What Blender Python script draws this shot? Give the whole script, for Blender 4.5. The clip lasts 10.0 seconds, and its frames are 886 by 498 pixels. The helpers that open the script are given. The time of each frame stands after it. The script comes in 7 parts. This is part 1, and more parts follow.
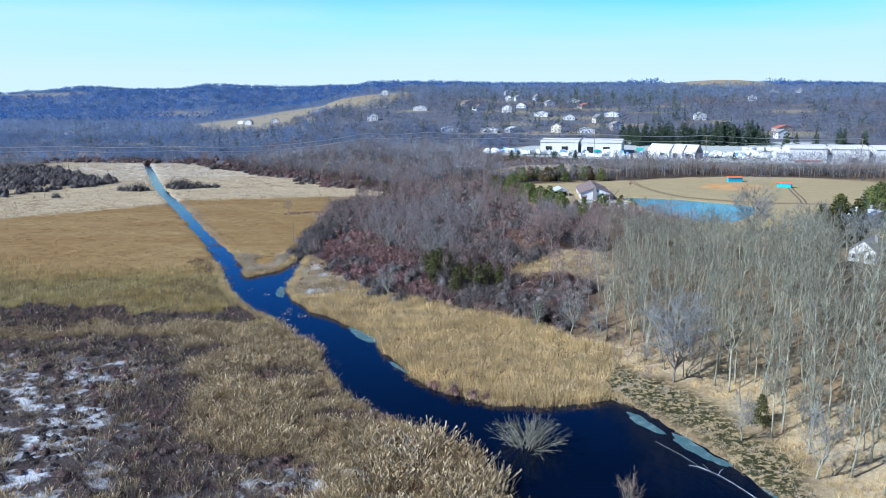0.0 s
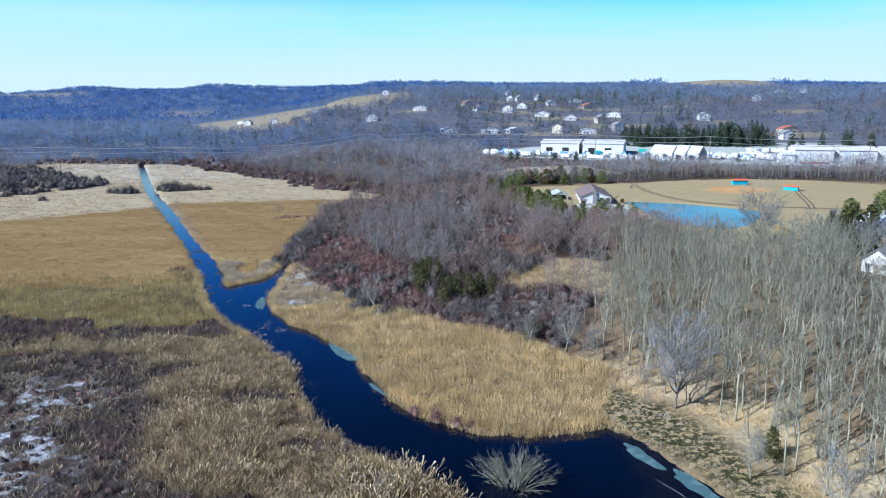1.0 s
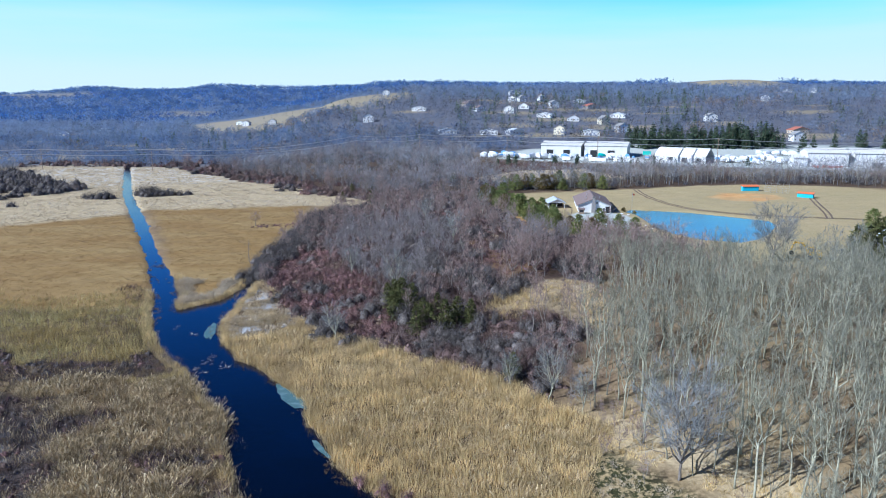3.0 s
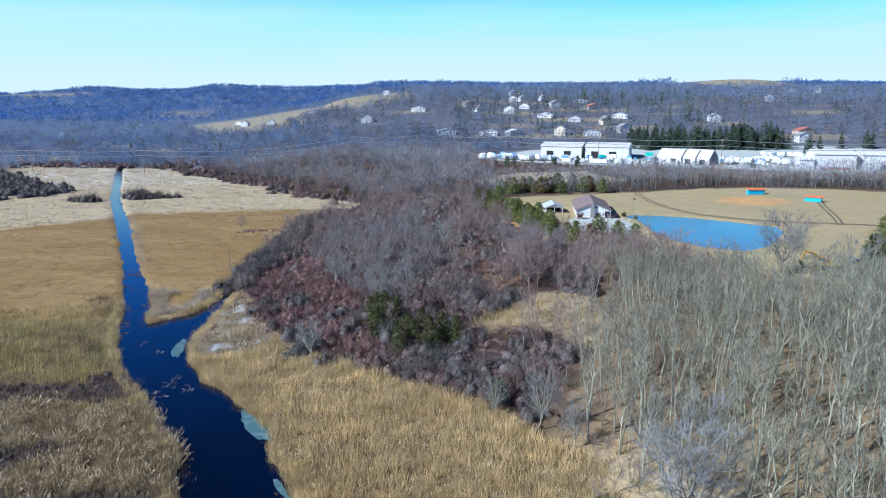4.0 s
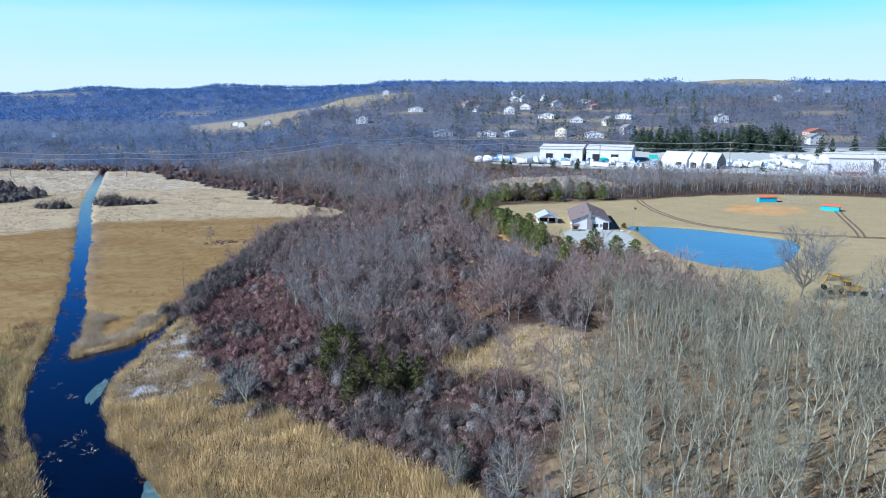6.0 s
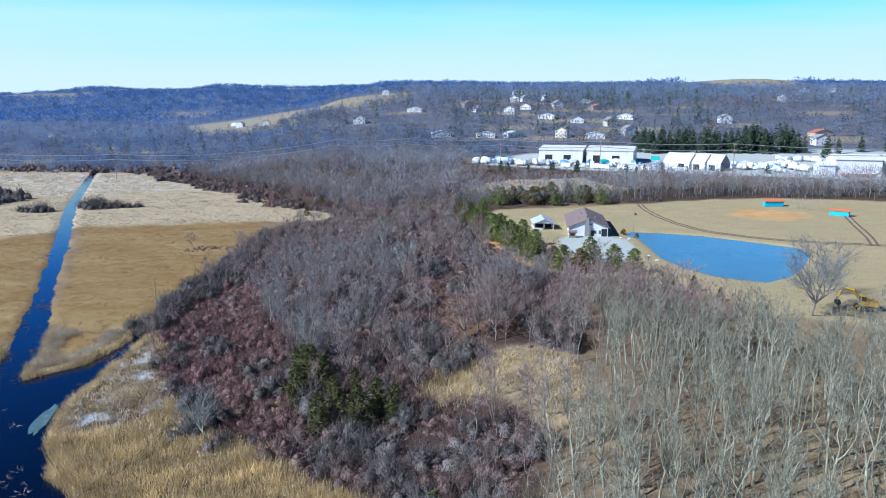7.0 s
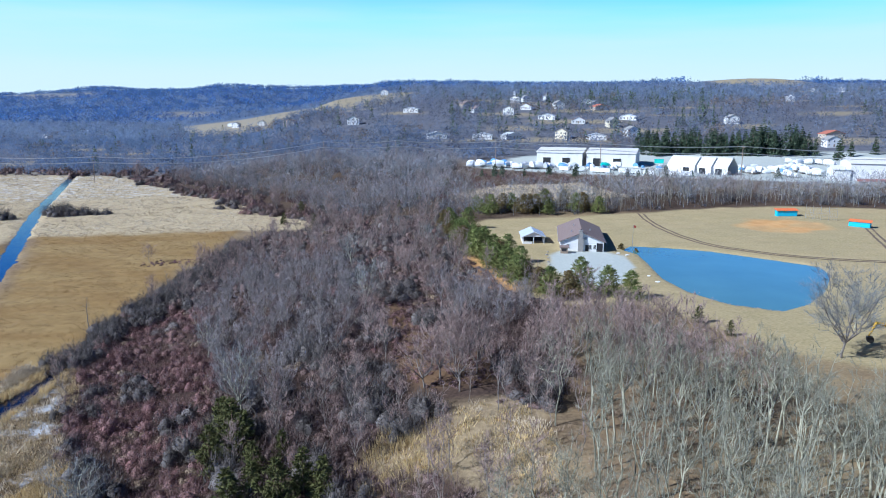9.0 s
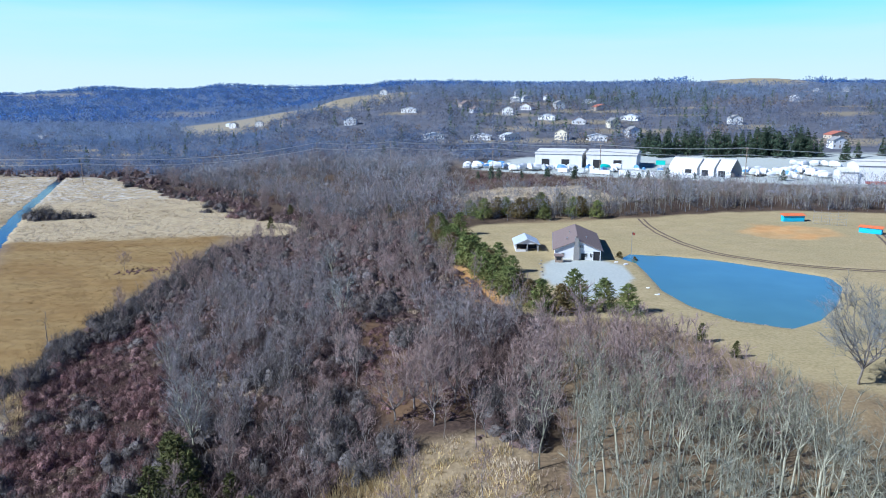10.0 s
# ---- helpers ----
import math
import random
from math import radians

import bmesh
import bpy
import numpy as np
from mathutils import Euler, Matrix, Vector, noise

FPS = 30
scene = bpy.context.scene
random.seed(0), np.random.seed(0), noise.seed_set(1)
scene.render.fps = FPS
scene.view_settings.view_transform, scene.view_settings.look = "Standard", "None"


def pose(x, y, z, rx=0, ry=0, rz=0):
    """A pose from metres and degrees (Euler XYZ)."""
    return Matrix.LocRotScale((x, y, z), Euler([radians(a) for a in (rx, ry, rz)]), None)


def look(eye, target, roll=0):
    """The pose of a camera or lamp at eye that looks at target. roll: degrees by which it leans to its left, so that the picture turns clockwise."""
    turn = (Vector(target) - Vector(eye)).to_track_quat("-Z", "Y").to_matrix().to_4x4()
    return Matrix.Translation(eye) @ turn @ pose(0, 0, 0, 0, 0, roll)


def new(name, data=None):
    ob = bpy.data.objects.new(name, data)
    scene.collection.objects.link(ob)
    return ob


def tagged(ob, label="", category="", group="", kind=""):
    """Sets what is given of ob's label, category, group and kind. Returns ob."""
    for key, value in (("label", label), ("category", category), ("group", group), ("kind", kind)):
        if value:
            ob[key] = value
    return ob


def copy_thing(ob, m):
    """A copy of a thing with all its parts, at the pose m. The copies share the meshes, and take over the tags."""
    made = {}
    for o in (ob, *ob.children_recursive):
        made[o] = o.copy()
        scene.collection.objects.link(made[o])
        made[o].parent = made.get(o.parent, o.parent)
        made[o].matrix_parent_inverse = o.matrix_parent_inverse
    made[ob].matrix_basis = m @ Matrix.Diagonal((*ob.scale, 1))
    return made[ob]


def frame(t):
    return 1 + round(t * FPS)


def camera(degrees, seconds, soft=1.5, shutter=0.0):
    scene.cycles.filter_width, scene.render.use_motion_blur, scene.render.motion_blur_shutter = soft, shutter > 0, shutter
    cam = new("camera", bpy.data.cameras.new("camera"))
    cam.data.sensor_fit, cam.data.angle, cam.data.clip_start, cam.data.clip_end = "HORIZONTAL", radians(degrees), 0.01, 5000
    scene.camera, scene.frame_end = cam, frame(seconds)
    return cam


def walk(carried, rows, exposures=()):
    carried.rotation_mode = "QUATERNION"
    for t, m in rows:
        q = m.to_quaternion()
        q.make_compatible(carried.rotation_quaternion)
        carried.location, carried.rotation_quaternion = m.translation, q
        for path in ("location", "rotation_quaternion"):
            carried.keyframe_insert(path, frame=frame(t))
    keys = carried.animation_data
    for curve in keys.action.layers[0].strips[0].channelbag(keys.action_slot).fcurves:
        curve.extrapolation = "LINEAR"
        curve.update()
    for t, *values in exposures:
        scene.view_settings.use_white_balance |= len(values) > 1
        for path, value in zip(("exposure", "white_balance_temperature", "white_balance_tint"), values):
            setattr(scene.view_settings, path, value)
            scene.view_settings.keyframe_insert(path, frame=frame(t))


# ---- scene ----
cam = camera(62.8, 10.0, 1.0)
PATH = [  # seconds, eye, yaw, pitch, roll
    (0, (0.54, 0.92, 49.52), 1.025, -11.350, -0.013),
    (0.5, (2.19, 6.17, 49.63), 1.146, -11.350, -0.010),
    (1, (3.85, 11.52, 49.73), 1.265, -11.351, -0.008),
    (1.5, (5.52, 16.96, 49.84), 1.382, -11.351, -0.006),
    (2, (7.19, 22.48, 49.93), 1.497, -11.352, -0.003),
    (2.5, (8.87, 28.07, 50.03), 1.611, -11.352, -0.001),
    (4, (13.92, 45.19, 50.28), 1.943, -11.354, 0.007),
    (4.5, (15.61, 51.00, 50.36), 2.050, -11.355, 0.009),
    (5, (17.30, 56.83, 50.43), 2.155, -11.355, 0.011),
    (5.5, (18.99, 62.70, 50.50), 2.259, -11.356, 0.014),
    (7, (24.04, 80.37, 50.68), 2.561, -11.358, 0.021),
    (7.5, (25.72, 86.26, 50.73), 2.658, -11.358, 0.024),
    (8, (27.40, 92.15, 50.78), 2.754, -11.359, 0.026),
    (8.5, (29.07, 98.01, 50.82), 2.848, -11.359, 0.028),
    (9, (30.73, 103.84, 50.86), 2.940, -11.360, 0.031),
    (9.5, (32.39, 109.64, 50.90), 3.031, -11.360, 0.033),
    (10, (34.04, 115.40, 50.93), 3.120, -11.361, 0.036),
]
walk(cam, [(t, pose(*eye, 90 + pitch, roll, yaw)) for t, eye, yaw, pitch, roll in PATH], exposures=((0.0, 0.50, 5400, 10), (10.0, 0.50, 5400, 10)))

# ---- world, sun, exposure ----
SUN_EL, SUN_FROM = radians(37), Vector((-0.90, -0.42, 0)).normalized()
world = bpy.data.worlds.new("sky")
scene.world = world
world.use_nodes = True
wn, wl = world.node_tree.nodes, world.node_tree.links
wn.clear()
sky = wn.new("ShaderNodeTexSky")
sky.sky_type, sky.sun_disc = "NISHITA", False
sky.sun_elevation, sky.sun_rotation = SUN_EL, math.atan2(SUN_FROM.x, SUN_FROM.y)
sky.air_density, sky.dust_density, sky.ozone_density = 1.0, 0.6, 2.0
# pale horizon, cyan above it, blue overhead, with thin drawn-out cirrus
tc, xyz = wn.new("ShaderNodeTexCoord"), wn.new("ShaderNodeSeparateXYZ")
mp = wn.new("ShaderNodeMapping")
mp.inputs["Scale"].default_value = (1.0, 1.4, 11.0)
mp.inputs["Rotation"].default_value = (0.0, radians(3), 0.3)
cl = wn.new("ShaderNodeTexNoise")
cl.inputs["Scale"].default_value, cl.inputs["Detail"].default_value, cl.inputs["Roughness"].default_value = 1.9, 4.0, 0.5
low, low2, high = wn.new("ShaderNodeMapRange"), wn.new("ShaderNodeMath"), wn.new("ShaderNodeMapRange")
low.inputs["From Min"].default_value, low.inputs["From Max"].default_value = 0.02, 0.15
low.interpolation_type = high.interpolation_type = "SMOOTHSTEP"
high.inputs["From Min"].default_value, high.inputs["From Max"].default_value = 0.10, 0.19
cs = wn.new("ShaderNodeMapRange")
cs.inputs["From Min"].default_value, cs.inputs["From Max"].default_value = 0.30, 0.75
cs.inputs["To Min"].default_value, cs.inputs["To Max"].default_value = 1.0, 0.35
low2.operation = "MULTIPLY"
tint = wn.new("ShaderNodeMix")
tint.data_type, tint.blend_type = "RGBA", "MULTIPLY"
tint.inputs["Factor"].default_value, tint.inputs["B"].default_value = 1.0, (0.07, 0.235, 0.56, 1)
band, mixc = wn.new("ShaderNodeMix"), wn.new("ShaderNodeMix")
band.data_type = mixc.data_type = "RGBA"
band.inputs["A"].default_value = (5.4, 6.4, 6.3, 1)
band.inputs["B"].default_value = (1.7, 6.2, 6.3, 1)
bg, wo = wn.new("ShaderNodeBackground"), wn.new("ShaderNodeOutputWorld")
bg.inputs["Strength"].default_value = 0.1
wl.new(tc.outputs["Generated"], xyz.inputs["Vector"])
wl.new(tc.outputs["Generated"], mp.inputs["Vector"])
wl.new(mp.outputs["Vector"], cl.inputs["Vector"])
wl.new(cl.outputs["Fac"], cs.inputs["Value"])
wl.new(xyz.outputs["Z"], low.inputs["Value"])
wl.new(xyz.outputs["Z"], high.inputs["Value"])
wl.new(low.outputs["Result"], low2.inputs[0])
wl.new(cs.outputs["Result"], low2.inputs[1])
wl.new(low2.outputs["Value"], band.inputs["Factor"])
grade, graded = wn.new("ShaderNodeMapRange"), wn.new("ShaderNodeVectorMath")
grade.inputs["From Min"].default_value, grade.inputs["From Max"].default_value = 0.16, 0.52
grade.inputs["To Min"].default_value, grade.inputs["To Max"].default_value = 3.0, 0.40
graded.operation = "SCALE"
wl.new(xyz.outputs["Z"], grade.inputs["Value"])
wl.new(sky.outputs["Color"], graded.inputs[0])
wl.new(grade.outputs["Result"], graded.inputs["Scale"])
wl.new(graded.outputs["Vector"], tint.inputs["A"])
wl.new(high.outputs["Result"], mixc.inputs["Factor"])
wl.new(band.outputs["Result"], mixc.inputs["A"])
wl.new(tint.outputs["Result"], mixc.inputs["B"])
wl.new(mixc.outputs["Result"], bg.inputs["Color"])
wl.new(bg.outputs["Background"], wo.inputs["Surface"])
sun = new("sun", bpy.data.lights.new("sun", "SUN"))
sun.data.energy, sun.data.angle, sun.data.color = 5.3, radians(0.55), (1.0, 0.985, 0.93)
sun.matrix_world = look(SUN_FROM * 100 + Vector((0, 0, 100 * math.tan(SUN_EL))), (0, 0, 0))

# ---- materials ----


def ramp(nt, fac, stops):
    r = nt.nodes.new("ShaderNodeValToRGB")
    while len(r.color_ramp.elements) < len(stops):
        r.color_ramp.elements.new(0.5)
    for e, (p, c) in zip(r.color_ramp.elements, stops):
        e.position, e.color = p, (*c, 1)
    nt.links.new(fac, r.inputs["Fac"])
    return r.outputs["Color"]


def noise_of(nt, scale, detail=4.0, rough=0.55, stretch=(1, 1, 1)):
    co, m, n = nt.nodes.new("ShaderNodeTexCoord"), nt.nodes.new("ShaderNodeMapping"), nt.nodes.new("ShaderNodeTexNoise")
    m.inputs["Scale"].default_value = stretch
    n.inputs["Scale"].default_value, n.inputs["Detail"].default_value, n.inputs["Roughness"].default_value = scale, detail, rough
    nt.links.new(co.outputs["Object"], m.inputs["Vector"])
    nt.links.new(m.outputs["Vector"], n.inputs["Vector"])
    return n.outputs["Fac"]


def mixed(nt, fac, a, b, mode="MIX"):
    m = nt.nodes.new("ShaderNodeMix")
    m.data_type, m.blend_type = "RGBA", mode
    for key, v in (("Factor", fac), ("A", a), ("B", b)):
        if isinstance(v, (int, float)):
            m.inputs[key].default_value = v
        elif isinstance(v, tuple):
            m.inputs[key].default_value = (*v, 1)
        else:
            nt.links.new(v, m.inputs[key])
    return m.outputs["Result"]


def stepped(nt, v, lo, hi, to=(0.0, 1.0)):
    r = nt.nodes.new("ShaderNodeMapRange")
    r.inputs["From Min"].default_value, r.inputs["From Max"].default_value = lo, hi
    r.inputs["To Min"].default_value, r.inputs["To Max"].default_value = to
    nt.links.new(v, r.inputs["Value"])
    return r.outputs["Result"]


def blank(name, rough=0.8, metal=0.0, spec=0.3):
    m = bpy.data.materials.new(name)
    m.use_nodes = True
    b = m.node_tree.nodes["Principled BSDF"]
    b.inputs["Roughness"].default_value, b.inputs["Metallic"].default_value = rough, metal
    b.inputs["Specular IOR Level"].default_value = spec
    return m, m.node_tree, b


def bumped(nt, b, fac, strength, dist):
    bp = nt.nodes.new("ShaderNodeBump")
    bp.inputs["Strength"].default_value, bp.inputs["Distance"].default_value = strength, dist
    nt.links.new(fac, bp.inputs["Height"])
    nt.links.new(bp.outputs["Normal"], b.inputs["Normal"])


def surface(name, c1, c2, scale=1.0, rough=0.8, metal=0.0, bump=0.2, dist=0.02, wear=None, spec=0.3, stretch=(1, 1, 1)):
    """Two tones in a fine grain, with broad stains over it."""
    m, nt, b = blank(name, rough, metal, spec)
    fine = noise_of(nt, scale * 6, 5, 0.6, stretch)
    broad = noise_of(nt, scale * 0.7, 3, 0.5, stretch)
    col = ramp(nt, fine, [(0.3, c1), (0.7, c2)])
    if wear:
        col = mixed(nt, stepped(nt, broad, 0.5, 0.72, (0.0, 0.7)), col, wear)
    nt.links.new(col, b.inputs["Base Color"])
    if bump:
        bumped(nt, b, fine, bump, dist)
    return m


def stalks(name, cols, patch, scale=0.06, rough=0.85, gloss=0.2, through_light=0.0, sheer=0.0, lacy=0.0, swing=(0.68, 1.20)):
    """Grass, reeds and twigs: a tone per blade, drifting in broad patches."""
    m, nt, b = blank(name, rough, 0, gloss)
    geo = nt.nodes.new("ShaderNodeNewGeometry")
    n = len(cols)
    col = ramp(nt, geo.outputs["Random Per Island"], [((i + 0.5) / n, c) for i, c in enumerate(cols)])
    broad = noise_of(nt, scale, 3, 0.5)
    col = mixed(nt, stepped(nt, broad, 0.42, 0.66, (0.0, 0.8)), col, patch)
    info = nt.nodes.new("ShaderNodeObjectInfo")
    tone = nt.nodes.new("ShaderNodeMath")
    tone.operation = "MULTIPLY"
    nt.links.new(stepped(nt, noise_of(nt, scale * 5, 2, 0.5), 0.33, 0.67, swing), tone.inputs[0])
    nt.links.new(stepped(nt, info.outputs["Random"], 0.0, 1.0, (0.84, 1.12)), tone.inputs[1])
    shade = nt.nodes.new("ShaderNodeCombineColor")
    for k in range(3):
        nt.links.new(tone.outputs[0], shade.inputs[k])
    col = mixed(nt, 1.0, col, shade.outputs[0], "MULTIPLY")
    nt.links.new(col, b.inputs["Base Color"])
    last = b.outputs[0]

    def over(kind, fac):
        other, ad = nt.nodes.new(kind), nt.nodes.new("ShaderNodeMixShader")
        if isinstance(fac, float):
            ad.inputs[0].default_value = fac
        else:
            nt.links.new(fac, ad.inputs[0])
        nt.links.new(last, ad.inputs[1])
        nt.links.new(other.outputs[0], ad.inputs[2])
        return other, ad.outputs[0]

    if through_light:
        leaf, last = over("ShaderNodeBsdfTranslucent", through_light)
        nt.links.new(col, leaf.inputs["Color"])
    if sheer:  # sprays of twigs too fine to build let light through
        last = over("ShaderNodeBsdfTransparent", sheer)[1]
    if lacy:  # a mesh of fine twigs with gaps between them
        last = over("ShaderNodeBsdfTransparent", stepped(nt, noise_of(nt, 4.5, 3, 0.75, (1, 1, 0.6)), lacy - 0.05, lacy + 0.05, (0.85, 0.0)))[1]
    nt.links.new(last, nt.nodes["Material Output"].inputs["Surface"])
    return m


M_REED = stalks("straw_reed", [(0.284, 0.208, 0.110), (0.567, 0.449, 0.270), (0.739, 0.616, 0.401), (0.455, 0.345, 0.191)], (0.374, 0.281, 0.159), 0.08, through_light=0.25)
M_REED_GOLD = stalks("golden_reed", [(0.459, 0.344, 0.163), (0.651, 0.505, 0.264), (0.768, 0.617, 0.345), (0.566, 0.433, 0.216)], (0.533, 0.399, 0.192), 0.05, through_light=0.25)
M_REED_BROWN = stalks("ochre_reed", [(0.233, 0.147, 0.063), (0.281, 0.183, 0.083), (0.322, 0.219, 0.104)], (0.238, 0.145, 0.061), 0.016, through_light=0.25)
M_REED_PALE = stalks("pale_sedge", [(0.460, 0.383, 0.273), (0.580, 0.495, 0.371), (0.660, 0.576, 0.447)], (0.440, 0.352, 0.229), 0.03, through_light=0.2)
M_REED_OLIVE = stalks("olive_gold_reed", [(0.326, 0.264, 0.110), (0.423, 0.353, 0.160), (0.502, 0.428, 0.207), (0.375, 0.308, 0.133)], (0.356, 0.264, 0.110), 0.04, through_light=0.25)
M_TWIG_GREY = stalks("grey_twigs", [(0.230, 0.208, 0.208), (0.279, 0.255, 0.252), (0.332, 0.304, 0.298)], (0.259, 0.206, 0.203), 0.05)
M_SPRAY_GREY = stalks("grey_twig_sprays", [(0.090, 0.088, 0.090), (0.124, 0.121, 0.124), (0.160, 0.156, 0.158)], (0.116, 0.102, 0.103), 0.05, lacy=0.42)
M_SPRAY_RED = stalks("maroon_twig_sprays", [(0.108, 0.053, 0.051), (0.140, 0.071, 0.069), (0.172, 0.096, 0.092)], (0.134, 0.089, 0.085), 0.07, lacy=0.42)
M_SPRAY_TAN = stalks("tan_twig_sprays", [(0.19, 0.15, 0.12), (0.255, 0.205, 0.17), (0.31, 0.26, 0.215)], (0.21, 0.16, 0.14), 0.06, sheer=0.3)
M_SHRUB_GREY = stalks("grey_shrub_twigs", [(0.092, 0.083, 0.080), (0.112, 0.100, 0.095), (0.133, 0.119, 0.113)], (0.100, 0.083, 0.079), 0.05, lacy=0.45, swing=(0.52, 1.36))
M_SHRUB_RED = stalks("maroon_shrub_twigs", [(0.156, 0.083, 0.080), (0.181, 0.099, 0.095), (0.207, 0.120, 0.113)], (0.186, 0.123, 0.113), 0.07, lacy=0.49, swing=(0.52, 1.36))
M_SHRUB_MAUVE = stalks("mauve_shrub_twigs", [(0.115, 0.079, 0.072), (0.136, 0.094, 0.086), (0.159, 0.110, 0.099)], (0.128, 0.085, 0.076), 0.08, lacy=0.45, swing=(0.52, 1.36))
M_SHRUB_TAN = stalks("tan_shrub_twigs", [(0.17, 0.125, 0.085), (0.225, 0.170, 0.12), (0.27, 0.21, 0.15)], (0.18, 0.13, 0.095), 0.06, lacy=0.49, swing=(0.52, 1.36))
M_TWIG_PALE = stalks("pale_twigs", [(0.155, 0.154, 0.116), (0.222, 0.220, 0.164), (0.300, 0.294, 0.221)], (0.181, 0.168, 0.126), 0.06)
M_TWIG_HAZE = stalks("pale_fine_twigs", [(0.155, 0.17, 0.17), (0.21, 0.225, 0.225), (0.27, 0.285, 0.285)], (0.18, 0.18, 0.18), 0.06)
M_TWIG_MAUVE = stalks("mauve_twigs", [(0.212, 0.152, 0.139), (0.286, 0.210, 0.188), (0.360, 0.270, 0.236)], (0.254, 0.177, 0.152), 0.08)
M_TWIG_TAN = stalks("tan_twigs", [(0.24, 0.175, 0.125), (0.32, 0.24, 0.18), (0.37, 0.29, 0.22)], (0.26, 0.185, 0.15), 0.06)
# slope woods: distance haze is mixed into the twig colours
M_WOODS_HAZED = stalks("hazed_slope_woods", [(0.168, 0.200, 0.262), (0.195, 0.230, 0.298), (0.224, 0.258, 0.326)], (0.196, 0.196, 0.238), 0.012, sheer=0.35, through_light=0.5, swing=(0.55, 1.38))
# bluer copy of the slope woods, with the valley's haze in its colour
M_WOODS_VALLEY_HAZED = stalks("hazed_valley_woods", [(0.138, 0.198, 0.310), (0.158, 0.222, 0.340), (0.180, 0.246, 0.366)], (0.156, 0.186, 0.256), 0.012, sheer=0.35, through_light=0.5, swing=(0.65, 1.3))
# paler, bluer copy for the hilltops; haze painted into the twigs
M_WOODS_HILL_HAZED = stalks("hazed_hilltop_woods", [(0.212, 0.272, 0.372), (0.238, 0.300, 0.400), (0.264, 0.326, 0.424)], (0.226, 0.254, 0.320), 0.009, sheer=0.4, through_light=0.5, swing=(0.65, 1.3))
M_WOODS_NEAR = stalks("bare_lowland_woods", [(0.170, 0.186, 0.204), (0.229, 0.248, 0.276), (0.289, 0.311, 0.342)], (0.217, 0.198, 0.204), 0.03, sheer=0.2, swing=(0.55, 1.35))
M_WOODS_MAUVE = stalks("mauve_lowland_woods", [(0.172, 0.145, 0.146), (0.235, 0.200, 0.199), (0.300, 0.257, 0.251)], (0.214, 0.163, 0.157), 0.03, sheer=0.2, swing=(0.5, 1.3))
M_WOODS_PALE = stalks("pale_lowland_woods", [(0.205, 0.215, 0.225), (0.265, 0.275, 0.285), (0.325, 0.335, 0.34)], (0.24, 0.235, 0.235), 0.03, sheer=0.25, swing=(0.7, 1.3))
M_TWIG_BROWN = stalks("brown_grey_twigs", [(0.15, 0.137, 0.112), (0.205, 0.188, 0.155), (0.265, 0.245, 0.205)], (0.17, 0.15, 0.125), 0.06)
# ridge woods: the blue is distance haze put into the base colour
M_WOODS_FAR_HAZED = stalks("hazed_distant_woods", [(0.080, 0.162, 0.340), (0.092, 0.177, 0.357), (0.104, 0.190, 0.372)], (0.090, 0.162, 0.328), 0.004, sheer=0.45, through_light=0.5)
M_NEEDLES = stalks("dark_needles", [(0.039, 0.069, 0.042), (0.065, 0.100, 0.058), (0.098, 0.131, 0.078)], (0.065, 0.081, 0.058), 0.2)
M_NEEDLES_OLIVE = stalks("olive_needles", [(0.052, 0.060, 0.018), (0.080, 0.088, 0.027), (0.112, 0.114, 0.038)], (0.075, 0.068, 0.024), 0.2)
M_NEEDLES_PINE = stalks("pine_needles", [(0.085, 0.11, 0.03), (0.14, 0.17, 0.05), (0.20, 0.225, 0.075)], (0.17, 0.15, 0.05), 0.2)
M_NEEDLES_BROWN = stalks("browning_needles", [(0.12, 0.095, 0.035), (0.18, 0.13, 0.05), (0.15, 0.13, 0.05)], (0.17, 0.11, 0.04), 0.3)
M_BARK = surface("grey_bark", (0.15, 0.13, 0.115), (0.27, 0.24, 0.21), 2.0, 0.9, bump=0.5, dist=0.05, wear=(0.33, 0.32, 0.28), stretch=(1, 1, 0.25))
M_BARK_PALE = surface("pale_bark", (0.221, 0.212, 0.157), (0.478, 0.464, 0.348), 2.0, 0.9, bump=0.5, dist=0.04, wear=(0.336, 0.335, 0.244), stretch=(1, 1, 0.25))
M_BARK_BROWN = surface("brown_bark", (0.10, 0.07, 0.05), (0.18, 0.13, 0.095), 2.0, 0.9, bump=0.5, dist=0.05, stretch=(1, 1, 0.25))
M_SIDING = surface("white_siding", (0.60, 0.60, 0.59), (0.70, 0.70, 0.69), 1.2, 0.6, bump=0.1, wear=(0.56, 0.55, 0.53), stretch=(0.2, 0.2, 4))
M_CREAM = surface("cream_siding", (0.62, 0.55, 0.40), (0.72, 0.65, 0.50), 1.2, 0.6, bump=0.1, stretch=(0.2, 0.2, 4))
M_TAN = surface("tan_siding", (0.42, 0.34, 0.26), (0.50, 0.42, 0.33), 1.2, 0.6, bump=0.1, stretch=(0.2, 0.2, 4))
M_SHINGLE = surface("mauve_shingles", (0.15, 0.11, 0.10), (0.24, 0.185, 0.17), 2.5, 0.85, bump=0.3, wear=(0.20, 0.15, 0.13))
M_SHINGLE_GREY = surface("grey_shingles", (0.20, 0.20, 0.20), (0.30, 0.30, 0.30), 2.5, 0.85, bump=0.3, wear=(0.26, 0.24, 0.22))
M_SHINGLE_RED = surface("red_shingles", (0.30, 0.10, 0.07), (0.42, 0.16, 0.11), 2.5, 0.85, bump=0.3)
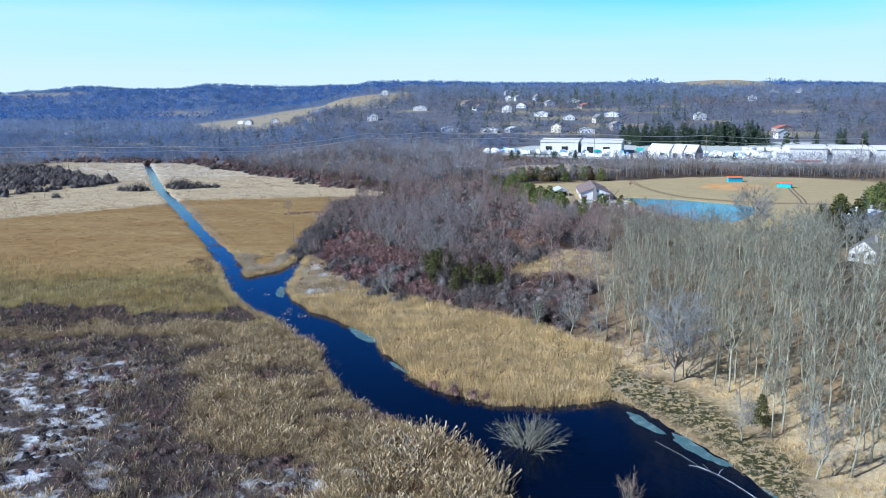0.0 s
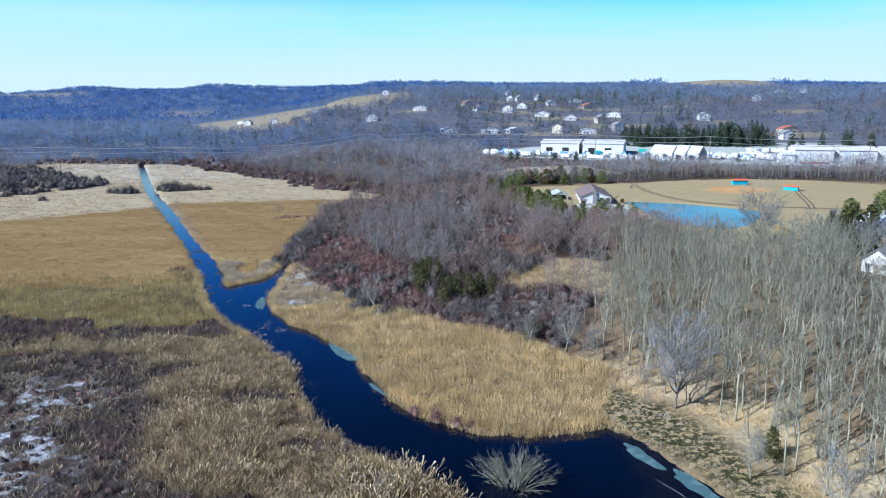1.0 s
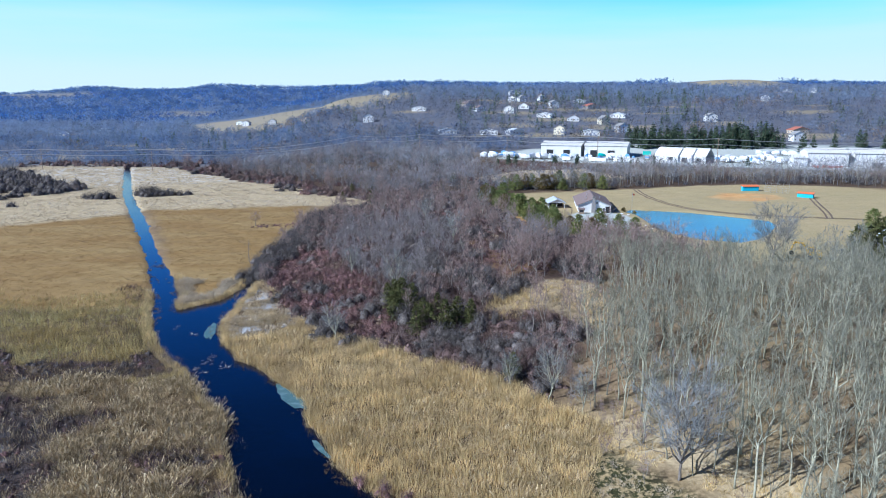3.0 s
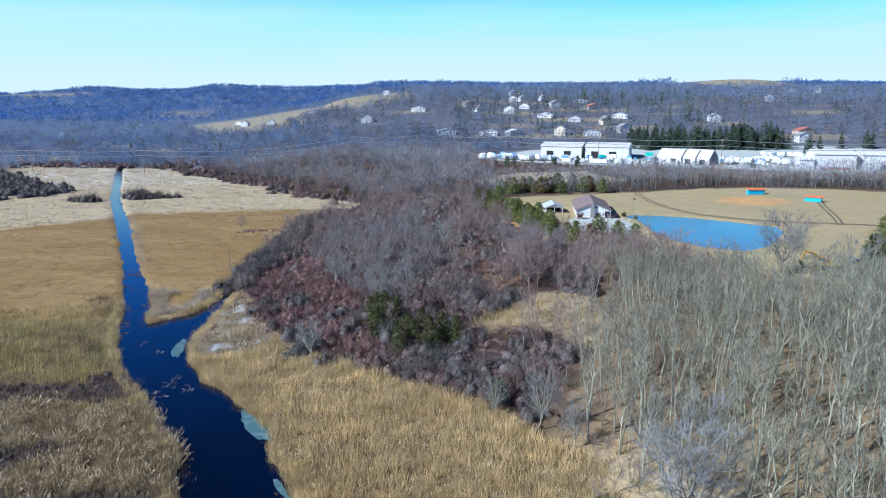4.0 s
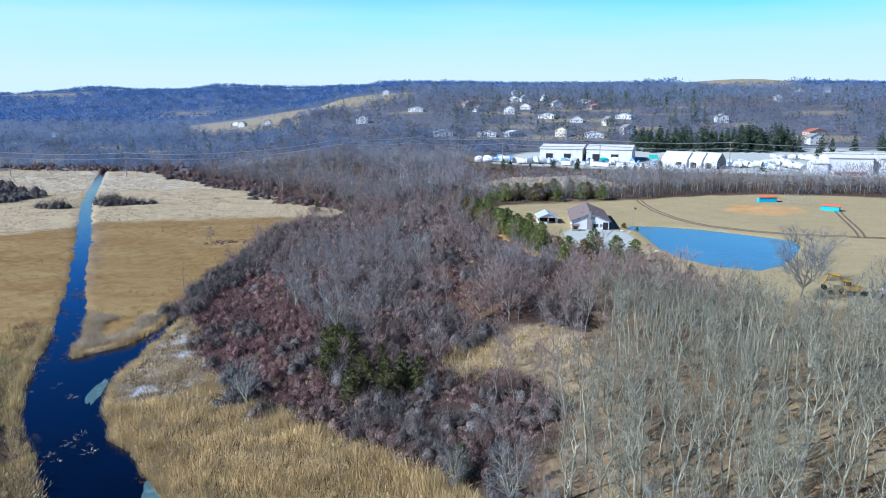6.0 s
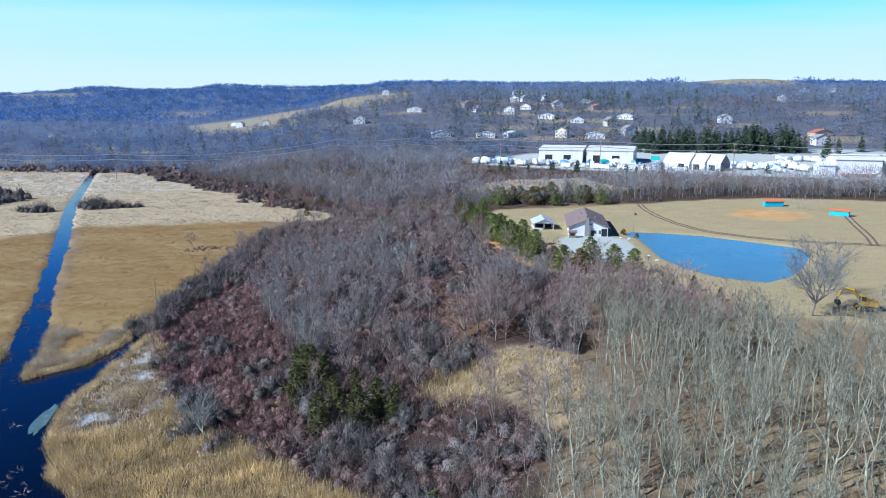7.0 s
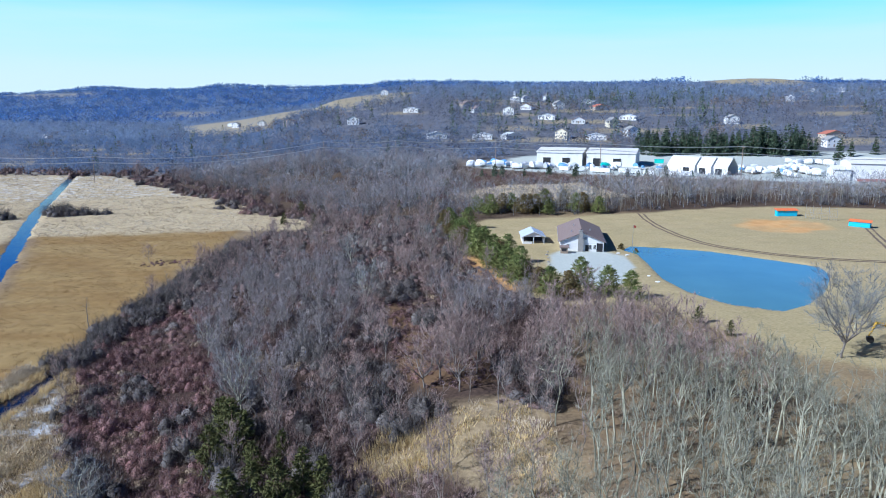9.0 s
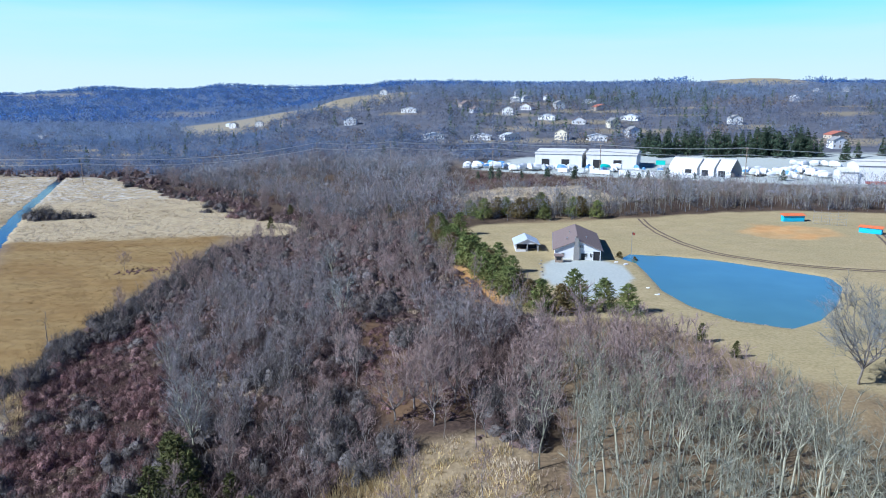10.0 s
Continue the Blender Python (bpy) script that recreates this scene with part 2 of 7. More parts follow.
M_METAL_ROOF = surface("pale_metal_roof", (0.60, 0.64, 0.66), (0.70, 0.73, 0.75), 1.0, 0.4, 0.3, bump=0.05, wear=(0.55, 0.58, 0.60))
M_STEEL = surface("white_steel_panel", (0.60, 0.585, 0.56), (0.68, 0.665, 0.64), 0.4, 0.5, bump=0.05, wear=(0.55, 0.53, 0.50), stretch=(1, 1, 0.2))
M_FABRIC = surface("white_fabric_cover", (0.56, 0.555, 0.545), (0.64, 0.635, 0.625), 0.5, 0.7, bump=0.15, dist=0.1, wear=(0.50, 0.49, 0.47))
M_WRAP = surface("white_shrink_wrap", (0.56, 0.58, 0.60), (0.70, 0.71, 0.73), 0.6, 0.45, bump=0.3, dist=0.1)
M_WRAP_BLUE = surface("blue_shrink_wrap", (0.10, 0.24, 0.46), (0.16, 0.33, 0.58), 0.6, 0.45, bump=0.3, dist=0.1)
M_TEAL = surface("teal_tarp", (0.03, 0.42, 0.36), (0.05, 0.52, 0.44), 0.6, 0.6, bump=0.2)
# near-black, also painted on panels that stand for shaded openings
M_DARK = surface("dark_interior", (0.015, 0.015, 0.017), (0.03, 0.03, 0.033), 1.0, 0.7, bump=0)
M_STONE = surface("grey_fieldstone", (0.16, 0.15, 0.14), (0.34, 0.32, 0.30), 2.0, 0.9, bump=0.6, dist=0.05)
M_CONCRETE = surface("pale_concrete", (0.46, 0.45, 0.43), (0.56, 0.55, 0.52), 1.0, 0.85, bump=0.15, wear=(0.40, 0.39, 0.37))
M_TIMBER = surface("weathered_timber", (0.20, 0.15, 0.11), (0.32, 0.25, 0.19), 2.0, 0.85, bump=0.3, stretch=(1, 1, 0.2))
M_TURQ = surface("turquoise_paint", (0.03, 0.38, 0.55), (0.05, 0.46, 0.64), 1.0, 0.5, bump=0.05, wear=(0.05, 0.34, 0.48))
M_ORANGE = surface("orange_roof_paint", (0.58, 0.14, 0.05), (0.68, 0.19, 0.07), 1.0, 0.55, bump=0.05, wear=(0.5, 0.13, 0.06))
M_YELLOW = surface("machine_yellow", (0.62, 0.36, 0.02), (0.72, 0.44, 0.03), 1.5, 0.45, bump=0.05, wear=(0.45, 0.28, 0.05))
M_RUBBER = surface("black_rubber", (0.02, 0.02, 0.02), (0.045, 0.043, 0.04), 2.0, 0.8, bump=0.2, wear=(0.10, 0.08, 0.06))
M_GALV = surface("galvanised_steel", (0.42, 0.43, 0.44), (0.55, 0.56, 0.57), 3.0, 0.4, 0.8, bump=0)
M_REDPAINT = surface("barn_red_paint", (0.32, 0.06, 0.045), (0.42, 0.09, 0.065), 1.0, 0.6, bump=0.1)
M_SNOW = surface("old_snow", (0.72, 0.75, 0.80), (0.84, 0.86, 0.90), 1.2, 0.6, bump=0.5, dist=0.08, wear=(0.60, 0.62, 0.66))
M_ICE = surface("thin_grey_ice", (0.035, 0.085, 0.10), (0.10, 0.175, 0.19), 0.9, 0.55, bump=0.2, wear=(0.18, 0.26, 0.28), spec=0.15)
M_FROST = surface("frosted_wood", (0.55, 0.58, 0.60), (0.74, 0.77, 0.79), 3.0, 0.7, bump=0.3)


def glass():
    m, nt, b = blank("window_glass", 0.08, 0, 0.6)
    n = noise_of(nt, 0.8, 2)
    nt.links.new(ramp(nt, n, [(0.3, (0.02, 0.025, 0.03)), (0.7, (0.05, 0.06, 0.07))]), b.inputs["Base Color"])
    return m


M_GLASS = glass()


def water(name, deep, silt, rough, ripple, size, shine=0.5):
    """Open water: a dark body with a rippled, mirror-like skin."""
    m, nt, b = blank(name, rough, 0, shine)
    b.inputs["IOR"].default_value = 1.33
    nt.links.new(mixed(nt, stepped(nt, noise_of(nt, 0.05, 3), 0.45, 0.7, (0.0, 1.0)), deep, silt), b.inputs["Base Color"])
    bumped(nt, b, noise_of(nt, size, 3, 0.5, (1, 0.6, 1)), ripple, 0.075)
    return m


M_WATER = water("marsh_water", (0.001, 0.003, 0.010), (0.001, 0.004, 0.016), 0.12, 0.34, 1.2, 0.42)
M_POND = water("pond_water", (0.08, 0.178, 0.165), (0.095, 0.205, 0.19), 0.12, 0.12, 0.9)

# ---- plan of the land ----
def ease(a, b, x):
    u = np.clip((x - a) / (b - a), 0, 1)
    return u * u * (3 - 2 * u)


SHORE_Y = [-300, 0, 60, 100, 120, 150, 180, 215, 260, 320, 400, 460, 560, 640, 5000]
SHORE_X = [170, 100, 66, 40, 28, 13, -10, -34, -48, -56, -50, -40, -150, -200, -600]
RISE_Y, RISE_Z = [600, 700, 833, 900, 1200, 1500, 1900, 2600, 4500], [0, 10, 27, 33, 50, 62, 74, 80, 80]
RIDGE_U = [-1.2, -0.62, -0.56, -0.51, -0.435, -0.37, -0.33, -0.24, -0.166, -0.09, 0.3, 0.44, 1.2]
RIDGE_Z = [88, 86, 92, 112, 102, 104, 122, 110, 118, 122, 112, 120, 112]
STREAM = [(70, -300), (34, 0), (20, 50), (8, 86), (6, 94), (-3, 103), (-11, 109.5), (-17.5, 115), (-24.5, 131.5), (-29.5, 144.5), (-36.5, 153), (-43, 163.5), (-50, 171.5), (-59.5, 187),
          (-71, 215), (-91, 259), (-131, 337), (-178, 427), (-259, 602), (-256, 605), (-174.5, 430), (-127.6, 340), (-87, 259), (-72.5, 234), (-64, 216),
          (-60, 204), (-53, 212), (-50.5, 224), (-52, 240), (-54, 265), (-58, 300), (-56.5, 300), (-52.5, 265), (-50, 240), (-47.5, 220), (-45.5, 190),
          (-40, 179), (-34, 170), (-21, 155.5), (-16.8, 149.5), (-14, 141), (-7, 127), (-1, 120), (6, 115), (15, 114), (27, 117), (31, 113), (35, 104), (39, 96), (43, 78), (52, 50), (70, 0), (110, -300)]
POND = [(76, 320), (86, 318), (97, 313.5), (112, 301), (119.5, 294), (118, 284), (109, 267.5), (101, 257), (93, 251), (84, 256), (78.2, 266), (75.4, 279), (75.6, 297), (75.4, 308), (72.5, 314)]
POND_Z = 8.75


def inside(poly, x, y):
    x, y = np.asarray(x, float), np.asarray(y, float)
    c = np.zeros(np.broadcast(x, y).shape, bool)
    for (x0, y0), (x1, y1) in zip(poly, poly[1:] + poly[:1]):
        if y0 != y1:
            c ^= ((y0 > y) != (y1 > y)) & (x < (x1 - x0) * (y - y0) / (y1 - y0) + x0)
    return c


def edge_distance(poly, x, y, closed=True):
    """Distance to the outline; negative inside a closed one."""
    best = np.full(np.broadcast(x, y).shape, 1e9)
    for (x0, y0), (x1, y1) in zip(poly, poly[1:] + (poly[:1] if closed else [])):
        dx, dy = x1 - x0, y1 - y0
        s = np.clip(((x - x0) * dx + (y - y0) * dy) / (dx * dx + dy * dy + 1e-9), 0, 1)
        best = np.minimum(best, (x - x0 - s * dx) ** 2 + (y - y0 - s * dy) ** 2)
    d = np.sqrt(best)
    return np.where(inside(poly, x, y), -d, d) if closed else d


def wobble(x, y, size, seed=0.0):
    """Smooth cheap unevenness from summed waves, about -1 to 1."""
    a, b = x / size + seed * 1.7, y / size - seed * 2.3
    return (np.sin(a + 1.3 * np.sin(0.7 * b + seed)) + np.sin(1.3 * b + 1.1 * np.sin(0.9 * a)) + 0.6 * np.sin(2.3 * a + 1.9 * b) + 0.5 * np.sin(3.1 * b - 2.7 * a + seed)) / 3.1


def height(x, y, fine=True):
    x, y = np.asarray(x, float), np.asarray(y, float)
    d = x - np.interp(y, SHORE_Y, SHORE_X)
    z = 9.0 * ease(0, 65, d) + 2.0 * ease(300, 430, y) * ease(20, 140, d)
    u = x / np.maximum(y, 50.0)
    z = z + np.maximum(np.interp(y, RISE_Y, RISE_Z) * ease(-0.42, -0.04, u), np.interp(u, RIDGE_U, RIDGE_Z) * ease(1500, 3400, y))
    z = z + 5.0 * ease(700, 1400, y) * wobble(x, y, 130.0, 2.0) + 21.0 * np.exp(-(((x - 650) / 190) ** 2) - ((y - 1840) / 150) ** 2)
    z = z + 0.34 + 0.18 * wobble(x, y, 6.0, 1.0) + 0.12 * wobble(x, y, 2.1, 3.0)
    dp = edge_distance(POND, x, y)
    z = z * ease(0, 22, dp) + (1 - ease(0, 22, dp)) * (POND_Z + 0.35)
    z = np.where(dp < 1.5, POND_Z + np.clip(dp, -3, 1.5) * 0.35, z)
    if fine:
        ds = edge_distance(STREAM, x, y) + 0.7 * wobble(x, y, 3.0, 5.0)
        z = np.where(ds < 1.2, np.minimum(z, np.clip(ds, -1.5, 1.2) * 0.55 - 0.1), z)
    return z


def z_at(x, y):
    return float(height(np.array([x]), np.array([y]))[0])


def spread(lo, hi, step, grow_lo, grow_hi, lo_step=0.0):
    """Coordinates: even steps between lo and hi, widening beyond to the two far ends."""
    mid = list(np.arange(lo, hi + step / 2, step))
    s, v = step, hi
    while v < grow_hi:
        s *= 1.09
        v += s
        mid.append(v)
    s, v = step, lo
    while v > grow_lo:
        s *= 1.09
        v -= s
        mid.insert(0, v)
    return np.array(mid)


# polygons of the cover
BRUSH = [(-49, 238), (-42, 218), (-34, 207), (-23, 190), (-12, 181), (-3, 175), (10, 163), (19, 157), (26, 150), (33, 165), (38, 185), (46, 230), (44, 252), (38, 262),
         (26, 300), (22, 335), (10, 368), (-24, 376), (-52, 386), (-57, 340), (-55, 262)]
CLEARING = [(17, 187), (15.5, 192.5), (20, 194.5), (24, 200), (31, 202), (38, 200), (42, 191), (41, 172), (33, 172), (31, 181), (27, 185.5), (21, 187)]
REDPATH = [(8, 253), (14, 252), (21, 236), (27, 222), (34, 218), (34, 210), (22, 206), (17, 214), (14, 236)]
FOREST = [(26, 148), (33, 138), (40, 126), (45, 114), (49, 96), (53, 70), (62, 40), (78, 0), (170, 0), (160, 150), (116, 158), (100, 168), (90, 178), (80, 185), (70, 194), (60, 206), (46, 214), (42, 200), (35, 172)]
LAWN = [(26, 310), (24, 350), (34, 362), (60, 366), (90, 376), (120, 388), (150, 394), (190, 388), (215, 370), (215, 225), (120, 206), (96, 216), (84, 223), (76, 237), (67, 252), (41, 254), (36, 275)]
GRAVEL = [(50.5, 304), (54, 309.5), (66, 309.5), (71, 304), (71, 290), (66, 273), (58, 267), (52, 273), (49, 288)]
REDDIRT = [(27, 300), (33, 298), (37, 280), (41, 262), (37, 256), (32, 262), (29, 282)]
INFIELD = [(119, 354), (126, 363), (139, 365), (149, 358), (146, 346), (136, 338), (123, 343)]
NEAR_REEDS_L = [(70, -300), (30, 40), (8, 86), (-2, 103), (-15, 114), (-25, 144), (-48, 171), (-58, 187), (-64, 200), (-130, 195), (-175, 150), (-190, 40), (-200, -300)]
OLIVE_REEDS_L = [(-48, 171), (-58, 187), (-70, 214), (-150, 212), (-150, 170), (-95, 172)]
OCHRE_L = [(-66, 206), (-90, 259), (-128, 336), (-146, 356), (-178, 338), (-196, 302), (-260, 300), (-330, 200), (-140, 198)]
OCHRE_FAR = [(-260, 380), (-219, 384), (-190, 328), (-200, 306), (-300, 300)]
OCHRE_R = [(-61, 208), (-53, 216), (-54, 240), (-60, 300), (-63, 345), (-66, 392), (-108, 389), (-142, 376), (-122, 338), (-84, 258), (-73, 232)]
PALE = [(-142, 370), (-66, 388), (-54, 391), (-27, 383), (-44, 429), (-74, 445), (-118, 503), (-150, 529), (-222, 605), (-330, 610), (-345, 480), (-270, 384), (-200, 306), (-150, 350)]
REEDS_R = [(-46, 226), (-46, 192), (-36, 170), (-22, 155), (-14, 142), (-7, 128), (-1, 121), (8, 116), (15, 115), (26, 118), (30, 128), (33, 136), (24, 149), (19, 157), (10, 163), (-3, 175),
           (-17, 185), (-23, 190), (-34, 207), (-47, 236)]
MOSS = [(25, 119), (31, 114), (35, 105), (39, 97), (42, 85), (47, 85), (47, 98), (43, 110), (39, 120), (33, 132), (27, 132)]
SHRUBMARSH = [(-14, -300), (-14, 60), (-12, 84), (-12, 91), (-24, 94), (-36, 99), (-41, 110), (-39, 122), (-47, 137), (-62, 148), (-80, 151), (-110, 149), (-140, 152), (-185, 140), (-190, -300)]
SNOWFIELD = [(-125, 70), (-41, 70), (-45, 90), (-52, 103), (-58, 118), (-64, 135), (-80, 138), (-115, 132)]
SNOWEDGE = [(-38, 74), (-9, 74), (-9, 90), (-14, 93), (-22, 91), (-34, 84)]
MOUND = [(-11, 84), (-11, 100), (-4, 105), (1, 99), (7, 91), (9, 82), (14, 70), (-8, 70)]
FROST = [(-47, 194), (-40, 181), (-30, 187), (-27, 196), (-35, 210), (-44, 226), (-48, 227)]
REED_TIP = [(-61, 206), (-53, 213), (-51, 225), (-56, 229), (-60, 217), (-66, 221), (-71, 234), (-73, 232), (-66, 215)]
RIME = [(-300, 600), (-345, 520), (-262, 470), (-205, 470), (-140, 500), (-140, 520), (-180, 555), (-225, 604)]
BANK = [(29, 134), (40, 124), (45, 112), (48, 98), (49, 78), (68, 78), (64, 98), (56, 116), (46, 132), (36, 144)]
DARKSPOTS = [((-97, 162), 17, 11), ((-68, 160), 15, 5), ((-50, 168), 5, 3), ((-27, 92), 8, 3), ((-21, 120), 6, 2.2), ((-31, 128), 7, 3), ((-16, 109), 6, 2.5), ((-128, 164), 20, 8), ((-24, 134), 4, 1.5), ((-55, 163), 10, 5)]
FARM = [(-560, 1560), (-430, 1200), (-345, 1050), (-215, 990), (-85, 1030), (-75, 1330), (-110, 1480), (-200, 1500), (-330, 1480)]
HILLFIELD = [(540, 1830), (640, 1860), (760, 1830), (730, 1730), (640, 1690), (550, 1710)]
FAR_FIELDS = [[(-2050, 3320), (-1400, 2880), (-1360, 2660), (-1900, 2960)], [(-810, 2090), (-690, 2090), (-680, 1960), (-810, 1960)], [(-460, 705), (-360, 738), (-335, 690), (-440, 655)], [(-350, 590), (-292, 616), (-285, 636), (-345, 622)]]
HILLCLEAR = [(520, 2300), (820, 2300), (760, 1700), (690, 1500), (500, 1500), (500, 1800)]
YARD = [(20, 575), (30, 556), (80, 522), (140, 500), (230, 468), (330, 470), (340, 640), (220, 660), (60, 625)]
MIDWOOD = [(-25, 384), (22, 352), (60, 374), (330, 392), (330, 468), (140, 495), (30, 552), (16, 600), (-222, 606), (-150, 531), (-118, 505), (-74, 447), (-44, 431)]
CORRIDOR = [(30, 405), (70, 400), (95, 425), (80, 470), (40, 465), (15, 430)]

# the ground: one sheet out to the horizon
gx = np.concatenate([spread(-120, 130, 1.4, -118, 4300)[1:], []])
gl = [-120.0]
while gl[-1] > -290:
    gl.append(gl[-1] - 2.2)
s = 2.2
while gl[-1] > -4300:
    s *= 1.09
    gl.append(gl[-1] - s)
gx = np.concatenate([np.array(gl[::-1])[:-1], gx])
gy = [70.0]
s = 1.25
while gy[0] > -700:
    s *= 1.02 if gy[0] > -40 else 1.2
    gy.insert(0, gy[0] - s)
while gy[-1] < 4750:
    y0 = gy[-1]
    gy.append(y0 + (1.7 if y0 < 450 else 3.2 if y0 < 630 else max(7.0, 0.016 * y0)))
gy = np.array(gy)
GX, GY = np.meshgrid(gx, gy)
GZ = height(GX, GY)


def grid_mesh(name, X, Y, Z):
    ny, nx = X.shape
    me = bpy.data.meshes.new(name)
    me.vertices.add(nx * ny)
    me.vertices.foreach_set("co", np.stack([X, Y, Z], -1).astype(np.float32).ravel())
    i = (np.arange(ny - 1)[:, None] * nx + np.arange(nx - 1)[None, :]).ravel()
    q = np.stack([i, i + 1, i + nx + 1, i + nx], -1)
    me.loops.add(q.size)
    me.polygons.add(len(q))
    me.loops.foreach_set("vertex_index", q.ravel().astype(np.int32))
    me.polygons.foreach_set("loop_start", np.arange(0, q.size, 4, dtype=np.int32))
    me.polygons.foreach_set("use_smooth", np.ones(len(q), bool))
    me.update(calc_edges=True)
    return me


ground_mesh = grid_mesh("ground", GX, GY, GZ)


def soft(poly, w=3.0, jag=1.5):
    d = edge_distance(poly, GX, GY) + jag * wobble(GX, GY, 4.0, len(poly))
    return 1 - ease(-w, w, d)


near_l = np.maximum(soft(NEAR_REEDS_L), soft(OLIVE_REEDS_L))
snowish = np.maximum(soft(SNOWFIELD, 6, 6), soft(SNOWEDGE, 2, 2)) * near_l
snowish = np.maximum(snowish, 0.6 * soft(FROST, 2, 2))
snowish = np.maximum(snowish, 0.5 * soft(RIME, 9, 8))
masks = [
    (np.maximum(near_l, soft(REEDS_R)), np.maximum(np.maximum(soft(OCHRE_L), soft(OCHRE_R)), soft(OCHRE_FAR)), np.maximum(np.maximum(soft(PALE, 5, 4), soft(CORRIDOR, 6, 4)), np.maximum(np.maximum(0.9 * soft(BANK, 3, 3), 0.85 * soft([(146, 356), (152, 359), (156, 352), (149, 349)], 1.5, 2)), np.maximum(0.3 * soft(CLEARING, 3, 4), 0.75 * soft(REED_TIP, 1.5, 2.5)))),
     # far fields laid on thinly, so the haze tint painted beneath greys them
     np.maximum(soft(LAWN, 2, 1), np.maximum(0.62 * soft(FARM, 12, 6), np.maximum(0.75 * soft(HILLFIELD, 12, 6), 0.42 * np.max([soft(p, 8, 4) for p in FAR_FIELDS], axis=0))))),
    (np.maximum(soft(GRAVEL, 0.6, 0.5), soft(YARD, 4, 2)), np.maximum(soft(REDDIRT, 2, 1.5), np.maximum(0.92 * soft(INFIELD, 2, 3) * (0.55 + 0.45 * ease(-0.5, 0.4, wobble(GX, GY, 4.0, 7.0))), 0.14 * soft(REDPATH, 2, 2))), snowish, soft(MOSS, 2, 2)),
]
YARDS = ((60, 850, 34, 22), (150, 880, 60, 22), (120, 795, 60, 16), (85, 1010, 50, 40), (160, 750, 40, 14), (75, 700, 80, 10), (310, 700, 40, 20), (270, 775, 24, 14), (440, 1090, 50, 26), (-50, 860, 30, 14), (-260, 1010, 40, 30), (-640, 1290, 60, 40), (590, 1340, 60, 40), (-420, 900, 50, 24), (380, 860, 40, 20), (250, 930, 50, 20), (30, 1080, 40, 30), (-120, 960, 40, 20), (220, 840, 30, 12), (480, 960, 60, 20), (-520, 1000, 70, 24), (-330, 820, 60, 14), (60, 760, 30, 10))
yards = np.zeros_like(GX)
for hx0, hy0, rx, ry in YARDS:
    yards = np.maximum(yards, 1 - ease(0.6, 1.1, np.hypot((GX - hx0) / rx, (GY - hy0) / ry) + 0.25 * wobble(GX, GY, 14.0, hx0)))
masks[0] = (*masks[0][:3], np.maximum(masks[0][3], 0.55 * yards))
# second and fourth channels mask far ground for its painted distance haze
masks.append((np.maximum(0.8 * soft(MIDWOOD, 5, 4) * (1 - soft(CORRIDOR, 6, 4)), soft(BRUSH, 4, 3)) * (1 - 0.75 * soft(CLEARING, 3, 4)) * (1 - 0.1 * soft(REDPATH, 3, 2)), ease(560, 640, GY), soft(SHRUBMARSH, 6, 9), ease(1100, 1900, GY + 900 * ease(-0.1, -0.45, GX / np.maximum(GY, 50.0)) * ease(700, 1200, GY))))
for key, four in zip(("cover", "spots", "floor"), masks):
    at = ground_mesh.color_attributes.new(key, "FLOAT_COLOR", "POINT")
    at.data.foreach_set("color", np.stack(four, -1).astype(np.float32).ravel())


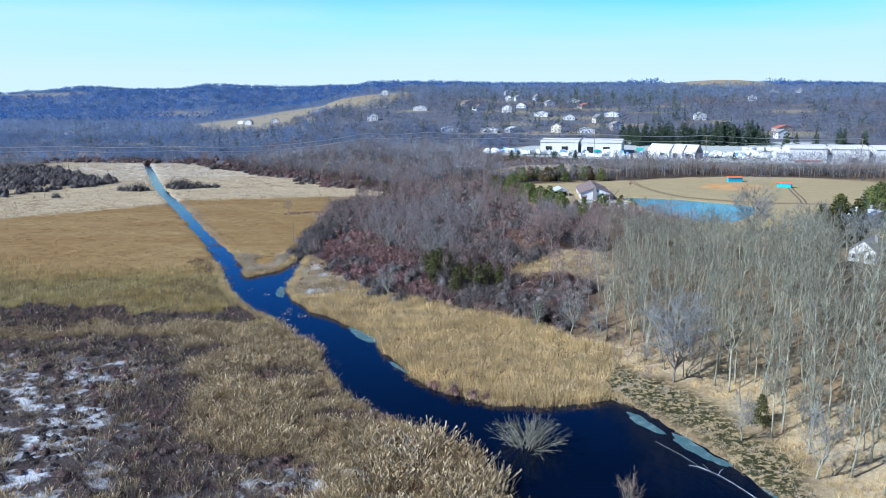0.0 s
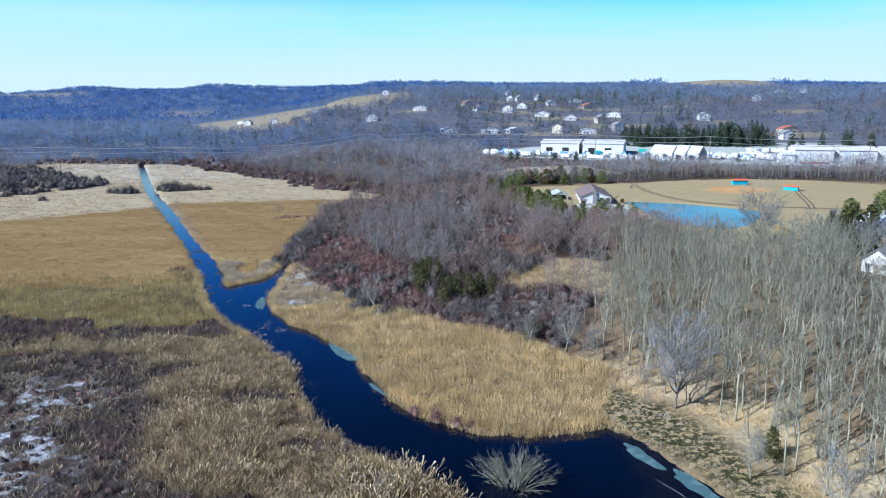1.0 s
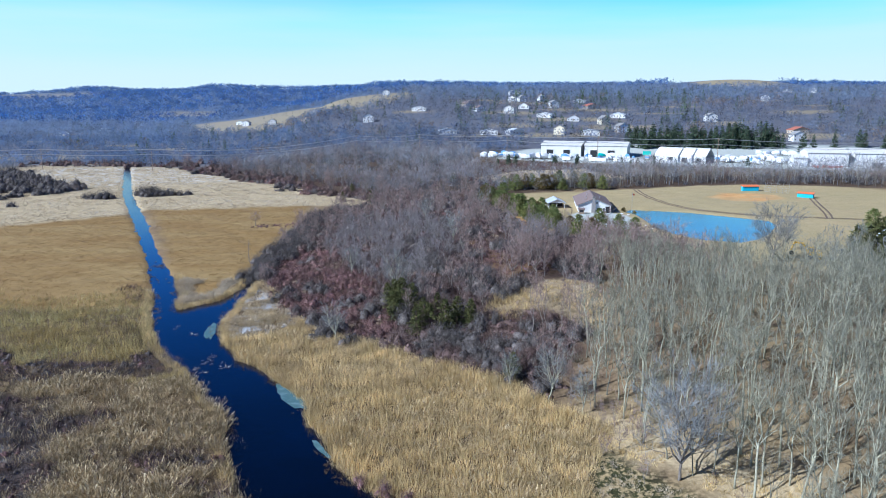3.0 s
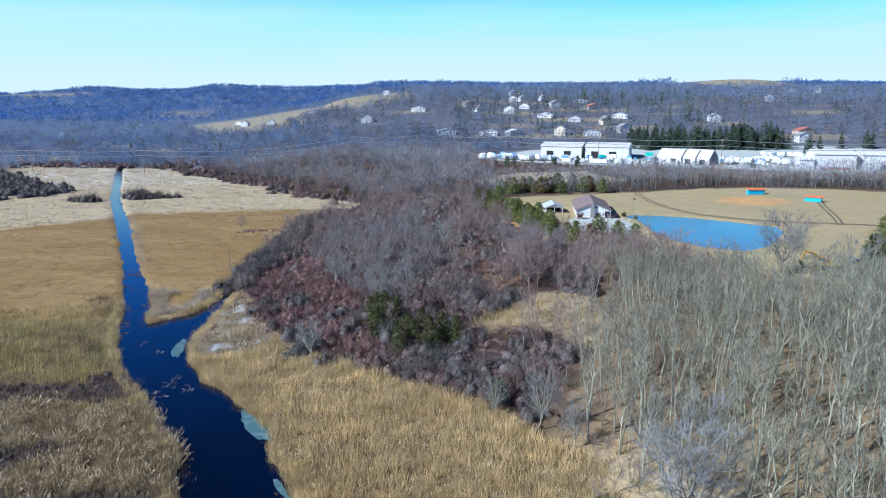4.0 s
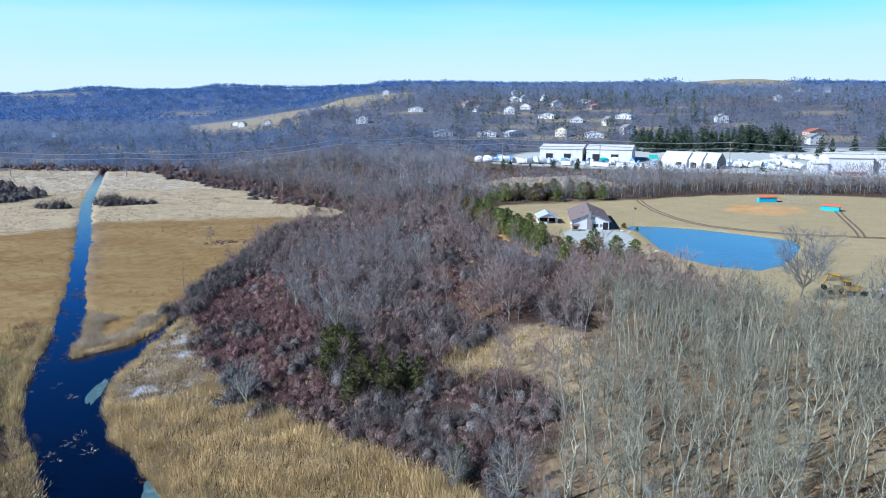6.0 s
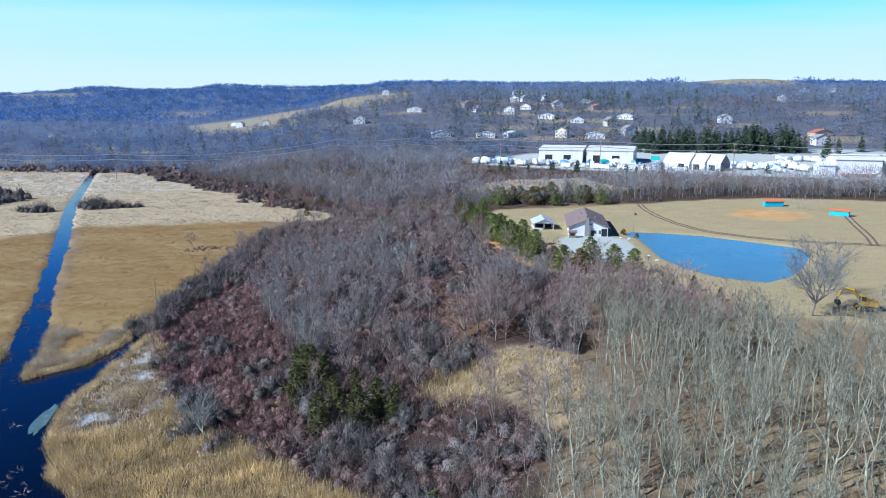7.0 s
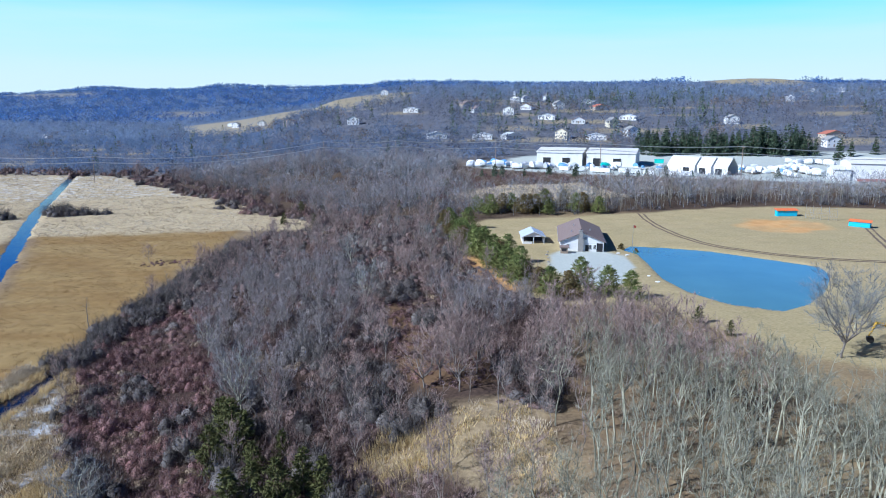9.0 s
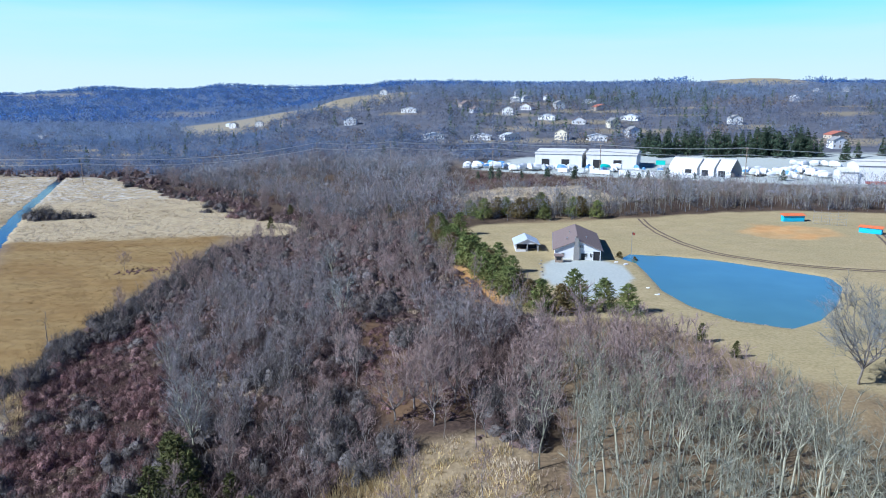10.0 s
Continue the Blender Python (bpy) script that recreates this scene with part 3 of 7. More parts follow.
def ground_material():
    m, nt, b = blank("open_ground", 0.95, 0, 0.15)
    fine, mid, broad = noise_of(nt, 1.6, 6, 0.65), noise_of(nt, 0.22, 4, 0.6), noise_of(nt, 0.03, 4, 0.6)
    litter = mixed(nt, stepped(nt, mid, 0.35, 0.65), ramp(nt, fine, [(0.3, (0.080, 0.056, 0.037)), (0.7, (0.185, 0.130, 0.082))]), ramp(nt, fine, [(0.3, (0.125, 0.084, 0.050)), (0.7, (0.265, 0.188, 0.108))]))
    tan = ramp(nt, fine, [(0.25, (0.165, 0.12, 0.064)), (0.75, (0.36, 0.275, 0.155))])
    litter = mixed(nt, stepped(nt, broad, 0.42, 0.6, (0.0, 0.75)), litter, tan)
    straw = ramp(nt, fine, [(0.3, (0.055, 0.039, 0.024)), (0.7, (0.18, 0.128, 0.070))])
    ochre = mixed(nt, stepped(nt, noise_of(nt, 0.035, 4, 0.6, (0.5, 1.6, 1)), 0.4, 0.65), ramp(nt, mid, [(0.3, (0.185, 0.113, 0.041)), (0.7, (0.26, 0.165, 0.063))]), ramp(nt, mid, [(0.3, (0.225, 0.152, 0.062)), (0.7, (0.305, 0.213, 0.091))]))
    pale = mixed(nt, stepped(nt, noise_of(nt, 0.45, 4, 0.65), 0.46, 0.62, (0.0, 0.6)), ramp(nt, fine, [(0.3, (0.28, 0.216, 0.125)), (0.7, (0.54, 0.445, 0.285))]), (0.27, 0.212, 0.135))
    lawn = mixed(nt, stepped(nt, broad, 0.35, 0.68, (0.0, 0.8)), ramp(nt, mid, [(0.25, (0.315, 0.237, 0.121)), (0.75, (0.425, 0.330, 0.182))]), (0.295, 0.243, 0.120))
    lawn = mixed(nt, stepped(nt, noise_of(nt, 0.11, 3, 0.6, (1, 2.2, 1)), 0.42, 0.66, (0.0, 0.45)), lawn, (0.222, 0.188, 0.084))
    lawn = mixed(nt, 0.45, lawn, ramp(nt, fine, [(0.3, (0.19, 0.157, 0.08)), (0.7, (0.50, 0.412, 0.248))]))
    gravel = ramp(nt, fine, [(0.3, (0.35, 0.38, 0.36)), (0.7, (0.45, 0.475, 0.45))])
    dirt = ramp(nt, mid, [(0.3, (0.45, 0.235, 0.085)), (0.7, (0.58, 0.345, 0.145))])
    snow = ramp(nt, fine, [(0.3, (0.40, 0.44, 0.50)), (0.7, (0.74, 0.77, 0.82))])
    moss = mixed(nt, stepped(nt, noise_of(nt, 1.1, 4, 0.7), 0.49, 0.57), ramp(nt, fine, [(0.3, (0.012, 0.015, 0.008)), (0.7, (0.060, 0.062, 0.024))]), ramp(nt, fine, [(0.3, (0.20, 0.15, 0.075)), (0.7, (0.42, 0.33, 0.19))]))
    out = litter
    a, sp = nt.nodes.new("ShaderNodeAttribute"), nt.nodes.new("ShaderNodeSeparateColor")
    a.attribute_name = "floor"
    nt.links.new(a.outputs["Color"], sp.inputs["Color"])
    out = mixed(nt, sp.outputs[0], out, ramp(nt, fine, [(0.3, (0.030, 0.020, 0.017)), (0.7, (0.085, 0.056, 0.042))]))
    # hill woods floor, its grey blued for distance haze
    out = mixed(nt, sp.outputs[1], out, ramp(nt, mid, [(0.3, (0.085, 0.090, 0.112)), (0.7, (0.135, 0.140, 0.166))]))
    # farthest ground: bluer still, haze painted in by distance
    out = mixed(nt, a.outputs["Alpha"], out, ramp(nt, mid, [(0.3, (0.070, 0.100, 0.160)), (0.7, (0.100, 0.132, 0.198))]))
    straw = mixed(nt, sp.outputs[2], straw, ramp(nt, fine, [(0.3, (0.035, 0.030, 0.031)), (0.7, (0.095, 0.076, 0.070))]))
    for key, cols in (("cover", (straw, ochre, pale, lawn)), ("spots", (gravel, dirt, snow, moss))):
        a, sp = nt.nodes.new("ShaderNodeAttribute"), nt.nodes.new("ShaderNodeSeparateColor")
        a.attribute_name = key
        nt.links.new(a.outputs["Color"], sp.inputs["Color"])
        for mask, c in zip((sp.outputs[0], sp.outputs[1], sp.outputs[2], a.outputs["Alpha"]), cols):
            if c is snow:
                ml = nt.nodes.new("ShaderNodeMath")
                ml.operation = "MULTIPLY"
                nt.links.new(mask, ml.inputs[0])
                nt.links.new(stepped(nt, mid, 0.485, 0.595), ml.inputs[1])
                mask = ml.outputs[0]
            out = mixed(nt, mask, out, c)
    nt.links.new(out, b.inputs["Base Color"])
    bumped(nt, b, fine, 0.6, 0.15)
    return m


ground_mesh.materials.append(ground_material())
tagged(new("ground", ground_mesh), "winter marsh, woods floor, dry lawn and haze-tinted distant hills", "ground", kind="structure")

# ---- mesh kit ----
class Soup:
    """Collects points and triangles for one mesh."""

    def __init__(self):
        self.v, self.f, self.n = [], [], 0

    def add(self, v, f):
        v, f = np.asarray(v, float).reshape(-1, 3), np.asarray(f, np.int64).reshape(-1, 3)
        self.v.append(v)
        self.f.append(f + self.n)
        self.n += len(v)
        return self

    def arrays(self):
        return np.concatenate(self.v), np.concatenate(self.f)

    def box(self, c, size, turn=0.0, taper=1.0):
        sx, sy, sz = (s / 2 for s in size)
        p = np.array([(a * sx * (taper if k > 0 else 1), b * sy * (taper if k > 0 else 1), k * sz) for k in (-1, 1) for a, b in ((-1, -1), (1, -1), (1, 1), (-1, 1))])
        co, si = math.cos(turn), math.sin(turn)
        p = np.stack([p[:, 0] * co - p[:, 1] * si, p[:, 0] * si + p[:, 1] * co, p[:, 2]], -1) + np.array(c)
        q = [(3, 2, 1, 0), (4, 5, 6, 7), (0, 1, 5, 4), (1, 2, 6, 5), (2, 3, 7, 6), (3, 0, 4, 7)]
        return self.add(p, [t for a, b, c2, d in q for t in ((a, b, c2), (a, c2, d))])

    def tube(self, pts, radii, sides=6, cap=True):
        pts = np.asarray(pts, float)
        m = len(pts)
        tan = np.gradient(pts, axis=0)
        tan /= np.linalg.norm(tan, axis=1)[:, None] + 1e-9
        ref = np.array([0.0, 0, 1]) if abs(tan[0][2]) < 0.8 else np.array([1.0, 0, 0])
        a = np.cross(tan, ref)
        a /= np.linalg.norm(a, axis=1)[:, None] + 1e-9
        b = np.cross(tan, a)
        th = np.arange(sides) * 2 * math.pi / sides
        v = pts[:, None] + np.asarray(radii, float)[:, None, None] * (np.cos(th)[None, :, None] * a[:, None] + np.sin(th)[None, :, None] * b[:, None])
        i, j = np.meshgrid(np.arange(m - 1), np.arange(sides), indexing="ij")
        p0, p1 = (i * sides + j).ravel(), (i * sides + (j + 1) % sides).ravel()
        f = np.concatenate([np.stack([p0, p1, p1 + sides], -1), np.stack([p0, p1 + sides, p0 + sides], -1)])
        if cap:
            e = (m - 1) * sides
            f = np.concatenate([f, [(e, e + k, e + k + 1) for k in range(1, sides - 1)], [(0, k + 1, k) for k in range(1, sides - 1)]])
        return self.add(v.reshape(-1, 3), f)

    def slivers(self, base, tip, width, rng, centre=None):
        """Many thin blades from base to tip, each one triangle; with a centre they face away from it."""
        base, tip = np.asarray(base, float), np.asarray(tip, float)
        d = tip - base
        r = rng.normal(size=d.shape)
        if centre is not None:
            o = tip - np.asarray(centre, float)
            r = o / (np.linalg.norm(o, axis=1)[:, None] + 1e-9) + 0.25 * r
        w = np.cross(d, r)
        w *= (np.asarray(width) / 2 / (np.linalg.norm(w, axis=1) + 1e-9))[:, None]
        n = len(base)
        return self.add(np.stack([base - w, base + w, tip], 1).reshape(-1, 3), np.arange(3 * n).reshape(-1, 3))

    def slab(self, quad, thick):
        """A plate under a quad of four corners, thick downwards."""
        q = np.asarray(quad, float)
        p = np.concatenate([q, q - np.array([0, 0, thick])])
        f = [(0, 1, 2, 3), (7, 6, 5, 4), (0, 4, 5, 1), (1, 5, 6, 2), (2, 6, 7, 3), (3, 7, 4, 0)]
        return self.add(p, [t for a, b, c, d in f for t in ((a, b, c), (a, c, d))])

    def extrude(self, profile, y0, y1):
        """A convex profile of (x, z) drawn out along y."""
        n = len(profile)
        p = [(x, y0, z) for x, z in profile] + [(x, y1, z) for x, z in profile]
        f = [t for k in range(n) for t in ((k, (k + 1) % n, n + (k + 1) % n), (k, n + (k + 1) % n, n + k))]
        f += [(0, k + 1, k) for k in range(1, n - 1)] + [(n, n + k, n + k + 1) for k in range(1, n - 1)]
        return self.add(p, f)


def mesh_of(name, soup, material, smooth=False):
    v, f = soup.arrays() if isinstance(soup, Soup) else soup
    me = bpy.data.meshes.new(name)
    me.vertices.add(len(v))
    me.vertices.foreach_set("co", v.astype(np.float32).ravel())
    me.loops.add(f.size)
    me.polygons.add(len(f))
    me.loops.foreach_set("vertex_index", f.ravel().astype(np.int32))
    me.polygons.foreach_set("loop_start", np.arange(0, f.size, 3, dtype=np.int32))
    me.polygons.foreach_set("use_smooth", np.full(len(f), smooth))
    me.materials.append(material)
    me.update(calc_edges=True)
    return me


def part(name, soup, material, parent, label="", smooth=False):
    """One mesh object under a thing or under a part."""
    ob = new(name, mesh_of(name, soup, material, smooth))
    ob.parent = parent
    return tagged(ob, label)


def thing(name, label, category, group="", m=None):
    ob = new(name)
    ob.empty_display_size = 0.5
    if m is not None:
        ob.matrix_basis = m
    return tagged(ob, label, category, group)


def single(name, soup, material, label, category, group="", kind="", smooth=False, m=None):
    ob = new(name, mesh_of(name, soup, material, smooth))
    if m is not None:
        ob.matrix_basis = m
    return tagged(ob, label, category, group, kind)


def scattered(variants, x, y, z, size, rng, squash=None):
    """Joined copies of (points, triangles) variants, turned at random."""
    vs, fs, n = [], [], 0
    turn = rng.uniform(0, 2 * math.pi, len(x))
    pick = rng.integers(0, len(variants), len(x))
    size = np.broadcast_to(size, (len(x),))
    squash = np.ones(len(x)) if squash is None else squash
    for k, (v, f) in enumerate(variants):
        s = np.where(pick == k)[0]
        if not len(s):
            continue
        c, si, sc = np.cos(turn[s])[:, None], np.sin(turn[s])[:, None], size[s][:, None]
        px = (v[None, :, 0] * c - v[None, :, 1] * si) * sc + x[s][:, None]
        py = (v[None, :, 0] * si + v[None, :, 1] * c) * sc + y[s][:, None]
        pz = v[None, :, 2] * sc * squash[s][:, None] + z[s][:, None]
        vs.append(np.stack([px, py, pz], -1).reshape(-1, 3))
        fs.append((f[None] + (np.arange(len(s)) * len(v))[:, None, None]).reshape(-1, 3) + n)
        n += len(s) * len(v)
    return np.concatenate(vs), np.concatenate(fs)


def sown(poly, density, rng, keep=None):
    """Random places in a polygon, so many a square metre."""
    p = np.array(poly, float)
    lo, hi = p.min(0), p.max(0)
    n = int((hi[0] - lo[0]) * (hi[1] - lo[1]) * density)
    x, y = rng.uniform(lo[0], hi[0], n), rng.uniform(lo[1], hi[1], n)
    ok = inside(poly, x + 1.5 * wobble(x, y, 5.0, 4.0), y + 1.5 * wobble(x, y, 5.0, 9.0))
    if keep is not None:
        ok &= keep(x, y)
    return x[ok], y[ok]


def in_water(x, y, margin=0.0):
    return (edge_distance(STREAM, x, y) + 0.7 * wobble(x, y, 3.0, 5.0) < margin) | (edge_distance(POND, x, y) < margin + 0.5)


# ---- water and ice ----
def ring_fill(pts, z, thick=0.0):
    """A flat plate with a ragged outline."""
    c = np.mean(pts, 0)
    n = len(pts)
    v = [(c[0], c[1], z)] + [(x, y, z) for x, y in pts] + [(x, y, z - thick) for x, y in pts]
    f = [(0, 1 + k, 1 + (k + 1) % n) for k in range(n)]
    f += [t for k in range(n) for t in ((1 + k, 1 + n + k, 1 + (k + 1) % n), (1 + (k + 1) % n, 1 + n + k, 1 + n + (k + 1) % n))]
    return Soup().add(v, f)


def blob_outline(cx, cy, rx, ry, turn, rng, n=28):
    th = np.arange(n) * 2 * math.pi / n
    r = 1 + 0.16 * np.sin(2 * th + rng.uniform(0, 6)) + 0.12 * np.sin(3 * th + rng.uniform(0, 6)) + 0.09 * np.sin(7 * th + rng.uniform(0, 6)) + rng.normal(0, 0.05, n)
    x, y = rx * r * np.cos(th), ry * r * np.sin(th)
    return np.stack([cx + x * math.cos(turn) - y * math.sin(turn), cy + x * math.sin(turn) + y * math.cos(turn)], -1)


marsh = Soup()
marsh.slab([(-270, -320, 0), (118, -320, 0), (118, 40, 0), (-270, 40, 0)], 0.2)
marsh.slab([(-270, 40, 0), (60, 40, 0), (60, 612, 0), (-270, 612, 0)], 0.2)
single("water", marsh, M_WATER, "dark blue open marsh stream mirroring the sky", "water", kind="structure")
pw = Soup()
pw.add([(np.mean([p[0] for p in POND]), np.mean([p[1] for p in POND]), POND_Z)] + [(95 + (x - 95) * 1.05, 288 + (y - 288) * 1.05, POND_Z) for x, y in POND],
       [(0, 1 + (k + 1) % len(POND), 1 + k) for k in range(len(POND))])
single("pond", pw, M_POND, "still blue farm pond beside a dry lawn", "pond", kind="structure")
irng = np.random.default_rng(21)
for k, (cx, cy, rx, ry, tu) in enumerate(((-19.5, 151.5, 1.6, 5.5, 0.6), (-46.2, 188, 1.0, 6.5, 0.25), (-19.3, 158, 1.2, 3.0, 0.7), (30.4, 108.5, 1.2, 3.8, 0.46), (35.4, 100.4, 1.4, 4.2, 0.42), (38.4, 103.6, 0.8, 3.2, 0.45), (40.6, 96.6, 1.0, 4.4, 0.35), (42.0, 88.0, 1.1, 3.6, 0.2), (-10.5, 132.5, 0.5, 3.0, 0.6), (37.6, 96.2, 0.8, 2.2, 0.5))):
    single("ice_sheet", ring_fill(blob_outline(cx, cy, rx, ry, tu, irng), 0.05 + 0.006 * k, 0.06), M_ICE, "thin pale grey ice sheet on the marsh water", "ice", "ice sheets")

# ---- reeds ----
rrng = np.random.default_rng(5)


def tuft(rng, n, tall, lean, width, bushy=0.25, plumes=0):
    """Blades leaning out of one stool, some ending in a broad pale plume."""
    s = Soup()
    a, l = rng.uniform(0, 2 * math.pi, n), rng.uniform(0.1, 1.0, n) * lean
    hgt = tall * rng.uniform(0.6, 1.05, n)
    base = np.stack([np.cos(a) * bushy * rng.uniform(0, 1, n), np.sin(a) * bushy * rng.uniform(0, 1, n), np.full(n, -0.1)], -1)
    tip = base + np.stack([np.cos(a) * l * hgt, np.sin(a) * l * hgt, hgt], -1)
    s.slivers(base, tip, np.full(n, width), rng)
    if plumes:
        p = tip[:plumes]
        low = p - (tip - base)[:plumes] * 0.38
        droop = p + np.stack([rng.normal(0, 0.15, plumes), rng.normal(0, 0.15, plumes), rng.uniform(-0.1, 0.1, plumes)], -1)
        s.slivers(droop, low, np.full(plumes, width * 1.9), rng)
    return s.arrays()


def reed_bed(label, material, variants, places, sizes, wet=False):
    x, y = places
    ok = np.full(len(x), wet) | ~in_water(x, y, -0.15) & ~((y > 258) & in_water(x, y, 1.6))
    x, y = x[ok], y[ok]
    sz = sizes[0] + (sizes[1] - sizes[0]) * rrng.uniform(0, 1, len(x))
    sz *= 1 + 0.22 * wobble(x, y, 4.0, 2.0)
    single("reeds", scattered(variants, x, y, np.maximum(height(x, y), 0.0), sz, rrng), material, label, "reeds", kind="stuff")


BUSHY = [tuft(rrng, 20, 1.5, 1.1, 0.06, 0.8, 11) for _ in range(12)]
UPRIGHT = [tuft(rrng, 8, 1.6, 0.5, 0.075, 0.7) for _ in range(10)]
BIGTUFT = [tuft(rrng, 26, 1.9, 1.1, 0.10, 0.9, 14) for _ in range(6)]
COARSE = [tuft(rrng, 7, 1.1, 0.9, 0.16, 1.5) for _ in range(8)]
FINESEDGE = [tuft(rrng, 8, 0.7, 0.8, 0.10, 0.6) for _ in range(8)]
SEDGE = [tuft(rrng, 7, 0.7, 1.0, 0.14, 0.7) for _ in range(8)]


def gaps(scale, cut, seed):
    return lambda x, y: wobble(x, y, scale, seed) + 0.5 * wobble(x, y, scale * 0.35, seed + 1) > cut


def brushy(x, y):
    """Where shrubs and snow take over from the reeds west of the stream."""
    w = edge_distance(SHRUBMARSH, x, y) + 7 * wobble(x, y, 9.0, 3.0) + 4 * wobble(x, y, 3.2, 7.0) < -1
    for (cx0, cy0), rx, ry in DARKSPOTS:
        w |= np.hypot((x - cx0) / rx, (y - cy0) / ry) + 0.45 * wobble(x, y, 3.5, rx) < 1
    return w


reed_bed("clumped straw-coloured cattails beside the stream", M_REED, BUSHY, sown(NEAR_REEDS_L, 2.5, rrng, lambda x, y: (y > 78) & (x > -130) & gaps(2.3, -0.3, 1)(x, y) & (y < 158 + 6 * wobble(x, y, 10, 4)) & ~inside(MOUND, x, y) & ~(brushy(x, y) & (rrng.uniform(0, 1, len(x)) < 0.93))), (0.75, 1.25))
OLIVE = [(-24, 143), (-48, 171), (-58, 187), (-78, 230), (-200, 230), (-200, 134), (-95, 130), (-50, 130)]
reed_bed("tall golden reeds beside the stream", M_REED_OLIVE, UPRIGHT, sown(OLIVE, 2.0, rrng, lambda x, y: ~brushy(x, y) & (y > 155 + 6 * wobble(x, y, 10, 4)) & (rrng.uniform(0, 1, len(x)) > ease(182, 224, y + 9 * wobble(x, y, 12, 6)))), (0.75, 1.15))
reed_bed("golden reed bed between stream and brush", M_REED_GOLD, UPRIGHT, sown(REEDS_R, 4.2, rrng, lambda x, y: gaps(5, -0.9, 4)(x, y) & ~inside(FROST, x, y)), (0.75, 1.1))
reed_bed("pale broken reeds along the brush", M_REED, BUSHY, sown(REEDS_R, 0.8, rrng, gaps(6, -0.2, 7)), (0.6, 1.0))
reed_bed("tall bright cattails heaped on a hummock by the water", M_REED, BIGTUFT, sown(MOUND, 0.9, rrng, gaps(2.0, -0.35, 4)), (0.8, 1.3))
reed_bed("bleached cattail heads on a hummock by the water", M_REED_PALE, BIGTUFT, sown(MOUND, 0.12, rrng, gaps(1.6, 0.0, 7)), (0.8, 1.3))
for poly in (OCHRE_L, OCHRE_R, OCHRE_FAR):
    reed_bed("ochre reed bed flattened by winter", M_REED_BROWN, COARSE, sown(poly, 0.5, rrng), (0.28, 0.42))
reed_bed("pale matted sedge meadow", M_REED_PALE, SEDGE, sown(PALE, 0.42, rrng, gaps(9, -0.45, 6)), (0.6, 1.2))
reed_bed("pale grass under the power lines", M_REED_PALE, SEDGE, sown(CORRIDOR, 0.6, rrng), (0.8, 1.4))
reed_bed("sedge tussocks on the muddy bank", M_REED_PALE, FINESEDGE, sown(MOSS, 3.5, rrng, gaps(1.2, 0.1, 8)), (0.35, 0.8))
reed_bed("dry grass on the bank under the trees", M_REED_GOLD, FINESEDGE, sown(BANK, 3.4, rrng, gaps(3, -0.3, 2)), (0.45, 0.95))
reed_bed("frosted pale sedge beside the ditch", M_REED_PALE, FINESEDGE, sown(FROST, 1.6, rrng, gaps(3, -0.3, 5)), (0.8, 1.6))
reed_bed("dry golden grass in the clearing", M_REED_GOLD, FINESEDGE, sown(CLEARING, 1.3, rrng, gaps(4, -0.2, 3)), (0.6, 1.4))
reed_bed("pale straw tussocks in the clearing", M_REED_PALE, FINESEDGE, sown(CLEARING, 2.0, rrng, gaps(3, -0.3, 8)), (0.6, 1.3))

reed_bed("reeds fringing the stream", M_REED_GOLD, UPRIGHT, sown([(-75, 95), (27, 95), (30, 118), (-40, 240), (-75, 240)], 4.5, rrng, lambda x, y: (np.abs(edge_distance(STREAM, x, y) + 0.7 * wobble(x, y, 3.0, 5.0) - 0.9) < 1.1)), (0.6, 0.95))

reed_bed("thin straw-coloured reeds along the lower stream", M_REED, BUSHY, sown([(-60, -45), (46, -45), (30, 40), (8, 84), (-60, 84)], 0.55, rrng, gaps(5, -0.3, 3)), (0.7, 1.1))

reed_bed("broken reeds standing out in the shallows", M_REED_BROWN, FINESEDGE, sown([(-90, 84), (30, 84), (30, 118), (-40, 240), (-95, 262)], 2.2, rrng, lambda x, y: (edge_distance(STREAM, x, y) > -2.2) & (edge_distance(STREAM, x, y) < 0.3) & (wobble(x, y, 3.2, 2) + 0.5 * wobble(x, y, 1.1, 5) > 0.25)), (0.3, 0.7), True)

reed_bed("tall bright golden reeds along the brush", M_REED_GOLD, UPRIGHT, sown([(24, 150), (10, 164), (-4, 176), (-16, 184), (-18, 180), (-6, 172), (8, 160), (21, 147)], 4.0, rrng, gaps(3, -0.4, 2)), (1.0, 1.5))
reed_bed("golden grass along the gully", M_REED_GOLD, UPRIGHT, sown([(14, 186), (20, 183), (27, 190), (26, 197), (17, 196)], 3.0, rrng, gaps(2.5, -0.3, 6)), (0.7, 1.2))

reed_bed("bleached broken reeds along the shore of the ochre bed", M_REED_PALE, BUSHY, sown([p for p in OCHRE_R if p[1] < 262], 3.6, rrng, lambda x, y: (edge_distance(STREAM, x, y) < 6.5 + 4 * wobble(x, y, 5, 3)) & gaps(2.0, -0.5, 2)(x, y) & (y < 232)), (0.55, 0.95))

# broken reeds floating where the ditch joins
fxr, fyr = rrng.uniform(-62, -26, 150), rrng.uniform(150, 205, 150)
fkeep = wobble(fxr, fyr, 4.0, 3.0) > 0.1
fxr, fyr = fxr[fkeep], fyr[fkeep]
fok = in_water(fxr, fyr, -1.0)
fxr, fyr = fxr[fok], fyr[fok]
single("floating_reeds", scattered([tuft(rrng, 14, 0.35, 3.0, 0.10, 0.5) for _ in range(4)], fxr, fyr, 0.02 + 0 * fxr, rrng.uniform(0.6, 1.5, len(fxr)), rrng), M_REED_PALE, "broken pale reeds floating on the stream", "reeds", kind="stuff")

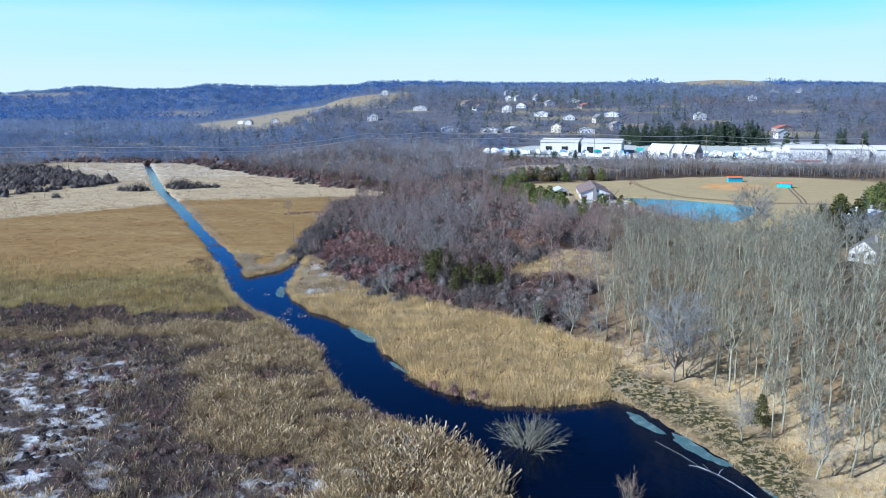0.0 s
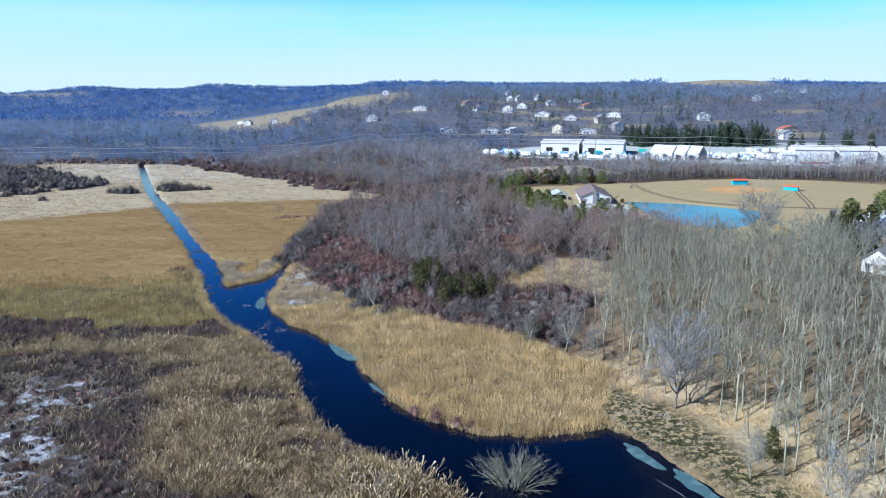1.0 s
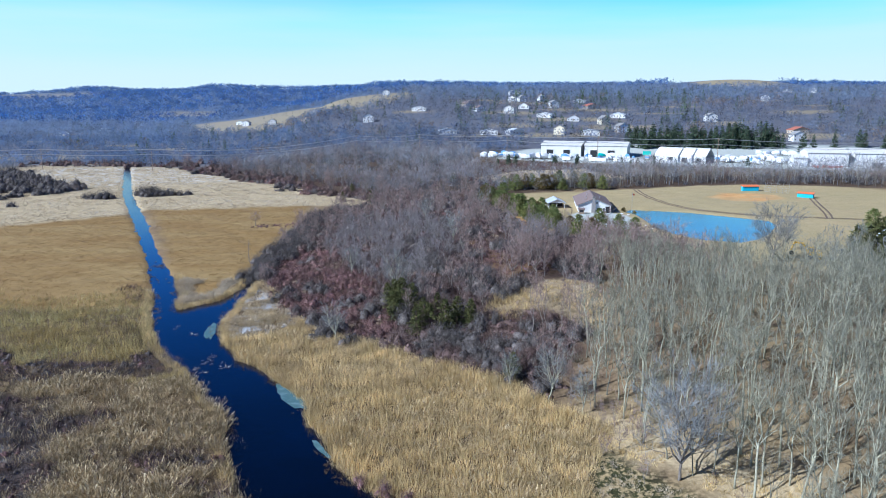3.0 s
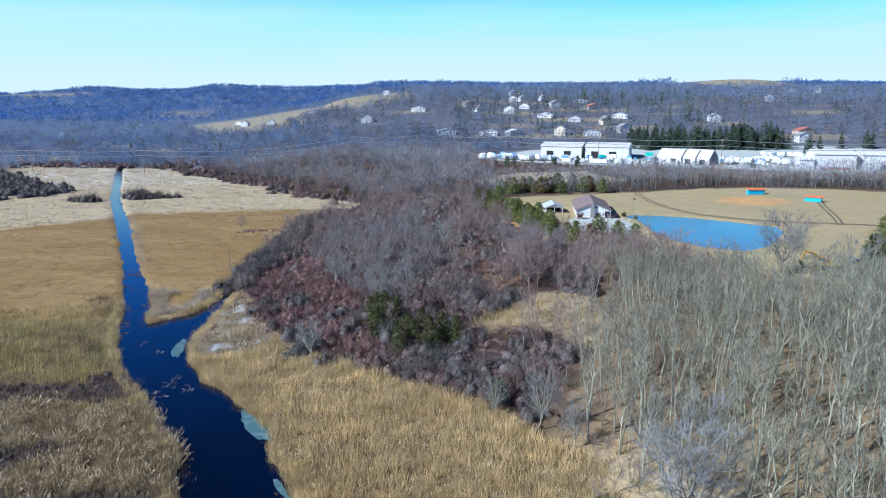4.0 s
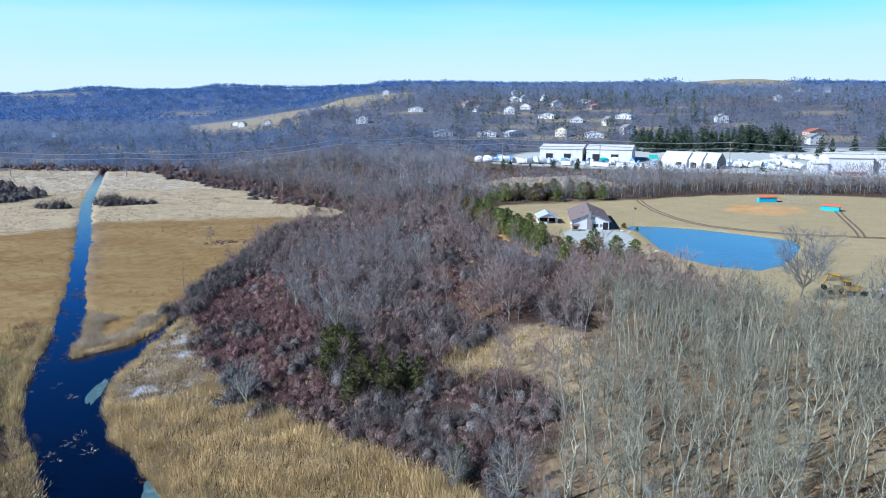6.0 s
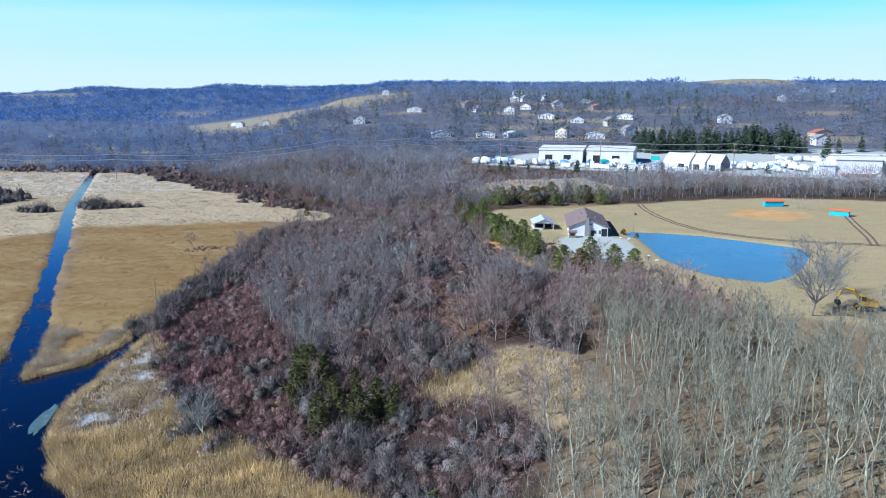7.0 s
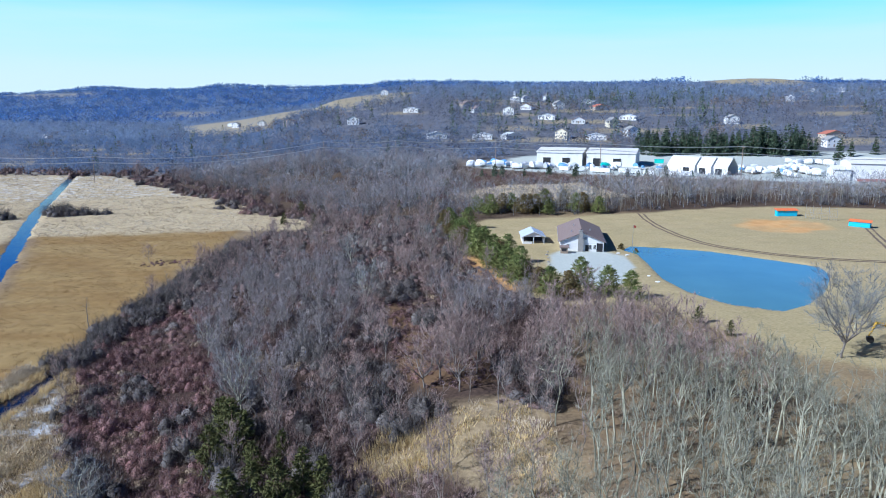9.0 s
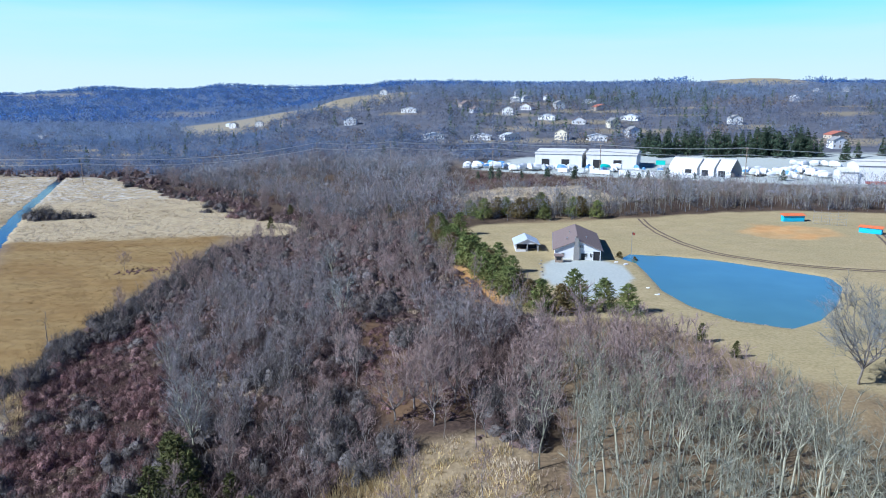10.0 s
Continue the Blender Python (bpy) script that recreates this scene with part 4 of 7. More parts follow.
# ---- bare trees and shrubs ----
def bare_tree(rng, tall, crown, limbs, subs, twigs, first=0.35, lean=0.03, wide=0.05, steep=1.0):
    """Tapered trunk with limbs, and a crown of fine branches and twigs, one metre as unit."""
    wood, fine = Soup(), Soup()
    n = 8
    t = np.linspace(0, 1, n)
    wob = np.cumsum(rng.normal(0, lean * tall / n, (n, 2)), 0)
    wob -= wob[0]
    spine = np.stack([wob[:, 0], wob[:, 1], t * tall * 0.95 - 0.3 * (t == 0)], -1)
    r0 = 0.0085 * tall + 0.03
    heart = (0, 0, tall * (0.45 + 0.3 * first))
    wood.tube(spine, r0 * (1 - t) ** 0.8 * np.where(t == 0, 1.4, 1.0) + 0.015, 6)
    for k in range(limbs):
        s = first + (0.97 - first) * ((k + rng.uniform(0, 1)) / limbs)
        p = np.array([np.interp(s, t, spine[:, c]) for c in range(3)])
        a = 2.4 * k + rng.uniform(-0.5, 0.5)
        reach = crown * (1 - 0.62 * ((s - first) / (1 - first)) ** 1.5) * rng.uniform(0.7, 1.1)
        up = reach * rng.uniform(0.7, 1.25) * steep
        q = np.linspace(0, 1, 4)[:, None]
        out = np.array([math.cos(a), math.sin(a), 0])
        limb = p + out * reach * q ** 0.85 + np.array([0, 0, up]) * q ** 1.25 + rng.normal(0, 0.06 * reach, (4, 3)) * (q > 0)
        rl = r0 * 0.5 * (1 - 0.6 * s) + 0.02
        wood.tube(limb, rl * np.array([1, 0.7, 0.45, 0.2]), 3, False)
        f = rng.uniform(0.25, 1.0, subs)
        b0 = np.stack([np.interp(f, q[:, 0], limb[:, c]) for c in range(3)], -1)
        d = out * 0.55 + np.array([0, 0, 0.55]) + rng.normal(0, 0.6, (subs, 3))
        ln = reach * rng.uniform(0.3, 0.62, subs) + 0.3
        b1 = b0 + d / np.linalg.norm(d, axis=1)[:, None] * ln[:, None]
        fine.slivers(b0, b1, np.full(subs, wide * 1.7), rng, heart)
        g = rng.uniform(0.15, 1.0, (subs, twigs, 1))
        c0 = (b0[:, None] + (b1 - b0)[:, None] * g).reshape(-1, 3)
        dt = (d / np.linalg.norm(d, axis=1)[:, None])[:, None] * 0.6 + np.array([0, 0, 0.35]) + rng.normal(0, 0.55, (subs, twigs, 3))
        dt = dt.reshape(-1, 3)
        lt = np.repeat(ln, twigs) * rng.uniform(0.35, 0.7, subs * twigs) + 0.25
        fine.slivers(c0, c0 + dt / np.linalg.norm(dt, axis=1)[:, None] * lt[:, None], np.full(subs * twigs, wide), rng, heart)
    return wood, fine


def hardwood(rng, tall, reach, fork=0.42, leaders=4, limbs=6, subs=5, twigs=6, wide=0.03, lean=0.05, stout=0.0095, rise=0.5):
    """A forked hardwood: a short bole, leaders that sweep out and up, limbs on them, and fine twigs on those."""
    wood, fine = Soup(), Soup()
    r0 = stout * tall + 0.02
    drift = rng.normal(0, lean * tall, 2)
    q = np.linspace(0, 1, 5)
    bole = np.stack([drift[0] * q ** 1.5 + rng.normal(0, 0.05, 5) * (q > 0), drift[1] * q ** 1.5 + rng.normal(0, 0.05, 5) * (q > 0), fork * tall * q - 0.4 * (q == 0)], -1)
    wood.tube(bole, r0 * np.array([1.35, 1.0, 0.92, 0.86, 0.8]), 6)
    heart = np.array([bole[-1][0], bole[-1][1], tall * (fork + 0.05)])
    turn = rng.uniform(0, 2 * math.pi)
    for k in range(leaders):
        a = turn + 2 * math.pi * k / leaders + rng.uniform(-0.5, 0.5)
        f0 = rng.uniform(0.72, 1.0) if k else 1.0
        p = np.array([np.interp(f0, q, bole[:, c]) for c in range(3)])
        far = reach * (rng.uniform(0.35, 0.75) if k else 0.12)
        top = tall * (rng.uniform(0.80, 0.97) if k else 1.0)
        g = np.linspace(0, 1, 6)
        lead = np.stack([p[0] + math.cos(a) * far * g ** 0.75, p[1] + math.sin(a) * far * g ** 0.75, p[2] + (top - p[2]) * g ** 1.1], -1)
        lead[1:, :2] += rng.normal(0, 0.035 * (top - p[2]), (5, 2))
        wood.tube(lead, r0 * 0.62 * (1 - g) ** 0.9 + 0.012, 4, False)
        tips, ways, lens = [], [], []
        for j in range(limbs):
            f = 0.12 + 0.85 * (j + rng.uniform(0, 1)) / limbs
            b = np.array([np.interp(f, g, lead[:, c]) for c in range(3)])
            w = a + rng.normal(0, 1.3) if k else rng.uniform(0, 2 * math.pi)
            ln = reach * rng.uniform(0.4, 0.68) * (1 - 0.6 * f) + 0.5
            d = np.array([math.cos(w), math.sin(w), rise + rng.uniform(-0.1, 0.5)])
            d /= np.linalg.norm(d)
            e = b + d * ln + np.array([0, 0, 0.18 * ln])
            mid = b + d * ln * 0.5 + rng.normal(0, 0.06 * ln, 3)
            wood.tube([b, mid, e], [r0 * 0.26 * (1 - 0.6 * f) + 0.012, r0 * 0.16 * (1 - 0.6 * f) + 0.009, 0.006], 3, False)
            h = rng.uniform(0.2, 1.0, (subs, 1))
            tips.append((b * (1 - h) ** 2 + 2 * mid * h * (1 - h) + e * h * h))
            ways.append(np.repeat(d[None], subs, 0))
            lens.append(np.full(subs, 0.32 * ln + 0.45))
        h = rng.uniform(0.45, 1.0, (subs * 2, 1))
        tips.append(np.concatenate([np.interp(h, g, lead[:, c]) for c in range(3)], 1))
        ways.append(np.concatenate([rng.normal(0, 0.6, (subs * 2, 2)), np.full((subs * 2, 1), 0.8)], 1))
        lens.append(np.full(subs * 2, 0.10 * reach + 0.5))
        b0, d, ln = np.concatenate(tips), np.concatenate(ways), np.concatenate(lens)
        d = d * 0.7 + np.array([0, 0, 0.3]) + rng.normal(0, 0.5, d.shape)
        d /= np.linalg.norm(d, axis=1)[:, None]
        b1 = b0 + d * (ln * rng.uniform(0.7, 1.3, len(ln)))[:, None]
        fine.slivers(b0, b1, np.full(len(b0), wide * 1.7), rng, heart)
        h = rng.uniform(0.15, 1.0, (len(b0), twigs, 1))
        c0 = (b0[:, None] + (b1 - b0)[:, None] * h).reshape(-1, 3)
        dt = np.repeat(d, twigs, 0) * 0.75 + np.array([0, 0, 0.25]) + rng.normal(0, 0.5, (len(c0), 3))
        dt *= (np.repeat(ln, twigs) * rng.uniform(0.45, 0.95, len(c0)) / np.linalg.norm(dt, axis=1))[:, None]
        fine.slivers(c0, c0 + dt, np.full(len(c0), wide), rng, heart)
    return wood, fine


def soft_bush(rng, n, tall, wide, blade, twig, core=0.9, lobes=3, rings=4, seg=7):
    """An uneven shrub of fine twigs: a few lobes of different height, close inside and ragged outside."""
    s = Soup()
    turn = rng.uniform(0, 6.28)
    for q in range(lobes):
        k0 = 1.0 if q == 0 else rng.uniform(0.5, 0.85)
        off = 0.0 if q == 0 else wide * rng.uniform(0.45, 0.75)
        ax = turn + q * 2.4 + rng.uniform(-0.5, 0.5)
        c = np.array([math.cos(ax) * off, math.sin(ax) * off, 0])
        m = max(6, int(n * (0.5 if q == 0 else 0.5 / max(1, lobes - 1))))
        w, h = wide * (0.72 if lobes > 1 else 1.0) * (k0 * 0.5 + 0.5), tall * k0
        a, k = rng.uniform(0, 2 * math.pi, m), rng.uniform(-0.25, 1.0, m)
        lump = 1 + 0.2 * np.sin(2 * a + turn) + 0.16 * np.sin(3 * a + 3 * k + 5 * q) + 0.1 * np.sin(5 * a - 5 * k)
        r = np.sqrt(1 - k ** 2) * w * lump * rng.uniform(0.55, 1.05, m) ** 0.5
        tip = c + np.stack([np.cos(a) * r, np.sin(a) * r, np.maximum(0.1, h * (0.34 + 0.62 * k * lump * rng.uniform(0.75, 1.1, m)))], -1)
        heart = c * 0.7 + np.array([0, 0, 0.1 * h])
        d = tip - heart
        d = d / np.linalg.norm(d, axis=1)[:, None] * 0.6 + np.array([0, 0, 0.45]) + rng.normal(0, 0.36, (m, 3))
        d *= (twig * rng.uniform(0.6, 1.3, m) / np.linalg.norm(d, axis=1))[:, None]
        s.slivers(tip - d * 0.7, tip + d * 0.3, np.full(m, blade), rng, heart)
        if core:
            p = Soup()
            puff(rng, p, 0.0, h * 0.78 * core, w * 0.86 * core, (1.0,), -0.2, rings, seg)
            v, f = p.arrays()
            s.add(v + c, f)
        t = max(3, m // 14)
        s.slivers(c * 0.4 + np.stack([rng.normal(0, 0.12 * w, t), rng.normal(0, 0.12 * w, t), np.full(t, -0.15)], -1), tip[:t] * 0.9, np.full(t, blade * 1.6), rng)
    return s.arrays()


def shrub(rng, tall, wide, stems, subs, twigs, blade, light=False):
    """Many stems from one stool, forking into a rounded mass of twigs."""
    wood, fine = Soup(), Soup()
    heart = (0, 0, tall * 0.3)
    for k in range(stems):
        a, o = rng.uniform(0, 2 * math.pi), math.sqrt(rng.uniform(0.02, 1.0))
        h = tall * math.sqrt(1 - 0.75 * o * o) * rng.uniform(0.8, 1.05)
        b = np.array([rng.normal(0, 0.12 * wide), rng.normal(0, 0.12 * wide), -0.15])
        tip = b + np.array([math.cos(a) * o * wide, math.sin(a) * o * wide, h])
        mid = b + (tip - b) * 0.5 + np.array([0, 0, 0.12 * h])
        if light:
            fine.slivers([b], [tip], [blade * 1.3], rng, heart)
        else:
            wood.tube([b, mid, tip], [0.035 * tall / 3, 0.022 * tall / 3, 0.008], 3, False)
        f = rng.uniform(0.3, 1.0, subs)[:, None]
        b0 = b * (1 - f) ** 2 + 2 * mid * f * (1 - f) + tip * f * f
        d = (tip - b) / np.linalg.norm(tip - b) + rng.normal(0, 0.33, (subs, 3))
        b1 = b0 + d / np.linalg.norm(d, axis=1)[:, None] * tall * rng.uniform(0.15, 0.32, (subs, 1))
        fine.slivers(b0, b1, np.full(subs, blade * 1.4), rng, heart)
        if twigs:
            g = rng.uniform(0.2, 1, (subs, twigs, 1))
            c0 = (b0[:, None] + (b1 - b0)[:, None] * g).reshape(-1, 3)
            dt = np.repeat(d, twigs, 0) * 0.8 + rng.normal(0, 0.33, (subs * twigs, 3))
            fine.slivers(c0, c0 + dt / np.linalg.norm(dt, axis=1)[:, None] * tall * rng.uniform(0.1, 0.2, (subs * twigs, 1)), np.full(subs * twigs, blade), rng, heart)
    return fine.arrays() if light else (wood, fine)


def joined(pair):
    (v0, f0), (v1, f1) = pair[0].arrays(), pair[1].arrays()
    return np.concatenate([v0, v1]), np.concatenate([f0, f1 + len(v0)])


def tree_things(name, label, category, group, models, bark, twig, x, y, sizes, rng, sink=0.1):
    """Single trees, copied from a few models, each with its trunk and crown."""
    firsts = []
    for k, m in enumerate(models):
        t = thing(name, label, category, group)
        part("trunk", m[0], bark, t, smooth=True)
        part("crown", m[1], twig, t, smooth=True)
        firsts.append(t)
    z = height(x, y)
    used = set()
    for i in range(len(x)):
        k = i % len(models)
        m = Matrix.Translation((x[i], y[i], z[i] - sink)) @ Matrix.Rotation(rng.uniform(0, 6.283), 4, "Z")
        s = sizes[i]
        if k not in used:
            used.add(k)
            firsts[k].matrix_basis = m @ Matrix.Diagonal((s, s, s, 1))
        else:
            o = copy_thing(firsts[k], m)
            o.scale = (s, s, s * rng.uniform(0.92, 1.08))
    return firsts


def conifer(rng, tall, wide, whorls, per, blade, bare=0.12, taper=0.85):
    """A trunk with drooping boughs set with many needle sprays."""
    wood, fine = Soup(), Soup()
    wood.tube([(0, 0, -0.2), (0, 0, tall * 0.5), (0, 0, tall * 0.98)], [0.02 * tall, 0.012 * tall, 0.01], 6)
    for k in range(whorls):
        s = bare + (0.98 - bare) * k / (whorls - 1)
        r = wide * (1 - s) ** taper * rng.uniform(0.75, 1.15) + 0.15
        for j in range(per):
            a = rng.uniform(0, 2 * math.pi)
            out = np.array([math.cos(a), math.sin(a), 0])
            b0 = np.array([0, 0, s * tall])
            b1 = b0 + out * r * rng.uniform(0.75, 1.1) + np.array([0, 0, rng.uniform(-0.1, 0.35) * r])
            n = 7
            g = rng.uniform(0.25, 1.0, (n, 1))
            c0 = b0 + (b1 - b0) * g
            d = out * 0.7 + rng.normal(0, 0.55, (n, 3)) + np.array([0, 0, 0.15])
            fine.slivers(c0, c0 + d / np.linalg.norm(d, axis=1)[:, None] * (0.25 * r + 0.3), np.full(n, blade), rng, (0, 0, s * tall - 0.3 * r))
    return wood, fine

# ---- the wood by the water: tall bare trees ----
trng = np.random.default_rng(11)


def far_tree(rng, n, tall, wide, blade, twig, low=-0.25, foot=0.52, radial=0.8):
    """A bare crown: a trunk or stems, and a rounded shell of twig sprays that widen outwards."""
    s = Soup()
    a, k = rng.uniform(0, 2 * math.pi, n), rng.uniform(low, 1.0, n)
    r = np.sqrt(1 - k ** 2) * np.sqrt(rng.uniform(0.25, 1.0, n)) * wide
    mid = np.stack([np.cos(a) * r, np.sin(a) * r, tall * (foot + (0.95 - foot) * k * rng.uniform(0.75, 1.0, n))], -1)
    heart = np.array([0, 0, tall * (foot - 0.14)])
    d = (mid - heart) / np.linalg.norm(mid - heart, axis=1)[:, None] * radial + rng.normal(0, 0.42, (n, 3)) + np.array([0, 0, 0.2])
    d *= (twig * rng.uniform(0.6, 1.2, n) / np.linalg.norm(d, axis=1))[:, None]
    s.slivers(mid + d / 2, mid - d / 2, np.full(n, blade), rng, heart)
    s.slivers([(0, 0, -0.3), (0.1, 0, -0.3)], [(0.1, 0.1, tall * 0.8), (0, 0.1, tall * 0.75)], [blade * 0.8] * 2, rng)
    return s.arrays()


def puff(rng, soup, base, top, wide, shells, low=-0.55, rings=6, seg=11):
    """Nested, lumpy shells of fine twigs, as a rounded shrub or crown between two heights."""
    mid, up = (base - low * top) / (1 - low), (top - base) / (1 - low)
    for s in shells:
        th = np.arange(seg) * 2 * math.pi / seg
        k = np.sin(np.linspace(math.asin(low), math.pi / 2 * 0.93, rings))
        T, K = np.meshgrid(th, k)
        a, b, c, d = rng.uniform(0, 6.28, 4)
        R = s * (1 + 0.13 * np.sin(2 * T + a) + 0.11 * np.sin(3 * T + b + 3 * K) + 0.09 * np.sin(5 * T + c - 4 * K) + 0.06 * np.sin(7 * K + d) + rng.normal(0, 0.07, T.shape))
        ring = np.sqrt(1 - K ** 2) * R * wide
        v = np.stack([np.cos(T) * ring, np.sin(T) * ring, mid + K * up * R], -1).reshape(-1, 3)
        v = np.concatenate([v, [(0, 0, mid + up * s * 1.02)]])
        i, j = np.meshgrid(np.arange(rings - 1), np.arange(seg), indexing="ij")
        p0, p1 = (i * seg + j).ravel(), (i * seg + (j + 1) % seg).ravel()
        e = (rings - 1) * seg
        f = np.concatenate([np.stack([p0, p1, p1 + seg], -1), np.stack([p0, p1 + seg, p0 + seg], -1), [(e + q, e + (q + 1) % seg, e + seg) for q in range(seg)]])
        soup.add(v, f)
    return soup


def fuller(rng, tree, n, tall, wide, blade, twig):
    """The same tree with a finer, rounder crown."""
    tree[1].add(*far_tree(rng, n, tall, wide, blade, twig))
    return tree


TALL = [hardwood(trng, 15.0, trng.uniform(2.4, 3.6), trng.uniform(0.36, 0.58), int(trng.integers(3, 5)), 7, 6, 5, 0.031, 0.035, 0.0086) for _ in range(10)]
ROUND = [hardwood(trng, 9.5, 5.2, 0.22, 7, 7, 6, 6, 0.032, 0.02, 0.013, 0.35) for _ in range(3)]
BROAD = [hardwood(trng, 13.0, 5.6, 0.25, 6, 8, 6, 6, 0.034, 0.03, 0.011, 0.4) for _ in range(3)]
LEAN = [hardwood(trng, 9.0, 1.9, 0.35, 2, 6, 5, 5, 0.034, 0.05, 0.0055) for _ in range(5)]
HAZY = [hardwood(trng, 8.5, 2.7, 0.22, 4, 5, 5, 6, 0.038, 0.05, 0.0065, 0.7) for _ in range(6)]


def spaced(x, y, gap):
    """Thin out places that stand too close."""
    keep = []
    cells = {}
    for i in range(len(x)):
        c = (int(x[i] // gap), int(y[i] // gap))
        if all((x[i] - x[j]) ** 2 + (y[i] - y[j]) ** 2 > gap * gap for a in (-1, 0, 1) for b in (-1, 0, 1) for j in cells.get((c[0] + a, c[1] + b), ())):
            cells.setdefault(c, []).append(i)
            keep.append(i)
    return x[keep], y[keep]


fx, fy = spaced(*sown(FOREST, 0.27, trng, lambda x, y: ~in_water(x, y, 3.0) & (edge_distance(STREAM, x, y) > 9 + 5 * wobble(x, y, 9, 2)) & (x < 62 + 0.5 * y) & ((y > 62) | (wobble(x, y, 3, 3) > 0.4)) & (np.hypot(x - 106, y - 184) > 13) & (x > np.interp(y, [140, 148, 172, 200, 236], [0, 26, 35, 42, 46]) + 13 * trng.uniform(0, 1, len(x)) ** 1.3 * (y > 140)) & ~((y > 135) & (y < 190) & (np.abs(x - 0.566 * y) < 5.5))), 2.5)
near = (fx < 110) & (fy > 80)
idx = np.where(near)[0][:300]
rest = np.setdiff1d(np.where(~near)[0], idx)[::2]
more = np.where(near)[0][300:]
tree_things("bare_tree", "tall leafless hardwood with a pale grey trunk", "tree", "trees of the wood", TALL, M_BARK_PALE, M_TWIG_PALE, fx[idx], fy[idx], trng.uniform(0.78, 1.08, len(idx)) * (1 + 0.26 * ease(52, 76, fx[idx])) * (1 - 0.22 * ease(140, 185, fy[idx])), trng)
if len(more):
    single("woodland", scattered([joined(hardwood(trng, 14.0, 3.0, 0.4, 3, 5, 4, 4, 0.042, 0.04, 0.0062)) for _ in range(5)], fx[more], fy[more], height(fx[more], fy[more]) - 0.1, trng.uniform(0.75, 1.0, len(more)), trng), M_TWIG_PALE, "leafless hardwoods between the taller trees", "woodland", kind="stuff")
if len(rest):
    single("woodland", scattered([joined(bare_tree(trng, 15.0, 2.4, 8, 4, 5, 0.35, 0.07, 0.06, 2.0)) for _ in range(4)], fx[rest], fy[rest], height(fx[rest], fy[rest]) - 0.1, trng.uniform(0.85, 1.2, len(rest)), trng), M_TWIG_PALE, "leafless hardwoods deeper in the wood", "woodland", kind="stuff")
tree_things("bare_tree", "round pale leafless tree with a spreading crown", "tree", "round pale trees", [hardwood(trng, 16.5, 9.0, 0.2, 11, 8, 7, 7, 0.036, 0.015, 0.0105, 0.2) for _ in range(2)], M_BARK, M_TWIG_HAZE, np.array([39.2, 91.0]), np.array([122.9, 222.0]), np.array([1.0, 0.98]), trng)
# a belt of smaller hazy trees between the wood and the lawn
hx1, hy1 = spaced(*sown([(40, 210), (42, 229), (48, 235), (58, 232), (65, 221), (69, 206), (74, 196), (66, 194), (50, 204)], 0.16, trng), 2.7)
tree_things("small_tree", "hazy mauve-grey leafless tree between the wood and the lawn", "tree", "small trees by the lawn", HAZY, M_BARK, M_TWIG_MAUVE, hx1, hy1, trng.uniform(1.0, 1.4, len(hx1)), trng)
hx1, hy1 = spaced(*sown([(24, 234), (22, 252), (32, 254), (41, 246), (43, 234), (34, 226)], 0.10, trng), 3.4)
tree_things("small_tree", "grey leafless tree at the corner of the lawn", "tree", "grey trees by the lawn", HAZY, M_BARK, M_TWIG_GREY, hx1, hy1, trng.uniform(0.8, 1.2, len(hx1)), trng)
hx1, hy1 = spaced(*sown([(86, 188), (100, 180), (118, 172), (120, 198), (108, 214), (98, 210)], 0.06, trng, lambda x, y: np.hypot(x - 105, y - 186) > 8), 4.0)
tree_things("small_tree", "pale hazy leafless tree near the white house", "tree", "small trees by the house", HAZY, M_BARK_PALE, M_TWIG_HAZE, hx1, hy1, trng.uniform(1.0, 1.4, len(hx1)), trng)
bx = np.array([-16.4, 25.0, 29.5, -5.6, 6.8, 43.0, -22.0, -3.0, 17.0, 101.0, 19.0, 48.8])
by = np.array([180.6, 149.4, 143.0, 206.9, 249.0, 101.5, 236.0, 290.0, 300.0, 238.0, 154.8, 90.7])
tree_things("bare_tree", "spreading leafless tree at the edge of the brush", "tree", "lone trees", BROAD, M_BARK_PALE, M_TWIG_HAZE, bx, by, np.array([0.72, 0.78, 0.6, 0.9, 0.8, 0.6, 0.6, 0.75, 0.75, 0.8, 0.5, 0.8]), trng)
bx = np.array([24.8, 22.5, 28.0, 30.5, 20.0, 27.0, -8.0, 12.0])
by = np.array([210.4, 207.9, 205.6, 212.0, 262.0, 216.0, 300.0, 282.0])
tree_things("bare_tree", "round leafless tree with mauve twigs on reddish ground", "tree", "mauve trees in the brush", ROUND, M_BARK, M_TWIG_MAUVE, bx, by, np.array([1.08, 0.9, 0.95, 0.95, 0.9, 0.95, 0.85, 0.85]), trng)


def stool(rng, tall, wide, stems):
    """The forked stems of a shrub."""
    s = Soup()
    for k in range(stems):
        a, o = rng.uniform(0, 2 * math.pi), math.sqrt(rng.uniform(0.02, 0.8))
        b = np.array([rng.normal(0, 0.1 * wide), rng.normal(0, 0.1 * wide), -0.15])
        tip = np.array([math.cos(a) * o * wide, math.sin(a) * o * wide, tall * math.sqrt(1 - 0.7 * o * o)])
        s.tube([b, b + (tip - b) * 0.5 + np.array([0, 0, 0.1 * tall]), tip], [0.03, 0.02, 0.006], 3, False)
    return s


